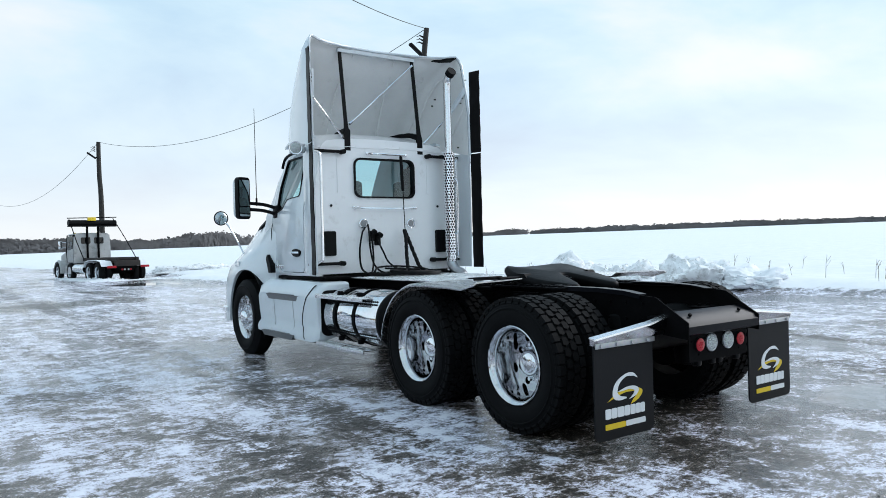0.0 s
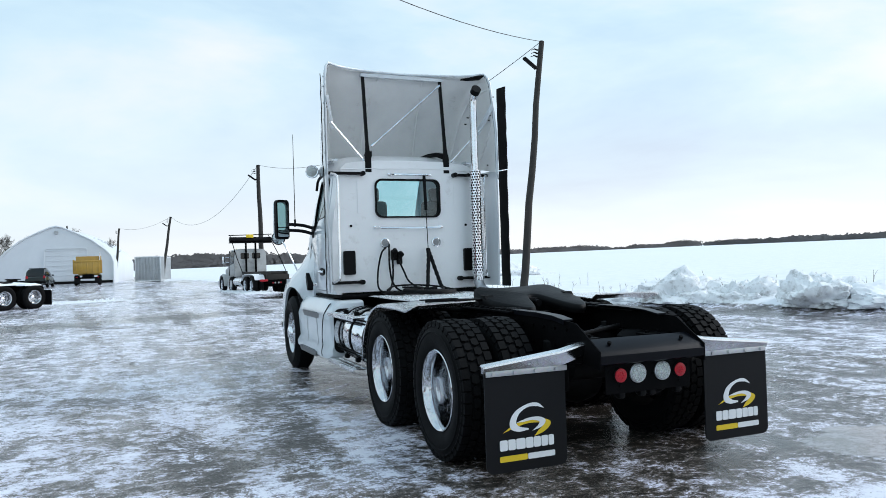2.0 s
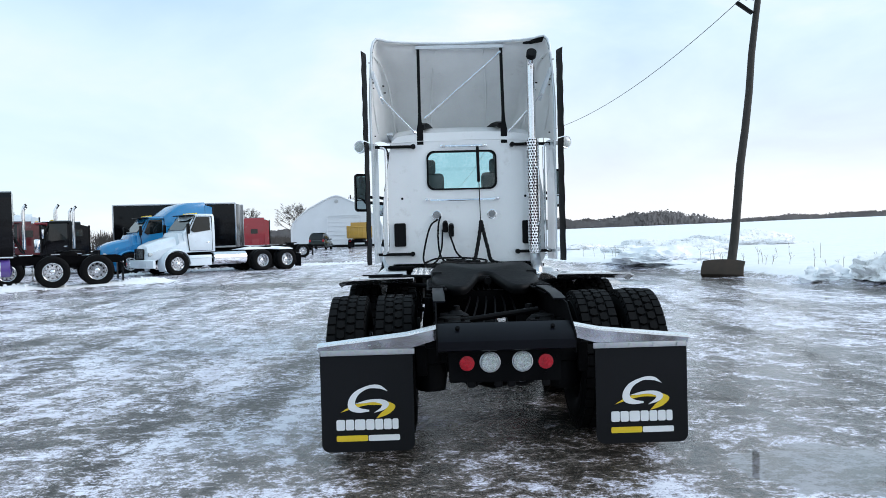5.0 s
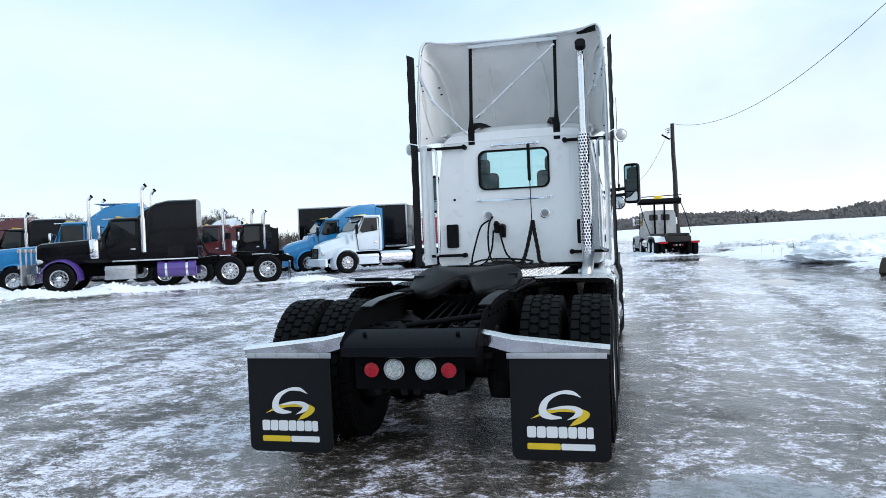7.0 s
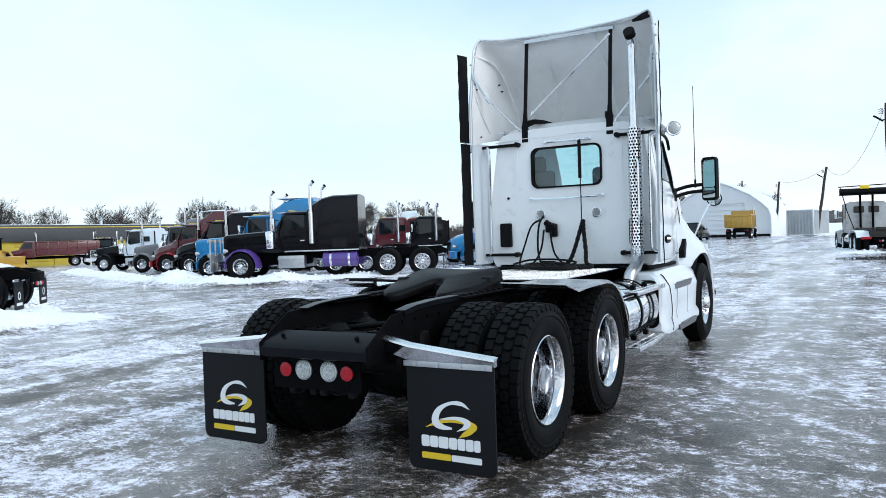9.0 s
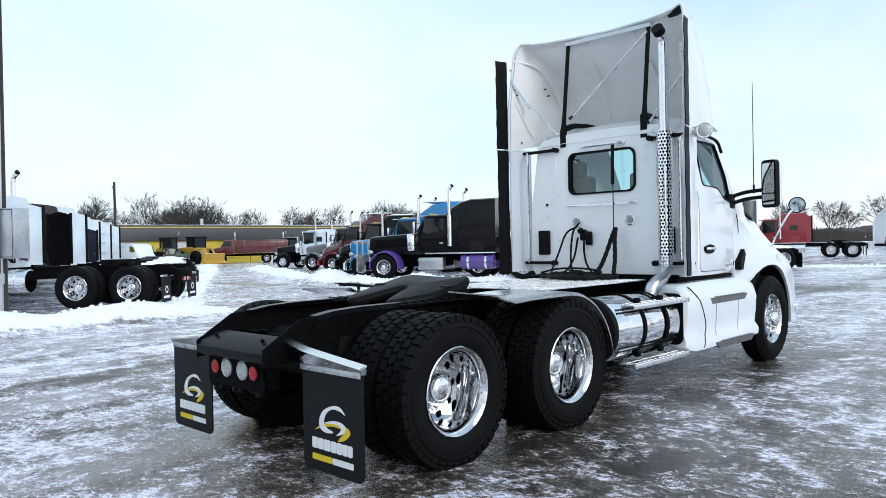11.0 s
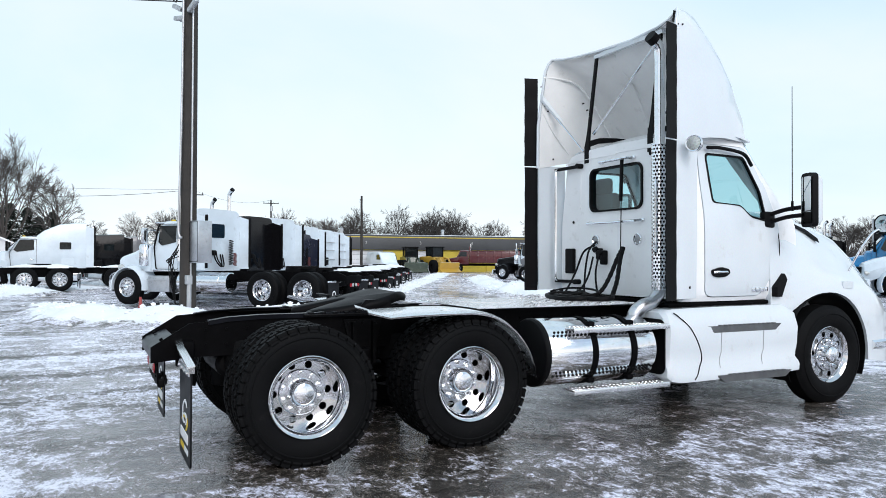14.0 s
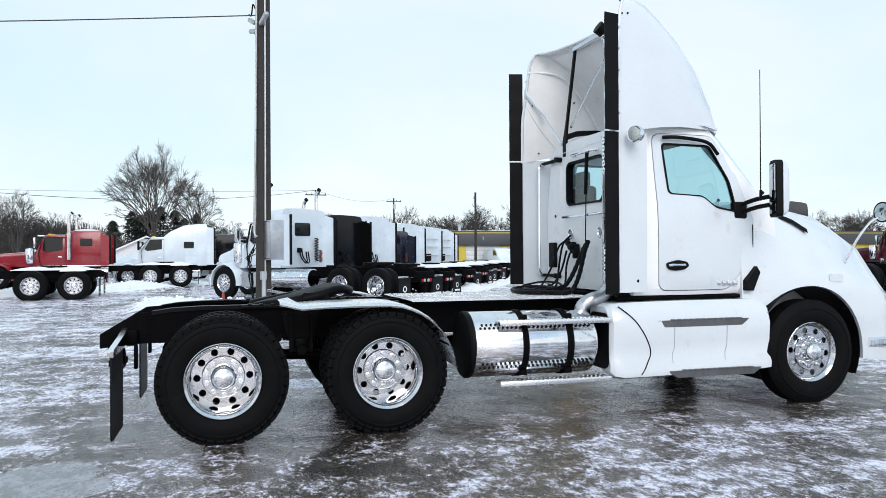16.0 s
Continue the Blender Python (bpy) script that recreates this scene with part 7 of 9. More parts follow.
for lab, c, lo, fx, fy, yaw, kw in (
    ("bright blue long-hood sleeper lorry dusted with snow", P_BLUE, None, -21.9, 18.3, 117, dict(roof=HIGH, sleeper=1.9, stack_z=3.7, snow_roof=True, ahead=0.8, hood_z=1.82, hood_zf=1.72)),
    ("black sleeper lorry with snow on its roof", P_BLACK, None, -27.2, 21.8, 116, dict(style="aero", roof=MID, sleeper=1.7, snow_roof=True, ahead=1.0, ws=0.6, hood_z=1.85, hood_zf=1.5, stacks=1, stack_z=3.4)),
    ("dark red aero sleeper lorry with snow on its hood", P_MAROON, P_RED, -31.2, 23.7, 115, dict(style="aero", roof=HIGH, sleeper=1.9, ahead=1.1, ws=0.5, hood_z=1.88, hood_zf=1.45, stacks=1, stack_z=3.5, snow_roof=True)),
    ("grey lorry with square hood and tall pipe", P_GREY, None, -34.5, 24.6, 114, dict(roof=MID, sleeper=1.2, stack_z=3.7)),
    ("white and black lorry with chrome grille", P_WHITE, P_BLACK, -41.0, 26.7, 112, dict(hood_paint=P_BLACK, roof=((0, 2.75), (0.4, 2.78), (1, 2.78)), sleeper=0.5, stack_z=3.5, ahead=0.9)),
):
    kw["FA"] = 6.9
    lorry(by_front(fx, fy, yaw), lab, c, lo, **kw)

# the group in front of the box trailer
m, _ = stand((-11.5, 27.0), (-7.4, 30.7))
lorry(m, "white day-cab lorry with chrome grille and tank", P_WHITE, style="aero", FA=5.5, ahead=1.2, ws=0.45, cab=1.4, sleeper=0, hood_z=1.9, hood_zf=1.45, stacks=0, snow=True, name="day_cab_truck")
for lab, c, x, y, yaw, kw in (
    ("bright blue aero sleeper lorry beside a white one", P_BLUE, -9.3, 34.4, 128, dict(style="aero", roof=HIGH, sleeper=1.9, ahead=1.15, ws=0.45, hood_z=1.88, hood_zf=1.45, stacks=0)),
    ("dark red long-hood day-cab lorry", P_MAROON, -16.8, 34.0, 118, dict(roof=((0, 2.7), (1, 2.72)), sleeper=0.4, stack_z=3.5)),
    ("dark red lorry with tall stacks", P_RED, -16.6, 36.8, 118, dict(roof=((0, 2.7), (1, 2.72)), sleeper=0.5, stack_z=3.6)),
    ("black day-cab lorry with chrome grille", P_BLACK, -15.0, 35.2, 120, dict(roof=((0, 2.65), (1, 2.65)), sleeper=0.4, stack_z=3.4, hood_z=1.7, hood_zf=1.5)),
    ("white high-roof sleeper lorry behind red ones", P_WHITE, -21.5, 42.0, 118, dict(style="aero", roof=HIGH, sleeper=1.8, ahead=1.1, ws=0.45, hood_z=1.88, hood_zf=1.45, stacks=0)),
    ("red sleeper lorry with white stripes by the dome", P_RED, -10.5, 52.5, 110, dict(roof=MID, sleeper=1.7, stack_z=3.4)),
):
    lorry(stand_yaw(x, y, yaw), lab, c, **kw)

# across the road
for lab, c, x, y, yaw, kw in (
    ("red long-hood sleeper lorry with snow on its roof and frame", P_RED, -30.3, -2.4, 183, dict(roof=((0, 2.45), (0.1, 2.58), (1, 2.62)), cab_z=2.42, sleeper=1.35, ws=1.5, cab=1.3, stack_z=3.4, hood_z=1.65, hood_zf=1.5, snow=True, snow_roof=True, FA=7.55)),
    ("grey lorry with a long bare frame and snow-topped fenders", P_GREY, -21.6, -5.3, 184, dict(roof=MID, sleeper=1.0, ws=1.2, cab=1.2, stacks=1, stack_z=3.3, snow=True, FA=8.0)),
    ("white aero sleeper lorry parked on snow", P_WHITE, -34.6, 1.3, 182, dict(style="aero", roof=((0.0, 2.55), (0.15, 2.8), (0.45, 3.1), (0.8, 3.2), (1.0, 3.2)), sleeper=2.0, ahead=1.1, ws=0.5, hood_z=1.8, hood_zf=1.35, cab_z=2.5, stacks=0, snow=True, FA=6.5)),
    ("black sleeper lorry behind a white one", P_BLACK, -38.6, 2.6, 182, dict(roof=((0, 2.5), (0.2, 2.75), (1, 2.8)), cab_z=2.45, sleeper=1.7, stack_z=3.2, FA=6.5, snow=True)),
    ("grey sleeper lorry at the end of the row", P_GREY, -42.6, 4.4, 182, dict(style="aero", roof=((0, 2.5), (0.2, 2.75), (1, 2.8)), cab_z=2.45, sleeper=1.7, ahead=1.0, ws=0.5, hood_z=1.8, hood_zf=1.4, stacks=0, FA=6.5)),
):
    lorry(stand_yaw(x, y, yaw), lab, c, **kw)

lorry(stand_yaw(-68.0, 47.2, 220), "black long-hood lorry before the yellow workshop", P_BLACK, roof=((0, 2.6), (1, 2.65)), sleeper=0.4, stack_z=3.4, FA=6.2)


# box trailer
def box_trailer(m, label, L=9.0, H=3.75):
    t = thing("box_trailer", label, "trailer", m)
    bm = B()
    box(bm, (0, L / 2, 1.15 + (H - 1.15) / 2), (2.5, L, H - 1.15), 0.03)
    part("body", bm, P_BLACK, t, "glossy black trailer body")
    bm = B()
    for x in (-1.25, 1.25):
        for y in (0, L):
            box(bm, (x, y, 1.15 + (H - 1.15) / 2), (0.07, 0.07, H - 1.1), 0.01)
        box(bm, (x, L / 2, H), (0.07, L, 0.08), 0.01)
        box(bm, (x, L / 2, 1.15), (0.07, L, 0.10), 0.01)
    part("edge_trim", bm, ALU, t)
    for sx in (-1, 1):
        for y in (1.2, 2.5):
            wheel(t, sx * 1.0, y, 0.5, tread=False)
    bm = B()
    for sx in (-0.5, 0.5):
        box(bm, (sx, L / 2, 1.03), (0.12, L, 0.16))
        box(bm, (sx, L - 1.6, 0.5), (0.12, 0.12, 1.0))
    part("underframe", bm, FRAME, t)
    return t


box_trailer(stand_yaw(-11.0, 36.0, 95), "glossy black box trailer with bright edge trim", 6.4, 3.5)


# tipper lorries
def tipper(m, label, colour, L=5.6, cab=True, category="dump truck"):
    t = thing("dump_truck", label, category, m)
    bm = B()
    zb, zt = 1.15, 2.45
    box(bm, (0, L / 2 - 0.9, zb), (2.3, L, 0.10), 0.02)
    for sx in (-1, 1):
        box(bm, (sx * 1.2, L / 2 - 0.9, (zb + zt) / 2), (0.06, L, zt - zb), 0.01)
        box(bm, (sx * 1.21, L / 2 - 0.9, zt), (0.12, L, 0.10), 0.02)
        for k in range(7):
            box(bm, (sx * 1.25, -0.75 + (L - 0.3) * k / 6, (zb + zt) / 2), (0.06, 0.12, zt - zb), 0.01)
    box(bm, (0, L - 0.92, (zb + zt) / 2 + 0.25), (2.4, 0.08, zt - zb + 0.5), 0.01)
    part("tipper_body", bm, colour, t)
    bm = B()
    box(bm, (0, -0.93, (zb + zt) / 2), (2.34, 0.07, zt - zb), 0.01)
    for k in range(5):
        box(bm, (-1.0 + 0.5 * k, -0.98, (zb + zt) / 2 - 0.05), (0.10, 0.06, zt - zb - 0.25), 0.02)
    box(bm, (0, -0.98, zt - 0.12), (2.34, 0.08, 0.12), 0.02)
    part("tailgate", bm, colour, t)
    bm = B()
    box(bm, (0, 2.6, 0.92), (0.9, 7.4, 0.28), 0.02)
    box(bm, (0, -0.85, 0.72), (2.3, 0.06, 0.16), 0.01)
    part("frame", bm, FRAME, t)
    for sx in (-1, 1):
        for y in (0.0, 1.3):
            wheel(t, sx * 1.05, y, 0.5, tread=False)
        wheel(t, sx * 1.05, 6.0, 0.5, front=True, tread=False)
        bm = B()
        box(bm, (sx * 0.9, -0.72, 0.5), (0.55, 0.02, 0.55), 0.005)
        part("mud_flap", bm, FLAP, t)
        bm = B()
        box(bm, (sx * 0.95, -0.90, 0.80), (0.16, 0.04, 0.10), 0.01)
        part("tail_light", bm, REDLENS, t)
    bm = B()
    loft(bm, [body_section(y, w, 0.95, z, 0.12, 0.05) for y, w, z in ((4.75, 1.0, 2.55), (5.7, 1.0, 2.55), (6.15, 0.96, 1.75), (7.3, 0.8, 1.55), (7.4, 0.7, 1.3))])
    part("cab", bm, colour, t)
    for sx in (-1, 1):
        pane("side_window", [(sx * 1.005, 5.0, 2.4), (sx * 1.005, 5.65, 2.4), (sx * 1.005, 5.95, 1.85), (sx * 1.005, 5.0, 1.85)], DARKGLASS, t)
    bm = B()
    cyl(bm, (1.05, 4.6, 1.2), (1.05, 4.6, 3.3), 0.07, seg=10)
    part("exhaust_stack", bm, CHROME, t)
    return t


tipper(stand_yaw(-8.0, 75.5, 2), "yellow dump truck standing before the white dome", P_YELLOW)
tipper(stand_yaw(-65.5, 42.4, 150), "maroon dump truck before the yellow workshop", P_MAROON)

# Poles and wires
def pole(base, top, r, label, lamp=False, arm=False):
    b = Vector((base[0], base[1], on_ground(*base[:2]) - 0.3))
    p = thing("utility_pole", label, "utility pole", Matrix.Translation(b))
    t = Vector(top) - b
    bm = B()
    tube(bm, [t * (k / 8) + Vector((0.02 * math.sin(k * 1.7), 0.02 * math.cos(k * 2.1), 0)) for k in range(9)], r, 12, [r * (1 - 0.35 * k / 8) for k in range(9)])
    part("shaft", bm, WOODPOLE, p)
    d = t.normalized()
    bm = B()
    c = t - d * 0.35
    for k in range(3):
        q = c - d * (0.12 * k)
        cyl(bm, q + Vector((-r, -0.05, 0)), q + Vector((-r - 0.16, -0.08, 0.03)), 0.035, 0.02, 8)
        cyl(bm, q + Vector((-r - 0.10, -0.08, 0.03)), q + Vector((-r - 0.26, -0.05, -0.02)), 0.012, seg=6)
    part("insulator", bm, BLACK, p)
    if lamp:
        bm = B()
        q = t - d * 1.0
        box(bm, (0, 0, 0), (0.62, 0.16, 0.10), 0.03, Matrix.Translation(q + Vector((-0.45, -0.15, 0.12))) @ Matrix.Rotation(radians(35), 4, "Y"))
        tube(bm, [q, q + Vector((-0.2, -0.1, 0.03))], 0.03, 6)
        part("flood_lamp", bm, BLACK, p)
    if arm:
        bm = B()
        box(bm, t - d * 0.5, (0.1, 2.2, 0.1), 0.01)
        for y in (-1.0, -0.4, 0.4, 1.0):
            cyl(bm, t - d * 0.45 + Vector((0, y, 0)), t - d * 0.25 + Vector((0, y, 0)), 0.04, 0.03, 8)
        part("cross_arm", bm, WOODPOLE, p)
        bm = B()
        cyl(bm, t - d * 1.6 + Vector((0.3, 0, 0)), t - d * 0.9 + Vector((0.3, 0, 0)), 0.2, seg=12)
        part("transformer", bm, STEEL, p)
    return Vector(top)


def wire(a, b, sag, r=0.012):
    a, b = Vector(a), Vector(b)
    bm = B()
    n = 24
    tube(bm, [a.lerp(b, k / n) - Vector((0, 0, sag * 4 * (k / n) * (1 - k / n))) for k in range(n + 1)], r, 5)
    single("overhead_wire", bm, WIRE, "thin black overhead wire between poles", "wire")


A = pole((9.12, 17.63, 0), (10.3, 17.77, 9.25), 0.145, "weathered leaning wooden pole with flood lamp", lamp=True)
Bp = pole((4.5, 45.7, 0), (4.36, 45.8, 8.43), 0.19, "dark wooden pole beside the flatbed lorry", lamp=True)
D = pole((-1.1, 78.7, 0), (-0.06, 78.8, 7.2), 0.17, "leaning wooden pole beside the container", lamp=True)
E_ = pole((-5.9, 89.7, 0), (-5.4, 89.7, 6.6), 0.16, "short dark pole behind the container")
F_ = pole((-13.2, 118, 0), (-13.2, 118, 8.6), 0.16, "dark pole behind the dome")
G_ = pole((-60.5, 22.6, 0), (-60.5, 22.6, 7.4), 0.15, "dark wooden pole behind the row of lorries")
H_ = pole((-70.5, 8.3, 0), (-70.5, 8.3, 8.2), 0.16, "wooden pole with cross arm and transformer", arm=True)
I_ = pole((-98, 22.5, 0), (-98, 22.5, 9.6), 0.16, "wooden pole with cross arm", arm=True)
wire(A, Bp, 1.7)
wire(A, (-12.4, 0.7, 9.0), 1.25)
wire(Bp, D, 2.2)
wire(D, E_, 0.6)
wire(H_, I_, 0.8)
wire(H_, (-60, -60, 8.5), 1.0)


def meter_pole():
    """The pole with cabinet, conduit, cameras and loose cables."""
    g = on_ground(-12.2, 0.8)
    p = thing("utility_pole", "weathered wooden pole with metal cabinet, conduit and cameras", "utility pole", pose(-12.2, 0.8, g - 0.3, 0, 0, 22))
    bm = B()
    tube(bm, [(0.010 * k, 0.0, 1.2 * k) for k in range(9)], 0.20, 16, [0.20 * (1 - 0.03 * k) for k in range(9)])
    part("shaft", bm, WOODPOLE, p)
    bm = B()
    tube(bm, bend([(0.10, -0.2, 2.15), (0.04, -0.24, 2.2), (0.0, -0.24, 2.6), (0.04, -0.21, 5.0), (0.07, -0.19, 8.6)], 5), 0.028, 8)
    tube(bm, [(0.22, -0.05, 0.2), (0.25, -0.05, 4.0), (0.26, -0.05, 8.8)], 0.022, 8)
    part("conduit", bm, STEEL, p)
    bm = B()
    box(bm, (0.40, 0.10, 2.05), (0.42, 0.36, 1.0), 0.015)
    cab_ = part("cabinet", bm, ALU, p, "grey sheet-metal cabinet")
    bm = B()
    holed(bm, round_rect(0.40, 2.05, 0.38, 0.95, 0.01), [round_rect(0.40, 2.05, 0.355, 0.925, 0.01)], "y", -0.083, -0.078)
    part("door_seam", bm, BLACK, cab_)
    bm = B()
    box(bm, (-0.22, -0.05, 2.30), (0.16, 0.16, 0.36), 0.02)
    part("junction_box", bm, STEEL, p)
    bm = B()
    box(bm, (0.22, -0.1, 1.15), (0.14, 0.14, 0.22), 0.02)
    cyl(bm, (0.24, -0.1, 0.2), (0.24, -0.1, 1.1), 0.05, seg=10)
    part("junction_box", bm, STEEL, p)
    random.seed(4)
    for k in range(7):
        bm = B()
        x0 = -0.25 - 0.05 * (k % 3)
        tube(bm, bend([(x0, -0.1, 2.0 - 0.05 * k), (x0 - 0.15 - 0.05 * k, -0.15, 1.6), (x0 - 0.12 * random.random() - 0.1, -0.2, 1.0 + 0.1 * k), (x0 - 0.05, -0.15, 0.55 + 0.12 * k), (x0 - 0.2, -0.1, 1.2)], 5), 0.011, 6)
        part("loose_cable", bm, BLACK, p)
    for x0, z0, yw in ((-0.28, 7.72, 25), (0.42, 7.62, -28), (-0.2, 7.45, 10)):
        bm = B()
        box(bm, (0, 0, 0), (0.42, 0.12, 0.11), 0.03, Matrix.Translation((x0, -0.15, z0)) @ Matrix.Rotation(radians(yw), 4, "Y"))
        tube(bm, [(x0 * 0.3, -0.1, z0 - 0.1), (x0, -0.13, z0 - 0.06)], 0.022, 6)
        part("camera", bm, STEEL, p, "grey outdoor camera")
    bm = B()
    tube(bm, bend([(-0.1, -0.15, 8.0), (-0.25, -0.15, 8.15), (-0.35, -0.15, 7.9), (-0.5, -0.15, 7.95)], 5), 0.02, 6)
    part("cable_drop", bm, BLACK, p)


meter_pole()
wire((-12.4, 0.7, 7.7), (-24, -45, 8.5), 0.6, 0.016)
wire((-40, -34, 8.2), H_, 2.2, 0.02)


# Snow piles and clods
def snow_pile(c, rx, ry, h, label, seed, dirt=False, yaw=0):
    bm = B()
    bmesh.ops.create_icosphere(bm, subdivisions=5, radius=1)
    for v in bm.verts:
        p = v.co.copy()
        n1 = noise.noise((p.x * 1.3 + seed, p.y * 1.3, p.z * 1.3)) + 0.5 * noise.noise((p.x * 3.1, p.y * 3.1 + seed, p.z * 3.1)) + 0.28 * abs(noise.noise((p.x * 7, p.y * 7, p.z * 7 + seed))) + 0.14 * noise.noise((p.x * 16, p.y * 16 + seed, p.z * 16))
        n1 += 0.10 * noise.noise((p.x * 28, p.y * 28, p.z * 28 + seed))
        k = 1 + 0.42 * n1
        v.co = Vector((p.x * rx * k, p.y * ry * k, max(-0.15, p.z * h * 0.60 * (1 + 0.95 * n1))))
    g = on_ground(*c)
    return single("snow_mound", bm, SNOWDIRT if dirt else SNOW, label, "snow mound", pose(c[0], c[1], g, 0, 0, yaw), group="ploughed snow piles along the yard edge", smooth=60)


SNOWDIRT = mat("dirty_snow", (0.88, 0.895, 0.91), 0.65, vary=0.06, scale=2.2, bump=0.8, bscale=16, dirt=(0.13, 0.108, 0.088), dirt_amount=0.36)
snow_pile((10.9, 11.6), 1.15, 1.0, 0.88, "lumpy ploughed snow pile at the yard edge", 1, True)
snow_pile((11.7, 10.1), 0.9, 0.9, 0.75, "dirty ploughed snow pile at the yard edge", 2, True)
snow_pile((11.9, 7.8), 1.2, 0.85, 0.85, "broad dirty snow pile at the yard edge", 3, True, 60)
snow_pile((12.3, 6.5), 0.9, 0.8, 0.5, "low ploughed snow pile at the yard edge", 4)
snow_pile((9.6, 12.9), 0.6, 0.5, 0.35, "small clod of ploughed snow", 5)
snow_pile((12.5, 33), 3.5, 1.6, 0.75, "snow ridge dotted with earth in the field", 6, True)
snow_pile((18, 38), 4.5, 1.6, 0.9, "snow ridge dotted with earth in the field", 7, True)
snow_pile((10.5, 28), 2.5, 1.4, 0.5, "low snow ridge at the field edge", 8)
snow_pile((8.3, 22.5), 2.6, 1.5, 0.7, "broad snow bank along the yard", 9, False, 100)
snow_pile((9.5, 42), 2.6, 1.6, 0.6, "broad snow bank along the yard", 10, True)


# Dry weeds standing in the snow
def weeds():
    random.seed(11)
    bm = B()
    for _ in range(80):
        y = random.uniform(2, 30)
        x = lot_edge(y) + random.choice((random.uniform(1.3, 3.5), random.uniform(1.3, 7)))
        g = on_ground(x, y)
        h = random.uniform(0.15, 0.6)
        lx, ly = random.uniform(-0.1, 0.1), random.uniform(-0.1, 0.1)
        tube(bm, [(x, y, g - 0.03), (x + lx * 0.4, y + ly * 0.4, g + h * 0.6), (x + lx, y + ly, g + h)], 0.006, 3, [0.007, 0.005, 0.003])
        for k in range(2):
            tube(bm, [(x + lx * 0.4, y + ly * 0.4, g + h * (0.45 + 0.2 * k)), (x + lx * 0.4 + random.uniform(-0.12, 0.12), y + ly + random.uniform(-0.12, 0.12), g + h * (0.75 + 0.2 * k))], 0.004, 3)
    single("dry_weeds", bm, mat("dry_stalk", (0.22, 0.16, 0.10), 0.9), "dry brown weed stalks sticking out of snow", "weeds", kind="stuff", smooth=0)


weeds()


# Bare trees
def tree_mesh(seed, H, wide, limbs, depth, thin):
    """Trunk and limbs that fork again and again within a rounded crown, down to fine twigs."""
    random.seed(seed)
    trunk, crown = B(), B()
    C, R, Rz = Vector((0, 0, 0.55 * H)), wide * H, 0.45 * H

    def jitter(k):
        return Vector((random.gauss(0, k), random.gauss(0, k), random.gauss(0, k)))

    def room(p):
        return math.hypot(math.hypot(p.x - C.x, p.y - C.y) / R, (p.z - C.z) / Rz)

    def grow(p, d, n, r, level):
        mid = p + d * n * 0.5 + jitter(0.016 * n)
        d2 = (d + jitter(0.05)).normalized()
        end = mid + d2 * n * 0.5
        if room(end) > 1.0:
            end = mid + d2 * n * 0.15
            level = max(0, min(level - 1, 2))
        tube(trunk if level > 2 else crown, [p, mid, end] if level > 1 else [p, end], r, 5 if level > 2 else 3, [r, r * 0.85, r * 0.72] if level > 1 else [r, max(0.6 * r, 0.7 * thin)])
        if level <= 0:
            return
        for k in range(3 if level > 1 else 6):
            side = d2.cross(jitter(1.0)).normalized()
            q = mid.lerp(end, random.uniform(0.1, 1.0)) if k else end
            grow(q, (d2 + side * random.uniform(0.30, 0.75) + Vector((q.x, q.y, 0)) * (0.22 / R) + Vector((0, 0, 0.05))).normalized(), n * random.uniform(0.62, 0.84), max(thin, r * (0.62 if k else 0.70)), level - 1)

    tube(trunk, [Vector((0, 0, -0.2)), Vector((0.03, 0, 0.12 * H)), Vector((0, 0.04, 0.28 * H))], 0.02 * H, 8, [0.022 * H, 0.017 * H, 0.011 * H])
    for a in range(limbs):
        az = 2 * math.pi * a / limbs + random.uniform(-0.35, 0.35)
        lean = random.uniform(0.2, 2.7 * wide) if a else 0.08
        start = Vector((0, 0, H * random.uniform(0.14, 0.28)))
        grow(start, Vector((lean * math.cos(az), lean * math.sin(az), 1)).normalized(), H * random.uniform(0.22, 0.28), 0.0062 * H, depth)
    return finish(trunk, "trunk", BARK, 60), finish(crown, "crown", BARK, 0)


TREES = [tree_mesh(21, 11.5, 0.30, 12, 5, 0.009), tree_mesh(22, 9.5, 0.36, 9, 5, 0.011), tree_mesh(25, 10.5, 0.22, 8, 5, 0.009), tree_mesh(33, 9.0, 0.40, 9, 5, 0.011)]


def tree(x, y, k, s, yaw, label="bare grey deciduous tree in winter"):
    t = thing("bare_tree", label, "tree", pose(x, y, on_ground(x, y) - 0.1, 0, 0, yaw) @ Matrix.Scale(s, 4), "bare trees round the yard")
    for name, me in zip(("trunk", "crown"), TREES[k]):
        o = new(name, me)
        o.parent = t


random.seed(5)
tree(-92.5, -9.7, 0, 1.40, 10, "tall spreading bare tree behind the house")
tree(-92.9, -4.6, 2, 1.18, 80, "slender bare tree beside the house")
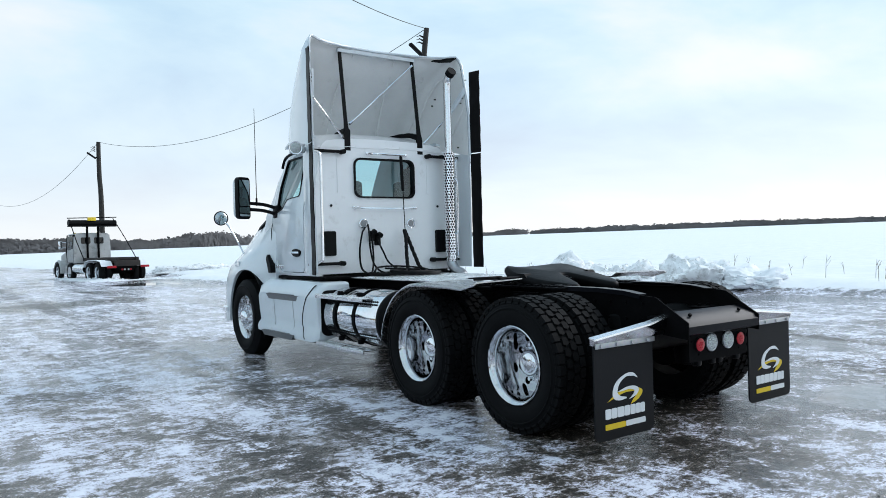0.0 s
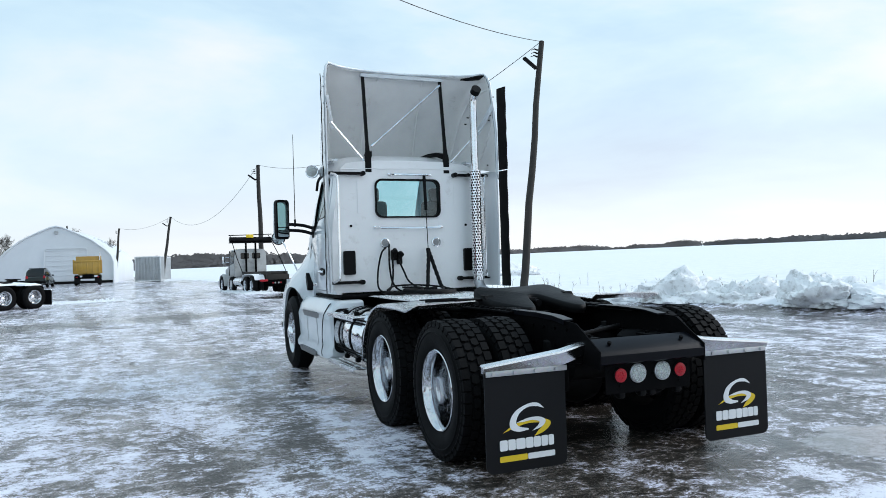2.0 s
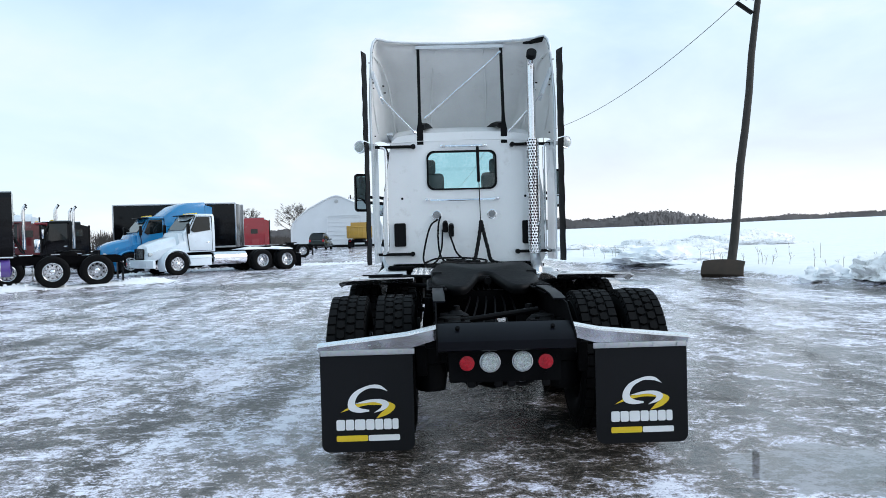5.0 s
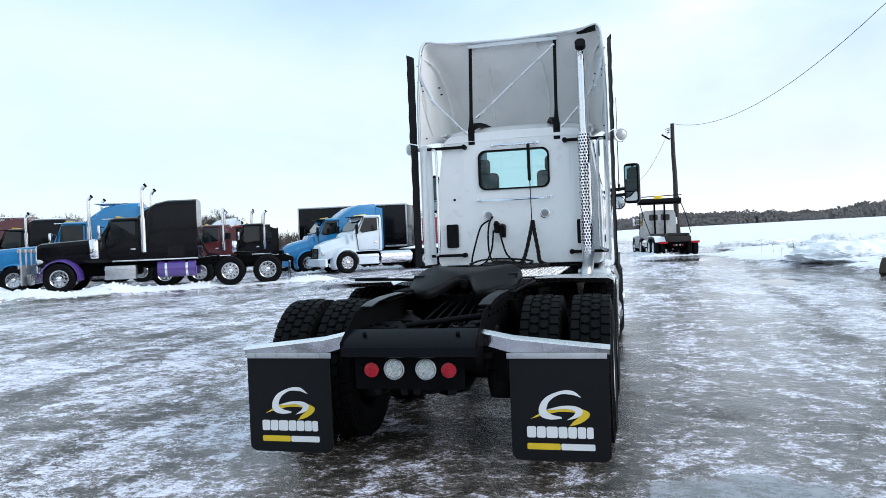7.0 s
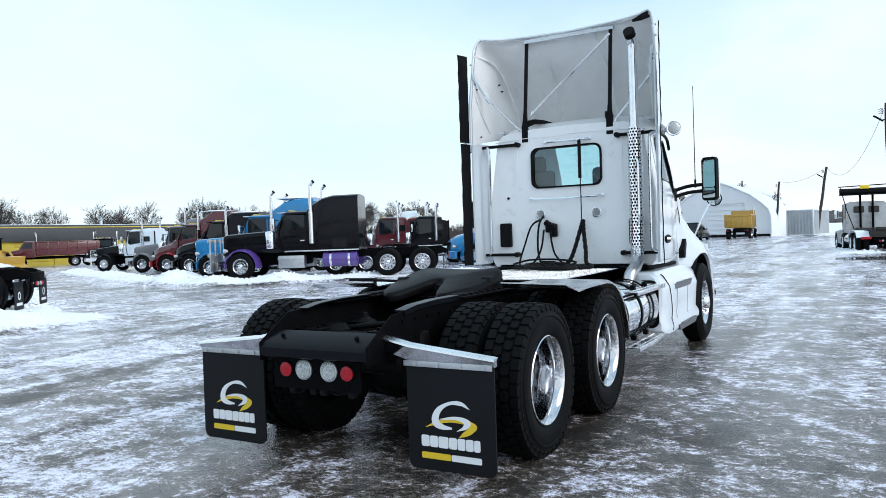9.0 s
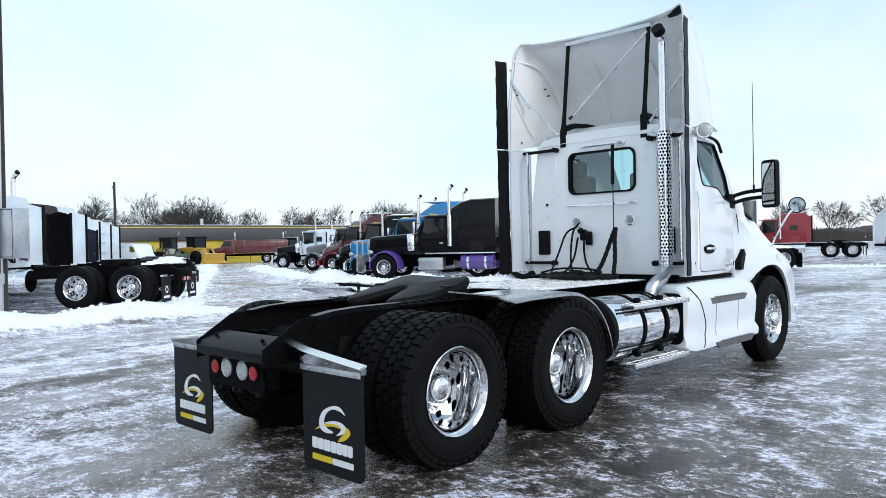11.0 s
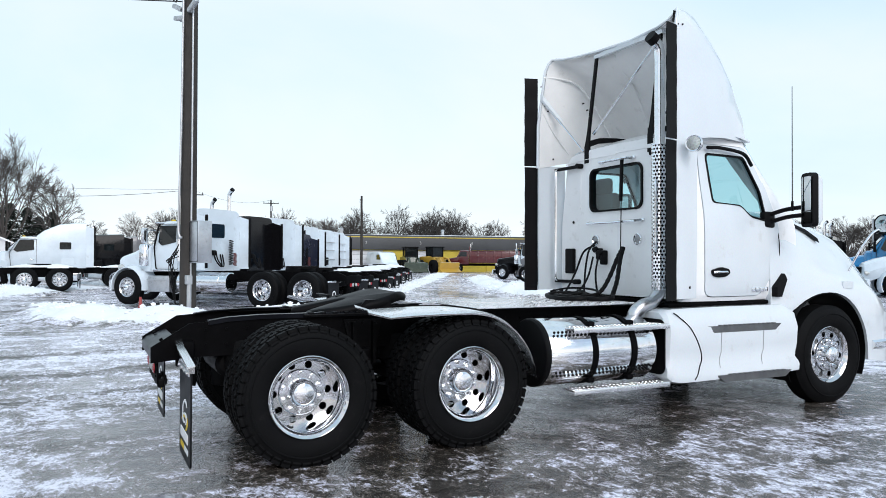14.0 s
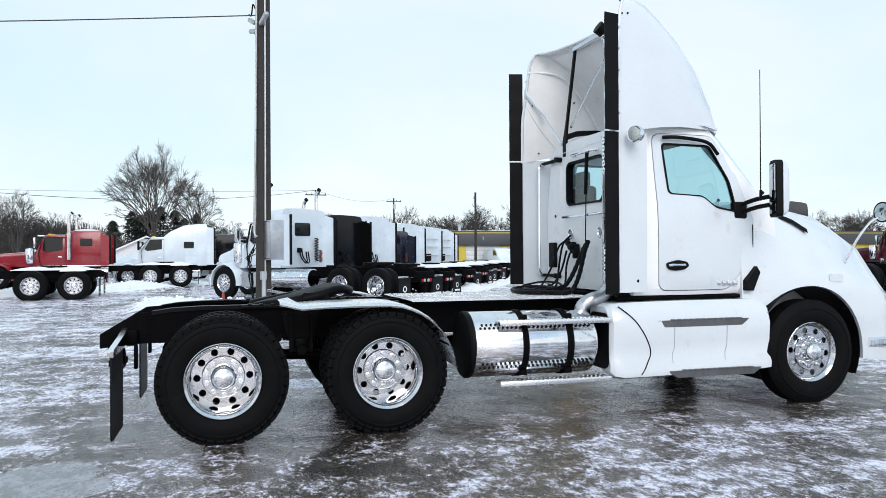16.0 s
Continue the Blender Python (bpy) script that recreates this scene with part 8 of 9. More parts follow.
# rows of trees: behind the parked lorries, beyond the workshop, behind the dome
for a, b, n, deep, low, high in (((-72, -40), (-84, -16), 16, 8, 0.62, 0.88), ((-100, -2), (-114, 30), 13, 5, 0.62, 0.88), ((-108, 26), (-105, 44), 9, 5, 0.84, 1.0), ((-104, 46), (-108, 60), 11, 5, 0.86, 1.04), ((-104, 66), (-88, 102), 17, 6, 0.78, 0.98), ((-80, 100), (-64, 110), 9, 4, 0.82, 0.98), ((-18, -46), (18, -44), 9, 5, 0.9, 1.1),
                                 ((-20, 100), (-6, 98), 5, 2, 0.65, 0.8), ((-30, 128), (-44, 126), 4, 4, 0.7, 0.9)):
    for k in range(n):
        p = Vector(a).lerp(Vector(b), (k + random.random() * 0.8) / n)
        tree(p.x + random.uniform(-deep, deep) * 0.5, p.y + random.uniform(-deep, deep) * 0.5, random.randrange(1, 4), random.uniform(low, high), random.uniform(0, 360))


def evergreen(x, y, H, seed):
    random.seed(seed)
    t = thing("evergreen_tree", "dark green conifer behind the small house", "tree", pose(x, y, on_ground(x, y) - 0.1), "conifers behind the house")
    bm = B()
    tube(bm, [(0, 0, 0), (0.05, 0, H * 0.5), (0, 0, H * 0.97)], 0.16, 7, [0.17, 0.1, 0.02])
    part("trunk", bm, BARK, t)
    vs, fs = [], []
    for _ in range(1500):
        h = random.random() ** 0.8
        a, out = random.uniform(0, 6.283), math.sqrt(1 - h) * H * 0.26 * random.uniform(0.25, 1.0) * (1 + 0.25 * math.sin(h * 37))
        c = Vector((out * math.cos(a), out * math.sin(a), H * (0.06 + 0.94 * h)))
        tip = c + Vector((math.cos(a) * 0.5, math.sin(a) * 0.5, -0.22)) * random.uniform(0.5, 1.2)
        side = Vector((-math.sin(a), math.cos(a), random.uniform(-0.3, 0.3))) * 0.16
        k = len(vs)
        vs += [tuple(c - side), tuple(c + side), tuple(tip)]
        fs.append((k, k + 1, k + 2))
    me = bpy.data.meshes.new("crown")
    me.from_pydata(vs, [], fs)
    me.materials.append(NEEDLES)
    o = new("crown", me)
    o.parent = t


for k, (x, y, H) in enumerate(((-99, -15.5, 6.4), (-101, -13.4, 7.8), (-98, -12.0, 7.2), (-102, -9.8, 8.6), (-100, -7.8, 8.0), (-98, -6.4, 6.8), (-101, -5.0, 7.6), (-103, -11.4, 8.2), (-99, -3.6, 6.0))):
    evergreen(x, y, H, 50 + k)


# Far woods: thin bare stems and twigs by the thousand
def far_woods(name, line, depth, h0, h1, n, label, seed, wide=1.0):
    random.seed(seed)
    vs, fs = [], []
    for _ in range(n):
        u = random.random() * (len(line) - 1)
        i = min(len(line) - 2, int(u))
        a, b = Vector(line[i]), Vector(line[i + 1])
        p = a.lerp(b, u - i)
        d = (b - a).normalized()
        p = p + Vector((-d.y, d.x)) * random.uniform(0, depth)
        z = slope(p.x, p.y)
        clump = max(0.0, 0.5 + 0.7 * noise.noise((p.x * 0.02, p.y * 0.02, seed)) + 0.35 * noise.noise((p.x * 0.09, p.y * 0.09, seed)))
        along = u / (len(line) - 1)
        h = (h0 + (h1 - h0) * clump) * random.uniform(0.72, 1.0) * (0.4 + 0.6 * smoothstep(0, 0.2, along) * smoothstep(0, 0.2, 1 - along))
        for k in range(9):
            off = random.uniform(-1, 1)
            k0 = len(vs)
            if h1 > 7:      # rounded crown of flecks over a short stem
                cx, cy = p.x + d.x * off * 0.5 * h, p.y + d.y * off * 0.5 * h
                cz = z + h * (0.18 + 0.74 * math.sqrt(1 - off * off) * math.sqrt(random.random()))
                for a in range(5):
                    q = 2 * math.pi * a / 5 + random.uniform(-0.4, 0.4)
                    r = wide * random.uniform(0.25, 0.75)
                    vs.append((cx + d.x * r * math.cos(q), cy + d.y * r * math.cos(q), max(z - 1, cz + 0.8 * r * math.sin(q) if k else z - 1 + h * 0.5 * (a % 2))))
                fs.append((k0, k0 + 1, k0 + 2, k0 + 3, k0 + 4))
                continue
            lean = Vector((d.x, d.y, 0)) * (off * 0.42 * h)
            w = wide * random.uniform(0.10, 0.32) * (0.6 if k else 1.2)
            s = Vector((p.x, p.y, z - 1 + h * 0.3 * random.random() * (k > 0))) + lean * 0.15
            e = Vector((p.x + lean.x, p.y + lean.y, z + h * random.uniform(0.75, 1.0) * (1 - 0.5 * off * off)))
            vs += [(s.x - d.x * w, s.y - d.y * w, s.z), (s.x + d.x * w, s.y + d.y * w, s.z), (e.x + d.x * w * 0.4, e.y + d.y * w * 0.4, e.z), (e.x - d.x * w * 0.4, e.y - d.y * w * 0.4, e.z)]
            fs.append((k0, k0 + 1, k0 + 2, k0 + 3))
    me = bpy.data.meshes.new(name)
    me.from_pydata(vs, [], fs)
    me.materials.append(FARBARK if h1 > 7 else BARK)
    tagged(new(name, me), label, "woods", kind="stuff")


far_woods("far_woods", [(640, 700), (700, 620), (860, 440), (1000, 250)], 60, 2.5, 9.5, 5000, "distant bare woodland beyond the snowy field", 3, 2.4)
far_woods("tree_line", [(-160, 470), (-40, 480), (60, 500), (160, 520), (260, 560)], 30, 4, 12, 4200, "distant line of bare trees along the field", 4, 1.8)
far_woods("tree_line", [(250, 590), (400, 680), (520, 710), (650, 720), (760, 600)], 30, 1.5, 9, 3600, "distant low tree line at the field's end", 5, 1.8)
far_woods("tree_line", [(900, 330), (1050, 150), (1100, -100)], 30, 3, 8.5, 1600, "distant low tree line at the field's end", 6, 2.0)
far_woods("hedge_woods", [(-78, -50), (-90, -24), (-97, -10)], 12, 3.2, 6.8, 3000, "brown thin woods across the road", 17, 0.3)
far_woods("hedge_woods", [(-97, -10), (-100, 0), (-116, 26)], 12, 2.4, 5.4, 2400, "brown scrub and thin woods behind the parked lorries", 7, 0.35)
far_woods("hedge_woods", [(-116, 30), (-112, 60), (-98, 90), (-60, 128), (-20, 140)], 12, 3, 6, 2200, "brown scrub behind the workshop", 8, 0.4)


# Buildings
def workshop():
    a, b = Vector((-74.5, 18.0)), Vector((-69.0, 84.0))
    L = (b - a).length
    yaw = math.degrees(math.atan2(b.y - a.y, b.x - a.x))
    z = on_ground(-71, 40)
    w = thing("workshop", "long low workshop with dark fascia, yellow wall and white bay doors", "building", pose(a.x, a.y, z - 0.1, 0, 0, yaw))
    YW = mat("yellow_cladding", (0.55, 0.42, 0.05), 0.6, vary=0.1, scale=0.6)
    FA_ = mat("dark_cladding", (0.055, 0.058, 0.062), 0.5, vary=0.12, scale=0.8)
    bm = B()
    n = 10
    bay = L / n
    doors = [round_rect(bay * (k + 0.5), 1.35, bay * 0.62, 2.6, 0.02, 1) for k in range(n)]
    holed(bm, [(0, 0), (L, 0), (L, 2.75), (0, 2.75)], doors, "y", 0.0, 0.25)
    part("wall", bm, YW, w, "yellow clad wall")
    bm = B()
    box(bm, (L / 2, 6, 2.15), (L, 11.4, 4.2))
    part("core", bm, FA_, w)
    bm = B()
    box(bm, (L / 2, -0.05, 3.53), (L + 0.3, 0.5, 1.6), 0.02)
    part("fascia", bm, FA_, w, "dark sheet fascia")
    bm = B()
    box(bm, (L / 2, -0.32, 4.18), (L + 0.3, 0.04, 0.10), 0.01)
    part("fascia_stripe", bm, YW, w, "yellow stripe on the fascia")
    bm = B()
    box(bm, (L / 2, 6, 4.38), (L + 0.5, 12.4, 0.12), 0.02)
    part("roof", bm, FA_, w)
    bm = B()
    snow_slab(bm, 0.4, 11.5, 0.5, L - 0.5, 4.45, 0.16, 8, 40)
    part("roof_snow", bm, SNOW, w, "snow on the flat roof")
    DW = mat("bay_door_white", (0.62, 0.64, 0.66), 0.45, vary=0.08, scale=1.0)
    for k in range(n):
        bm = B()
        for j in range(5):
            box(bm, (bay * (k + 0.5), 0.14, 0.30 + 0.52 * j), (bay * 0.62 - 0.02, 0.05, 0.50), 0.015)
        part("bay_door", bm, DW if k % 3 else YW, w)
        cu = bpy.data.curves.new("bay_number", "FONT")
        cu.body, cu.size, cu.extrude = str(k + 1), 0.55, 0.01
        t = new("bay_number", cu)
        t.parent = w
        t.matrix_basis = pose(bay * (k + 0.5) - 0.2, -0.315, 3.35, 90, 0, 0)
        cu.materials.append(mat("faded_print", (0.36, 0.36, 0.35), 0.6))
    for x in (8, 21, 33, 40):
        bm = B()
        cyl(bm, (x, 4, 4.0), (x, 4, 5.2), 0.18, seg=12)
        cyl(bm, (x, 4, 5.15), (x, 4, 5.35), 0.28, 0.1, 12)
        part("roof_vent", bm, STEEL, w)


workshop()


def dome():
    w, d, wall, top = 5.75, 22, 2.7, 6.5
    z = on_ground(-11.7, 86)
    t = thing("fabric_dome", "white fabric storage dome with roll-up front", "building", pose(-11.7, 86.2, z - 0.1, 0, 0, -5))
    FB = mat("dome_fabric", (0.74, 0.77, 0.80), 0.55, vary=0.05, scale=0.4, bump=0.3, bscale=1.5)
    half = [(w, 0), (w, wall * 0.9), (w * 0.955, wall * 1.18), (w * 0.85, wall * 1.42), (w * 0.62, top * 0.755), (w * 0.32, top * 0.895), (w * 0.10, top * 0.98)]
    prof = [(-x, z_) for x, z_ in half] + [(0, top)] + half[::-1]
    bm = B()
    loft(bm, [[(x * (1 - 0.006 * (k % 2)), y, zz * (1 - 0.006 * (k % 2))) for x, zz in prof] for k, y in enumerate(np.linspace(0, d, 13))])
    part("cover", bm, FB, t)
    bm = B()
    tube(bm, [(x, -0.06, zz) for x, zz in prof], 0.10, 8)
    part("front_hoop", bm, FB, t)
    bm = B()
    holed(bm, round_rect(0.9, 2.05, 4.4, 4.1, 0.3), [round_rect(0.9, 2.05, 4.2, 3.9, 0.3)], "y", -0.08, 0.02)
    for k in range(7):
        box(bm, (0.9, -0.03, 0.5 + 0.55 * k), (4.2, 0.05, 0.05), 0.01)
    part("roll_door", bm, FB, t, "white roll-up fabric door")
    bm = B()
    box(bm, (0, -0.05, 0.18), (2 * w, 0.12, 0.4), 0.02)
    part("base_board", bm, BLACK, t)
    bm = B()
    lathe(bm, [(-0.12, 0.22), (-0.05, 0.22), (0.0, 0.25)], "y", 12, (0, 0, top - 0.7))
    part("vent", bm, STEEL, t)


dome()


def container(m, label, L=5.5, W=2.45, H=2.6):
    c = thing("shipping_container", label, "container", m)
    CW = mat("container_grey", (0.64, 0.67, 0.69), 0.5, vary=0.1, scale=1.0, dirt=(0.25, 0.22, 0.2), dirt_amount=0.15)
    for name, pts in (("front_wall", [(x, 0.0) for x in (-W / 2, W / 2)]), ("side_wall", [(-W / 2, 0), (-W / 2, L)]), ("side_wall", [(W / 2, 0), (W / 2, L)])):
        a, b = Vector(pts[0]), Vector(pts[1])
        d = (b - a).normalized()
        nrm = Vector((d.y, -d.x))
        n = int((b - a).length / 0.28)
        line = []
        for k in range(n):
            for f, o in ((0.0, 0.0), (0.3, 0.0), (0.5, 0.04), (0.8, 0.04)):
                p = a.lerp(b, (k + f) / n) + nrm * o * (1 if name == "front_wall" or pts[0][0] > 0 else -1)
                line.append(p)
        line.append(b)
        bm = B()
        loft(bm, [[(p.x, p.y, z) for p in line] for z in (0.14, H - 0.1)], cap=False, ring=False)
        bmesh.ops.solidify(bm, geom=bm.faces[:], thickness=0.02)
        part(name, bm, CW, c, "corrugated steel wall", 20)
    bm = B()
    for x in (-W / 2, W / 2):
        for y in (0, L):
            box(bm, (x, y, H / 2), (0.12, 0.12, H), 0.02)
        box(bm, (x, L / 2, H - 0.05), (0.1, L, 0.1), 0.02)
        box(bm, (x, L / 2, 0.1), (0.1, L, 0.14), 0.02)
    for z in (0.1, H - 0.05):
        box(bm, (0, 0, z), (W, 0.1, 0.12), 0.02)
    part("corner_frame", bm, CW, c)
    bm = B()
    box(bm, (0, L / 2, H - 0.03), (W, L, 0.05))
    part("roof", bm, CW, c)
    bm = B()
    box(bm, (0, L, H / 2), (W, 0.08, H - 0.1))
    part("end_door", bm, CW, c)


container(stand_yaw(-2.45, 76.9, -12), "light grey corrugated shipping container on snow")


def house():
    h = thing("house", "small white gabled house among the trees", "house", stand_yaw(-87.5, -10.1, -84, -0.3))
    HW = mat("white_siding", (0.70, 0.71, 0.72), 0.7, vary=0.06)
    bm = B()
    prism(bm, [(-4.5, -0.3), (4.5, -0.3), (4.5, 1.8), (0, 3.95), (-4.5, 1.8)], "y", 0, 9)
    part("wall", bm, HW, h)
    for sx in (-1, 1):
        bm = B()
        loft(bm, [[(sx * -0.05, y, 4.10), (sx * 4.9, y, 1.76), (sx * 4.9, y, 1.60), (sx * -0.05, y, 3.94)] for y in (-0.4, 9.4)])
        part("roof", bm, SNOW, h, "roof under snow")
    bm = B()
    prism(bm, round_rect(0.0, 2.6, 1.5, 1.0, 0.02, 1), "y", -0.05, 0.03)
    win = part("window", bm, DARKGLASS, h)
    bm = B()
    holed(bm, round_rect(0.0, 2.6, 1.7, 1.2, 0.02, 1), [round_rect(0.0, 2.6, 1.5, 1.0, 0.02, 1)], "y", -0.08, 0.0)
    box(bm, (0.0, -0.06, 2.6), (0.06, 0.04, 1.0))
    part("window_frame", bm, HW, win)


house()


def car(m, label):
    c = thing("car", label, "car", m)
    CP = paint("dark_green_car", (0.02, 0.03, 0.028))
    bm = B()
    loft(bm, [body_section(y, w, zb, zt, 0.15, 0.06) for y, w, zb, zt in ((-0.75, 0.86, 0.45, 0.95), (-0.65, 0.90, 0.35, 1.05), (0.5, 0.92, 0.32, 1.05), (2.6, 0.92, 0.32, 1.02), (3.5, 0.88, 0.36, 0.9), (3.65, 0.8, 0.45, 0.75))])
    part("body", bm, CP, c)
    bm = B()
    loft(bm, [body_section(y, w, 1.0, zt, 0.12, 0.14) for y, w, zt in ((-0.68, 0.80, 1.2), (-0.4, 0.84, 1.72), (0.6, 0.86, 1.78), (1.5, 0.85, 1.72), (2.3, 0.82, 1.08))])
    part("greenhouse", bm, DARKGLASS, c)
    bm = B()
    box(bm, (0, 0.55, 1.79), (1.25, 1.9, 0.05), 0.02)
    part("roof", bm, CP, c)
    for sx in (-1, 1):
        for y in (0.1, 2.75):
            bm = B()
            lathe(bm, [(-0.1, 0.2), (-0.1, 0.33), (-0.07, 0.35), (0.07, 0.35), (0.1, 0.33), (0.1, 0.2)], "x", 24, (sx * 0.82, y, 0.35), closed=True)
            w_ = part("wheel", bm, RUBBER, c)
            bm = B()
            lathe(bm, [(-0.02, 0.21), (0.07 * 1, 0.2), (0.05, 0.0)], "x", 20, (sx * 0.82, y, 0.35))
            part("rim", bm, ALU, w_)
        bm = B()
        box(bm, (sx * 0.72, -0.74, 0.98), (0.2, 0.08, 0.25), 0.03)
        part("tail_light", bm, REDLENS, c)
        bm = B()
        box(bm, (sx * 1.0, 1.9, 1.12), (0.16, 0.1, 0.13), 0.03)
        part("door_mirror", bm, BLACK, c)
    bm = B()
    box(bm, (0, -0.76, 0.5), (1.7, 0.12, 0.22), 0.04)
    part("bumper", bm, BLACK, c)


car(stand_yaw(-12.1, 72.8, -4), "dark green car seen before the white dome")


def loader(m, label, body, scale=1.0, plough=False):
    c = thing("wheel_loader", label, "machine", m)
    bm = B()
    loft(bm, [body_section(y, 0.75, 0.9, z, 0.1) for y, z in ((-1.8, 1.5), (-1.7, 1.8), (0.2, 1.9), (1.2, 1.7), (1.4, 1.2))])
    part("body", bm, body, c)
    bm = B()
    for sx in (-0.7, 0.7):
        for y in (-0.4, 0.8):
            box(bm, (sx, y, 2.3), (0.08, 0.08, 1.1))
    box(bm, (0, 0.2, 2.88), (1.65, 1.6, 0.10), 0.03)
    part("cab_frame", bm, BLACK, c)
    bm = B()
    box(bm, (0, 0.2, 2.3), (1.36, 1.16, 1.05))
    part("cab_glass", bm, DARKGLASS, c)
    for sx in (-1, 1):
        for y in (-1.2, 1.3):
            bm = B()
            lathe(bm, [(-0.22, 0.3), (-0.22, 0.66), (-0.16, 0.75), (0.16, 0.75), (0.22, 0.66), (0.22, 0.3)], "x", 28, (sx * 0.95, y, 0.72), closed=True)
            lathe(bm, [(-0.1, 0.31), (0.1, 0.31), (0.12, 0.0)], "x", 20, (sx * 0.95, y, 0.72))
            part("wheel", bm, RUBBER, c)
        bm = B()
        tube(bm, [(sx * 0.55, 0.9, 1.7), (sx * 0.55, 2.0, 1.6), (sx * 0.55, 2.8, 0.6)], 0.11, 6)
        part("lift_arm", bm, body, c)
    bm = B()
    loft(bm, [[(x, 2.75, 0.15), (x, 3.5, 0.1), (x, 3.55, 0.14), (x, 2.95, 0.5), (x, 3.1, 1.15), (x, 2.9, 1.2), (x, 2.7, 0.6)] for x in (-1.3, 1.3)])
    part("bucket", bm, body, c)


loader(stand_yaw(-69.5, 31.6, -100), "dark green wheel loader by the workshop", paint("machine_green", (0.03, 0.05, 0.03)))
loader(stand_yaw(-67.5, 33.6, -80), "yellow wheel loader with bucket by the workshop", P_YELLOW)


def van(m):
    c = thing("van", "white panel van beside the workshop", "van", m)
    bm = B()
    loft(bm, [body_section(y, w, 0.4, z, 0.15, 0.05) for y, w, z in ((-0.8, 0.95, 2.2), (-0.7, 1.0, 2.35), (2.6, 1.0, 2.35), (3.2, 0.98, 2.2), (3.9, 0.95, 1.3), (4.5, 0.9, 1.05), (4.6, 0.85, 0.8))])
    part("body", bm, P_WHITE, c)
    for sx in (-1, 1):
        for y in (0, 3.4):
            bm = B()
            lathe(bm, [(-0.1, 0.0), (-0.1, 0.33), (0.1, 0.33), (0.1, 0.0)], "x", 20, (sx * 0.9, y, 0.34))
            part("wheel", bm, RUBBER, c)
        pane("side_window", [(sx * 1.005, 2.5, 2.05), (sx * 1.005, 3.2, 2.05), (sx * 0.99, 3.6, 1.5), (sx * 1.005, 2.5, 1.5)], DARKGLASS, c)


van(stand_yaw(-72.0, 28.6, -90))


def rolloff(m):
    """Flatbed lorry with a hook frame and a rolled tarp on a gantry."""
    L = lorry(m, "old white flatbed lorry with rusty frame and tarp gantry", mat("old_white", (0.46, 0.46, 0.455), 0.45, vary=0.15, scale=1.5, dirt=(0.16, 0.15, 0.14), dirt_amount=0.3), style="long", FA=6.6, ahead=0.9, ws=1.0, cab=1.5, sleeper=0, stacks=0, hood_z=1.75, hood_zf=1.5, hood_w=0.8, cab_z=2.7, bed=True, flaps=False, name="flatbed_truck", group="")
    RUST = mat("rusty_steel", (0.022, 0.017, 0.015), 0.8, vary=0.4, scale=3, bump=0.3)
    for sx in (-0.5, 0.5):
        bm = B()
        box(bm, (sx, 1.4, 1.2), (0.14, 5.2, 0.18), 0.02)
        part("bed_rail", bm, RUST, L)
    bm = B()
    for k in range(7):
        box(bm, (0, -1.0 + 0.75 * k, 1.20), (1.15, 0.12, 0.1), 0.01)
    box(bm, (0, -1.12, 0.98), (1.3, 0.14, 0.30), 0.02)
    box(bm, (0, 0.4, 1.0), (1.6, 1.4, 0.3), 0.03)
    part("bed_frame", bm, RUST, L, "rusty bed frame")
    for sx in (-1, 1):
        wheel(L, sx * 1.0, 4.6, 0.5, tread=False)
        bm = B()
        loft(bm, [[(sx * 0.62, y, z), (sx * 1.2, y, z), (sx * 1.2, y, z - 0.03), (sx * 0.62, y, z - 0.03)] for y, z in ((-0.75, 0.85), (-0.5, 1.1), (0.0, 1.16), (1.3, 1.16), (1.8, 1.08), (2.0, 0.8))])
        part("fender", bm, SNOW, L, "fender under snow")
        bm = B()
        box(bm, (sx * 0.30, 4.0, 2.2), (0.10, 0.10, 2.3), 0.01)
        part("gantry_post", bm, FRAME, L)
        bm = B()
        tube(bm, [(sx * 1.15, 4.0, 3.55), (sx * 1.2, 2.4, 2.4), (sx * 1.0, 0.4, 1.3)] if sx > 0 else [(sx * 1.25, 4.0, 3.5), (sx * 1.0, 3.6, 2.2), (sx * 0.7, 3.4, 1.2)], 0.025, 6)
        part("tarp_arm", bm, FRAME, L)
        bm = B()
        box(bm, (sx * 0.85, -1.26, 0.8), (0.45, 0.06, 0.12), 0.02)
        part("tail_light", bm, REDLENS, L)
    bm = B()
    tube(bm, [(-1.3, 4.0, 3.28), (1.3, 4.0, 3.28)], 0.17, 14)
    box(bm, (0, 4.0, 3.1), (2.6, 0.4, 0.06), 0.01)
    tube(bm, [(-1.35, 4.0, 3.55), (1.35, 4.0, 3.62)], 0.03, 6)
    part("rolled_tarp", bm, BLACK, L, "rolled black tarp on the gantry")
    bm = B()
    box(bm, (-0.1, 3.8, 3.50), (0.45, 0.10, 0.20), 0.02)
    part("lamp_box", bm, SIGNY, L)
    for sx in (-0.36, 0.36):
        bm = B()
        prism(bm, round_rect(sx, 2.28, 0.52, 0.36, 0.06), "y", 4.03 + 0.06, 4.11)
        part("rear_window", bm, DARKGLASS, L)


rolloff(stand_yaw(3.80, 37.9, 8.5, -0.10))

# small marker in the snow by the pole
bm = B()
cyl(bm, (0, 0, 0), (0, 0, 0.36), 0.06, 0.03, 10)
box(bm, (0, 0, 0.01), (0.22, 0.22, 0.03), 0.008)
single("traffic_cone", bm, mat("faded_orange", (0.30, 0.05, 0.045), 0.6), "faded orange cone half buried in snow", "cone", stand_yaw(-12.9, -0.2, 0, 0.05))


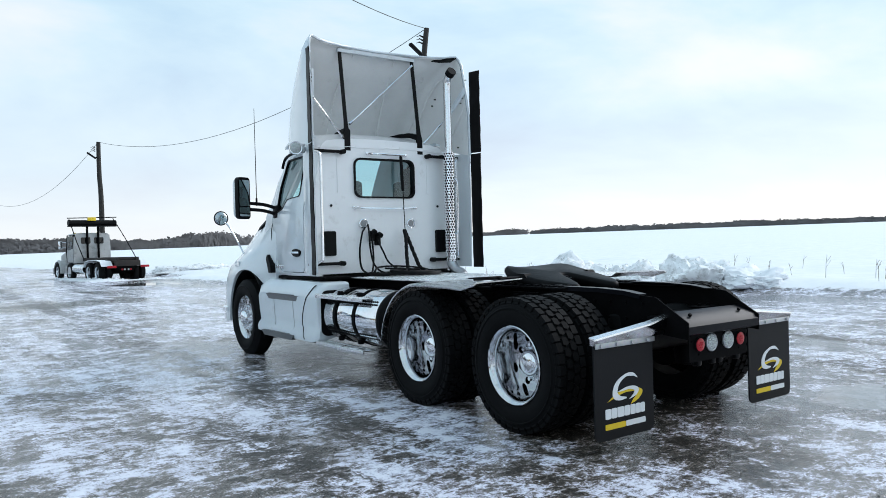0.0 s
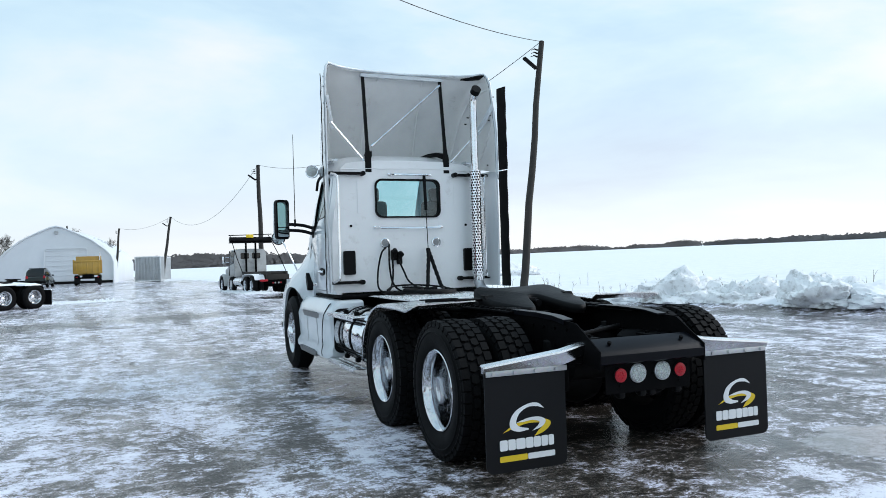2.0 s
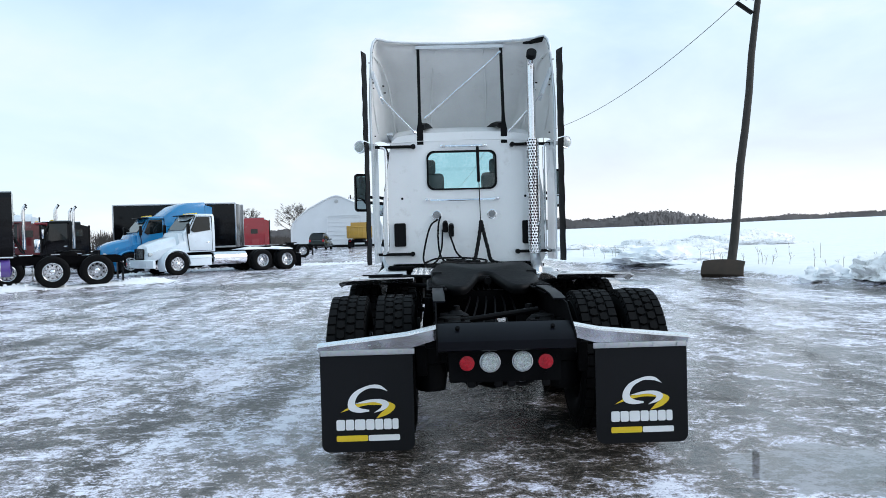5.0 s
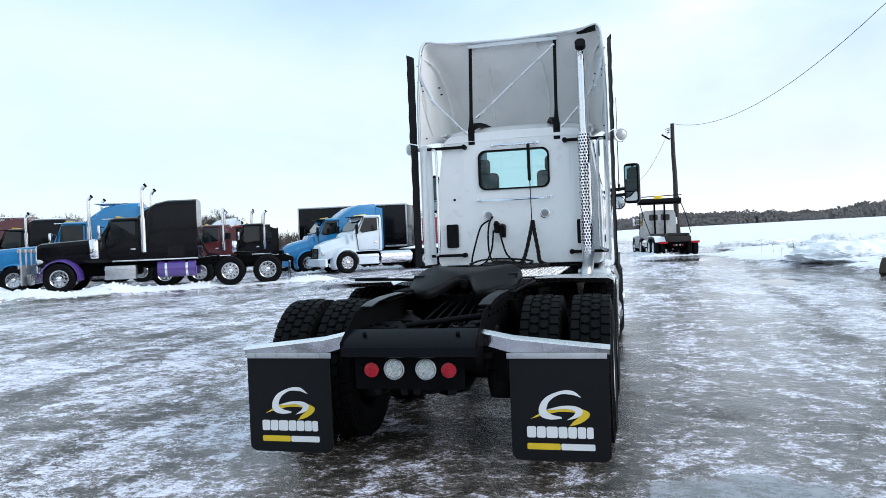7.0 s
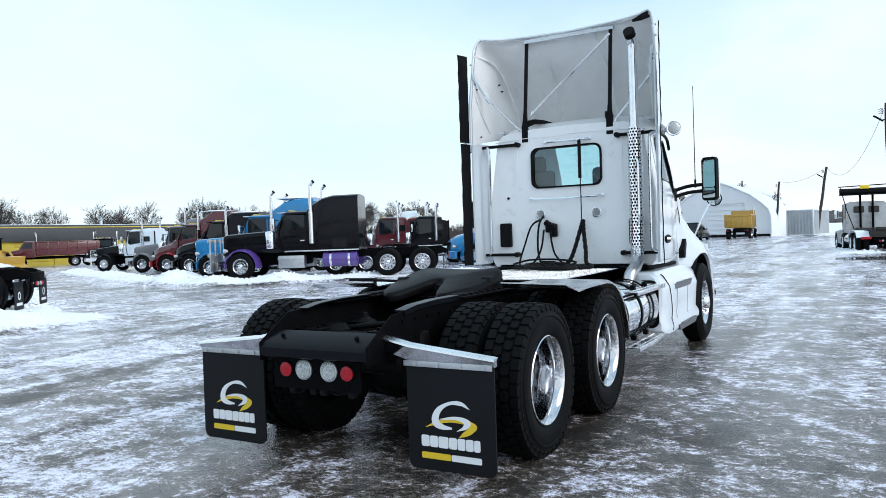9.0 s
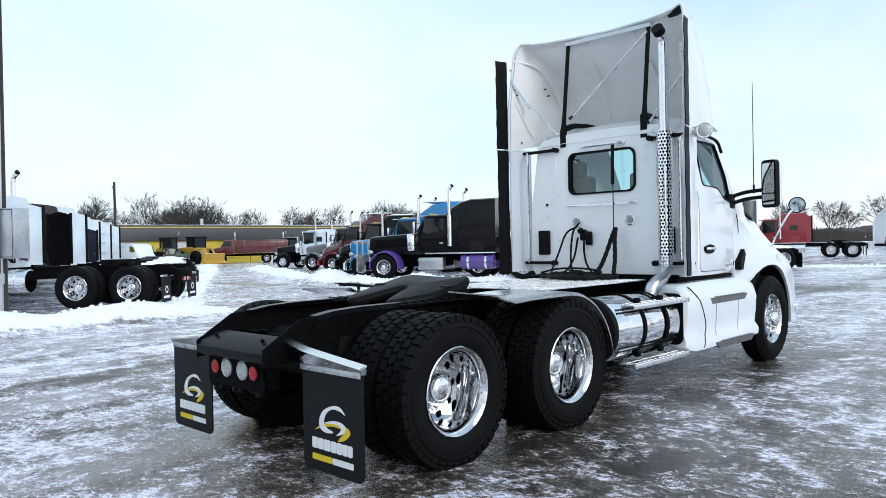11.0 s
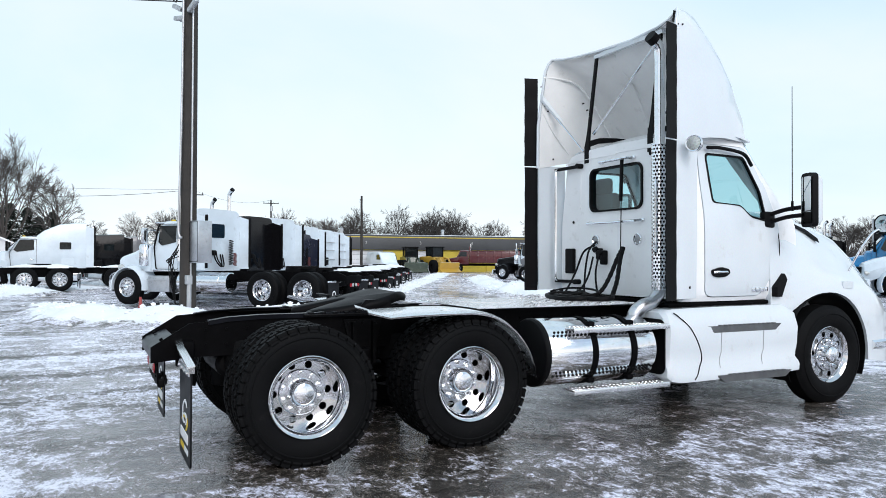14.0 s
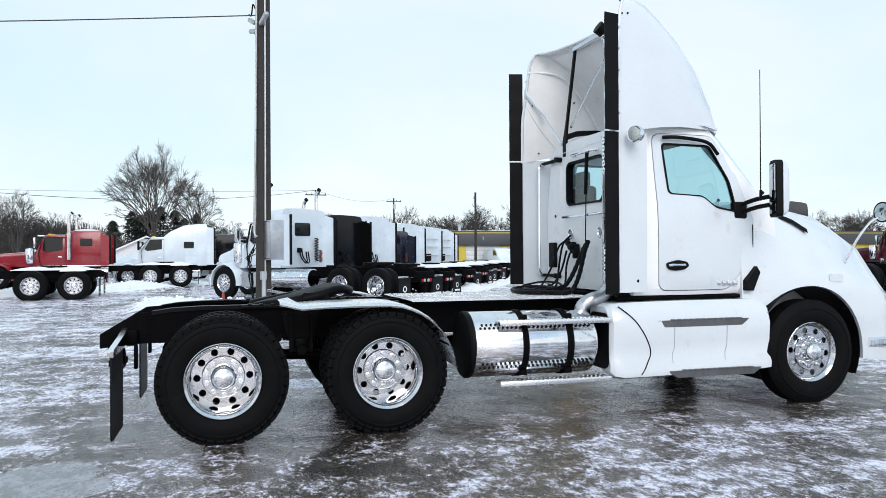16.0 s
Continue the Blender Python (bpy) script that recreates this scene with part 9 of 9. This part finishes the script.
# rusty plough blade lying at the foot of the leaning pole
RUSTP = mat("rusty_plate", (0.05, 0.034, 0.024), 0.8, vary=0.4, scale=2.5, bump=0.3, bscale=20)
bm = B()
loft(bm, [[(x, 0.0, 0.02), (x, -0.10, 0.10 + 0.02 * (1 - x * x)), (x, -0.05, 0.30), (x, 0.10, 0.50 + 0.05 * (1 - (x / 0.62) ** 2)), (x, 0.14, 0.49 + 0.05 * (1 - (x / 0.62) ** 2)), (x, 0.0, 0.30), (x, -0.04, 0.12), (x, 0.06, 0.02)] for x in np.linspace(-0.62, 0.62, 9)])
single("plough_blade", bm, RUSTP, "rusty curved plough blade lying in the snow", "plough blade", pose(8.2, 15.95, on_ground(8.2, 15.95) - 0.03, 0, 0, -42))


# loose gravel and ice crumbs on the yard
def gravel():
    random.seed(77)
    for name, material, n, low, high, label in (("gravel", mat("dark_gravel", (0.028, 0.026, 0.024), 0.7, random_tint=0.2), 1500, 0.003, 0.009, "dark gravel scattered on the ice"),):
        vs, fs = [], []
        while len(fs) < n * 8:
            x, y = random.uniform(-9, 8), random.uniform(-6, 16)
            if noise.noise((x * 0.55, y * 0.55, low * 900)) + 0.5 * noise.noise((x * 2.3, y * 2.3, 5)) < random.uniform(0.0, 0.55):
                continue
            g, r = on_ground(x, y), random.uniform(low, high) * random.uniform(0.6, 1.0)
            k = len(vs)
            for dx, dy, dz in ((1, 0, 0), (-1, 0, 0), (0, 1, 0), (0, -1, 0), (0, 0, 1), (0, 0, -1)):
                vs.append((x + r * (dx * random.uniform(0.7, 1.3) + random.uniform(-0.2, 0.2)), y + r * (dy * random.uniform(0.7, 1.3) + random.uniform(-0.2, 0.2)), g + r * (0.02 + 0.55 * dz)))
            fs += [(k + a, k + b, k + c) for a, b, c in ((0, 2, 4), (2, 1, 4), (1, 3, 4), (3, 0, 4), (2, 0, 5), (1, 2, 5), (3, 1, 5), (0, 3, 5))]
        me = bpy.data.meshes.new(name)
        me.from_pydata(vs, [], fs)
        me.materials.append(material)
        tagged(new(name, me), label, "gravel", kind="stuff")


gravel()


# clods of ploughed snow along the banks
def snow_clods():
    random.seed(91)
    ball = B()
    bmesh.ops.create_icosphere(ball, subdivisions=1, radius=1)
    base = [v.co.copy() for v in ball.verts]
    tri = [tuple(v.index for v in f.verts) for f in ball.faces]
    ball.free()
    vs, fs = [], []
    for ax, ay, bx, by, w, h in BANKS:
        length = math.hypot(bx - ax, by - ay)
        if min(ax, bx) < -48:
            continue
        for _ in range(int(length * 20)):
            t = random.random()
            x, y = ax + (bx - ax) * t + random.gauss(0, w * 0.38), ay + (by - ay) * t + random.gauss(0, w * 0.38)
            r = random.uniform(0.02, 0.07) * random.uniform(0.5, 1.2)
            g, k, sq = on_ground(x, y), len(vs), random.uniform(0.5, 0.9)
            for p in base:
                q = p * r * random.uniform(0.75, 1.25)
                vs.append((x + q.x, y + q.y, g + q.z * sq + r * 0.25))
            fs += [(a + k, b + k, c + k) for a, b, c in tri]
    me = bpy.data.meshes.new("snow_clods")
    me.from_pydata(vs, [], fs)
    me.materials.append(SNOW)
    tagged(new("snow_clods", me), "clods of ploughed snow along the banks", "snow", kind="stuff")


snow_clods()
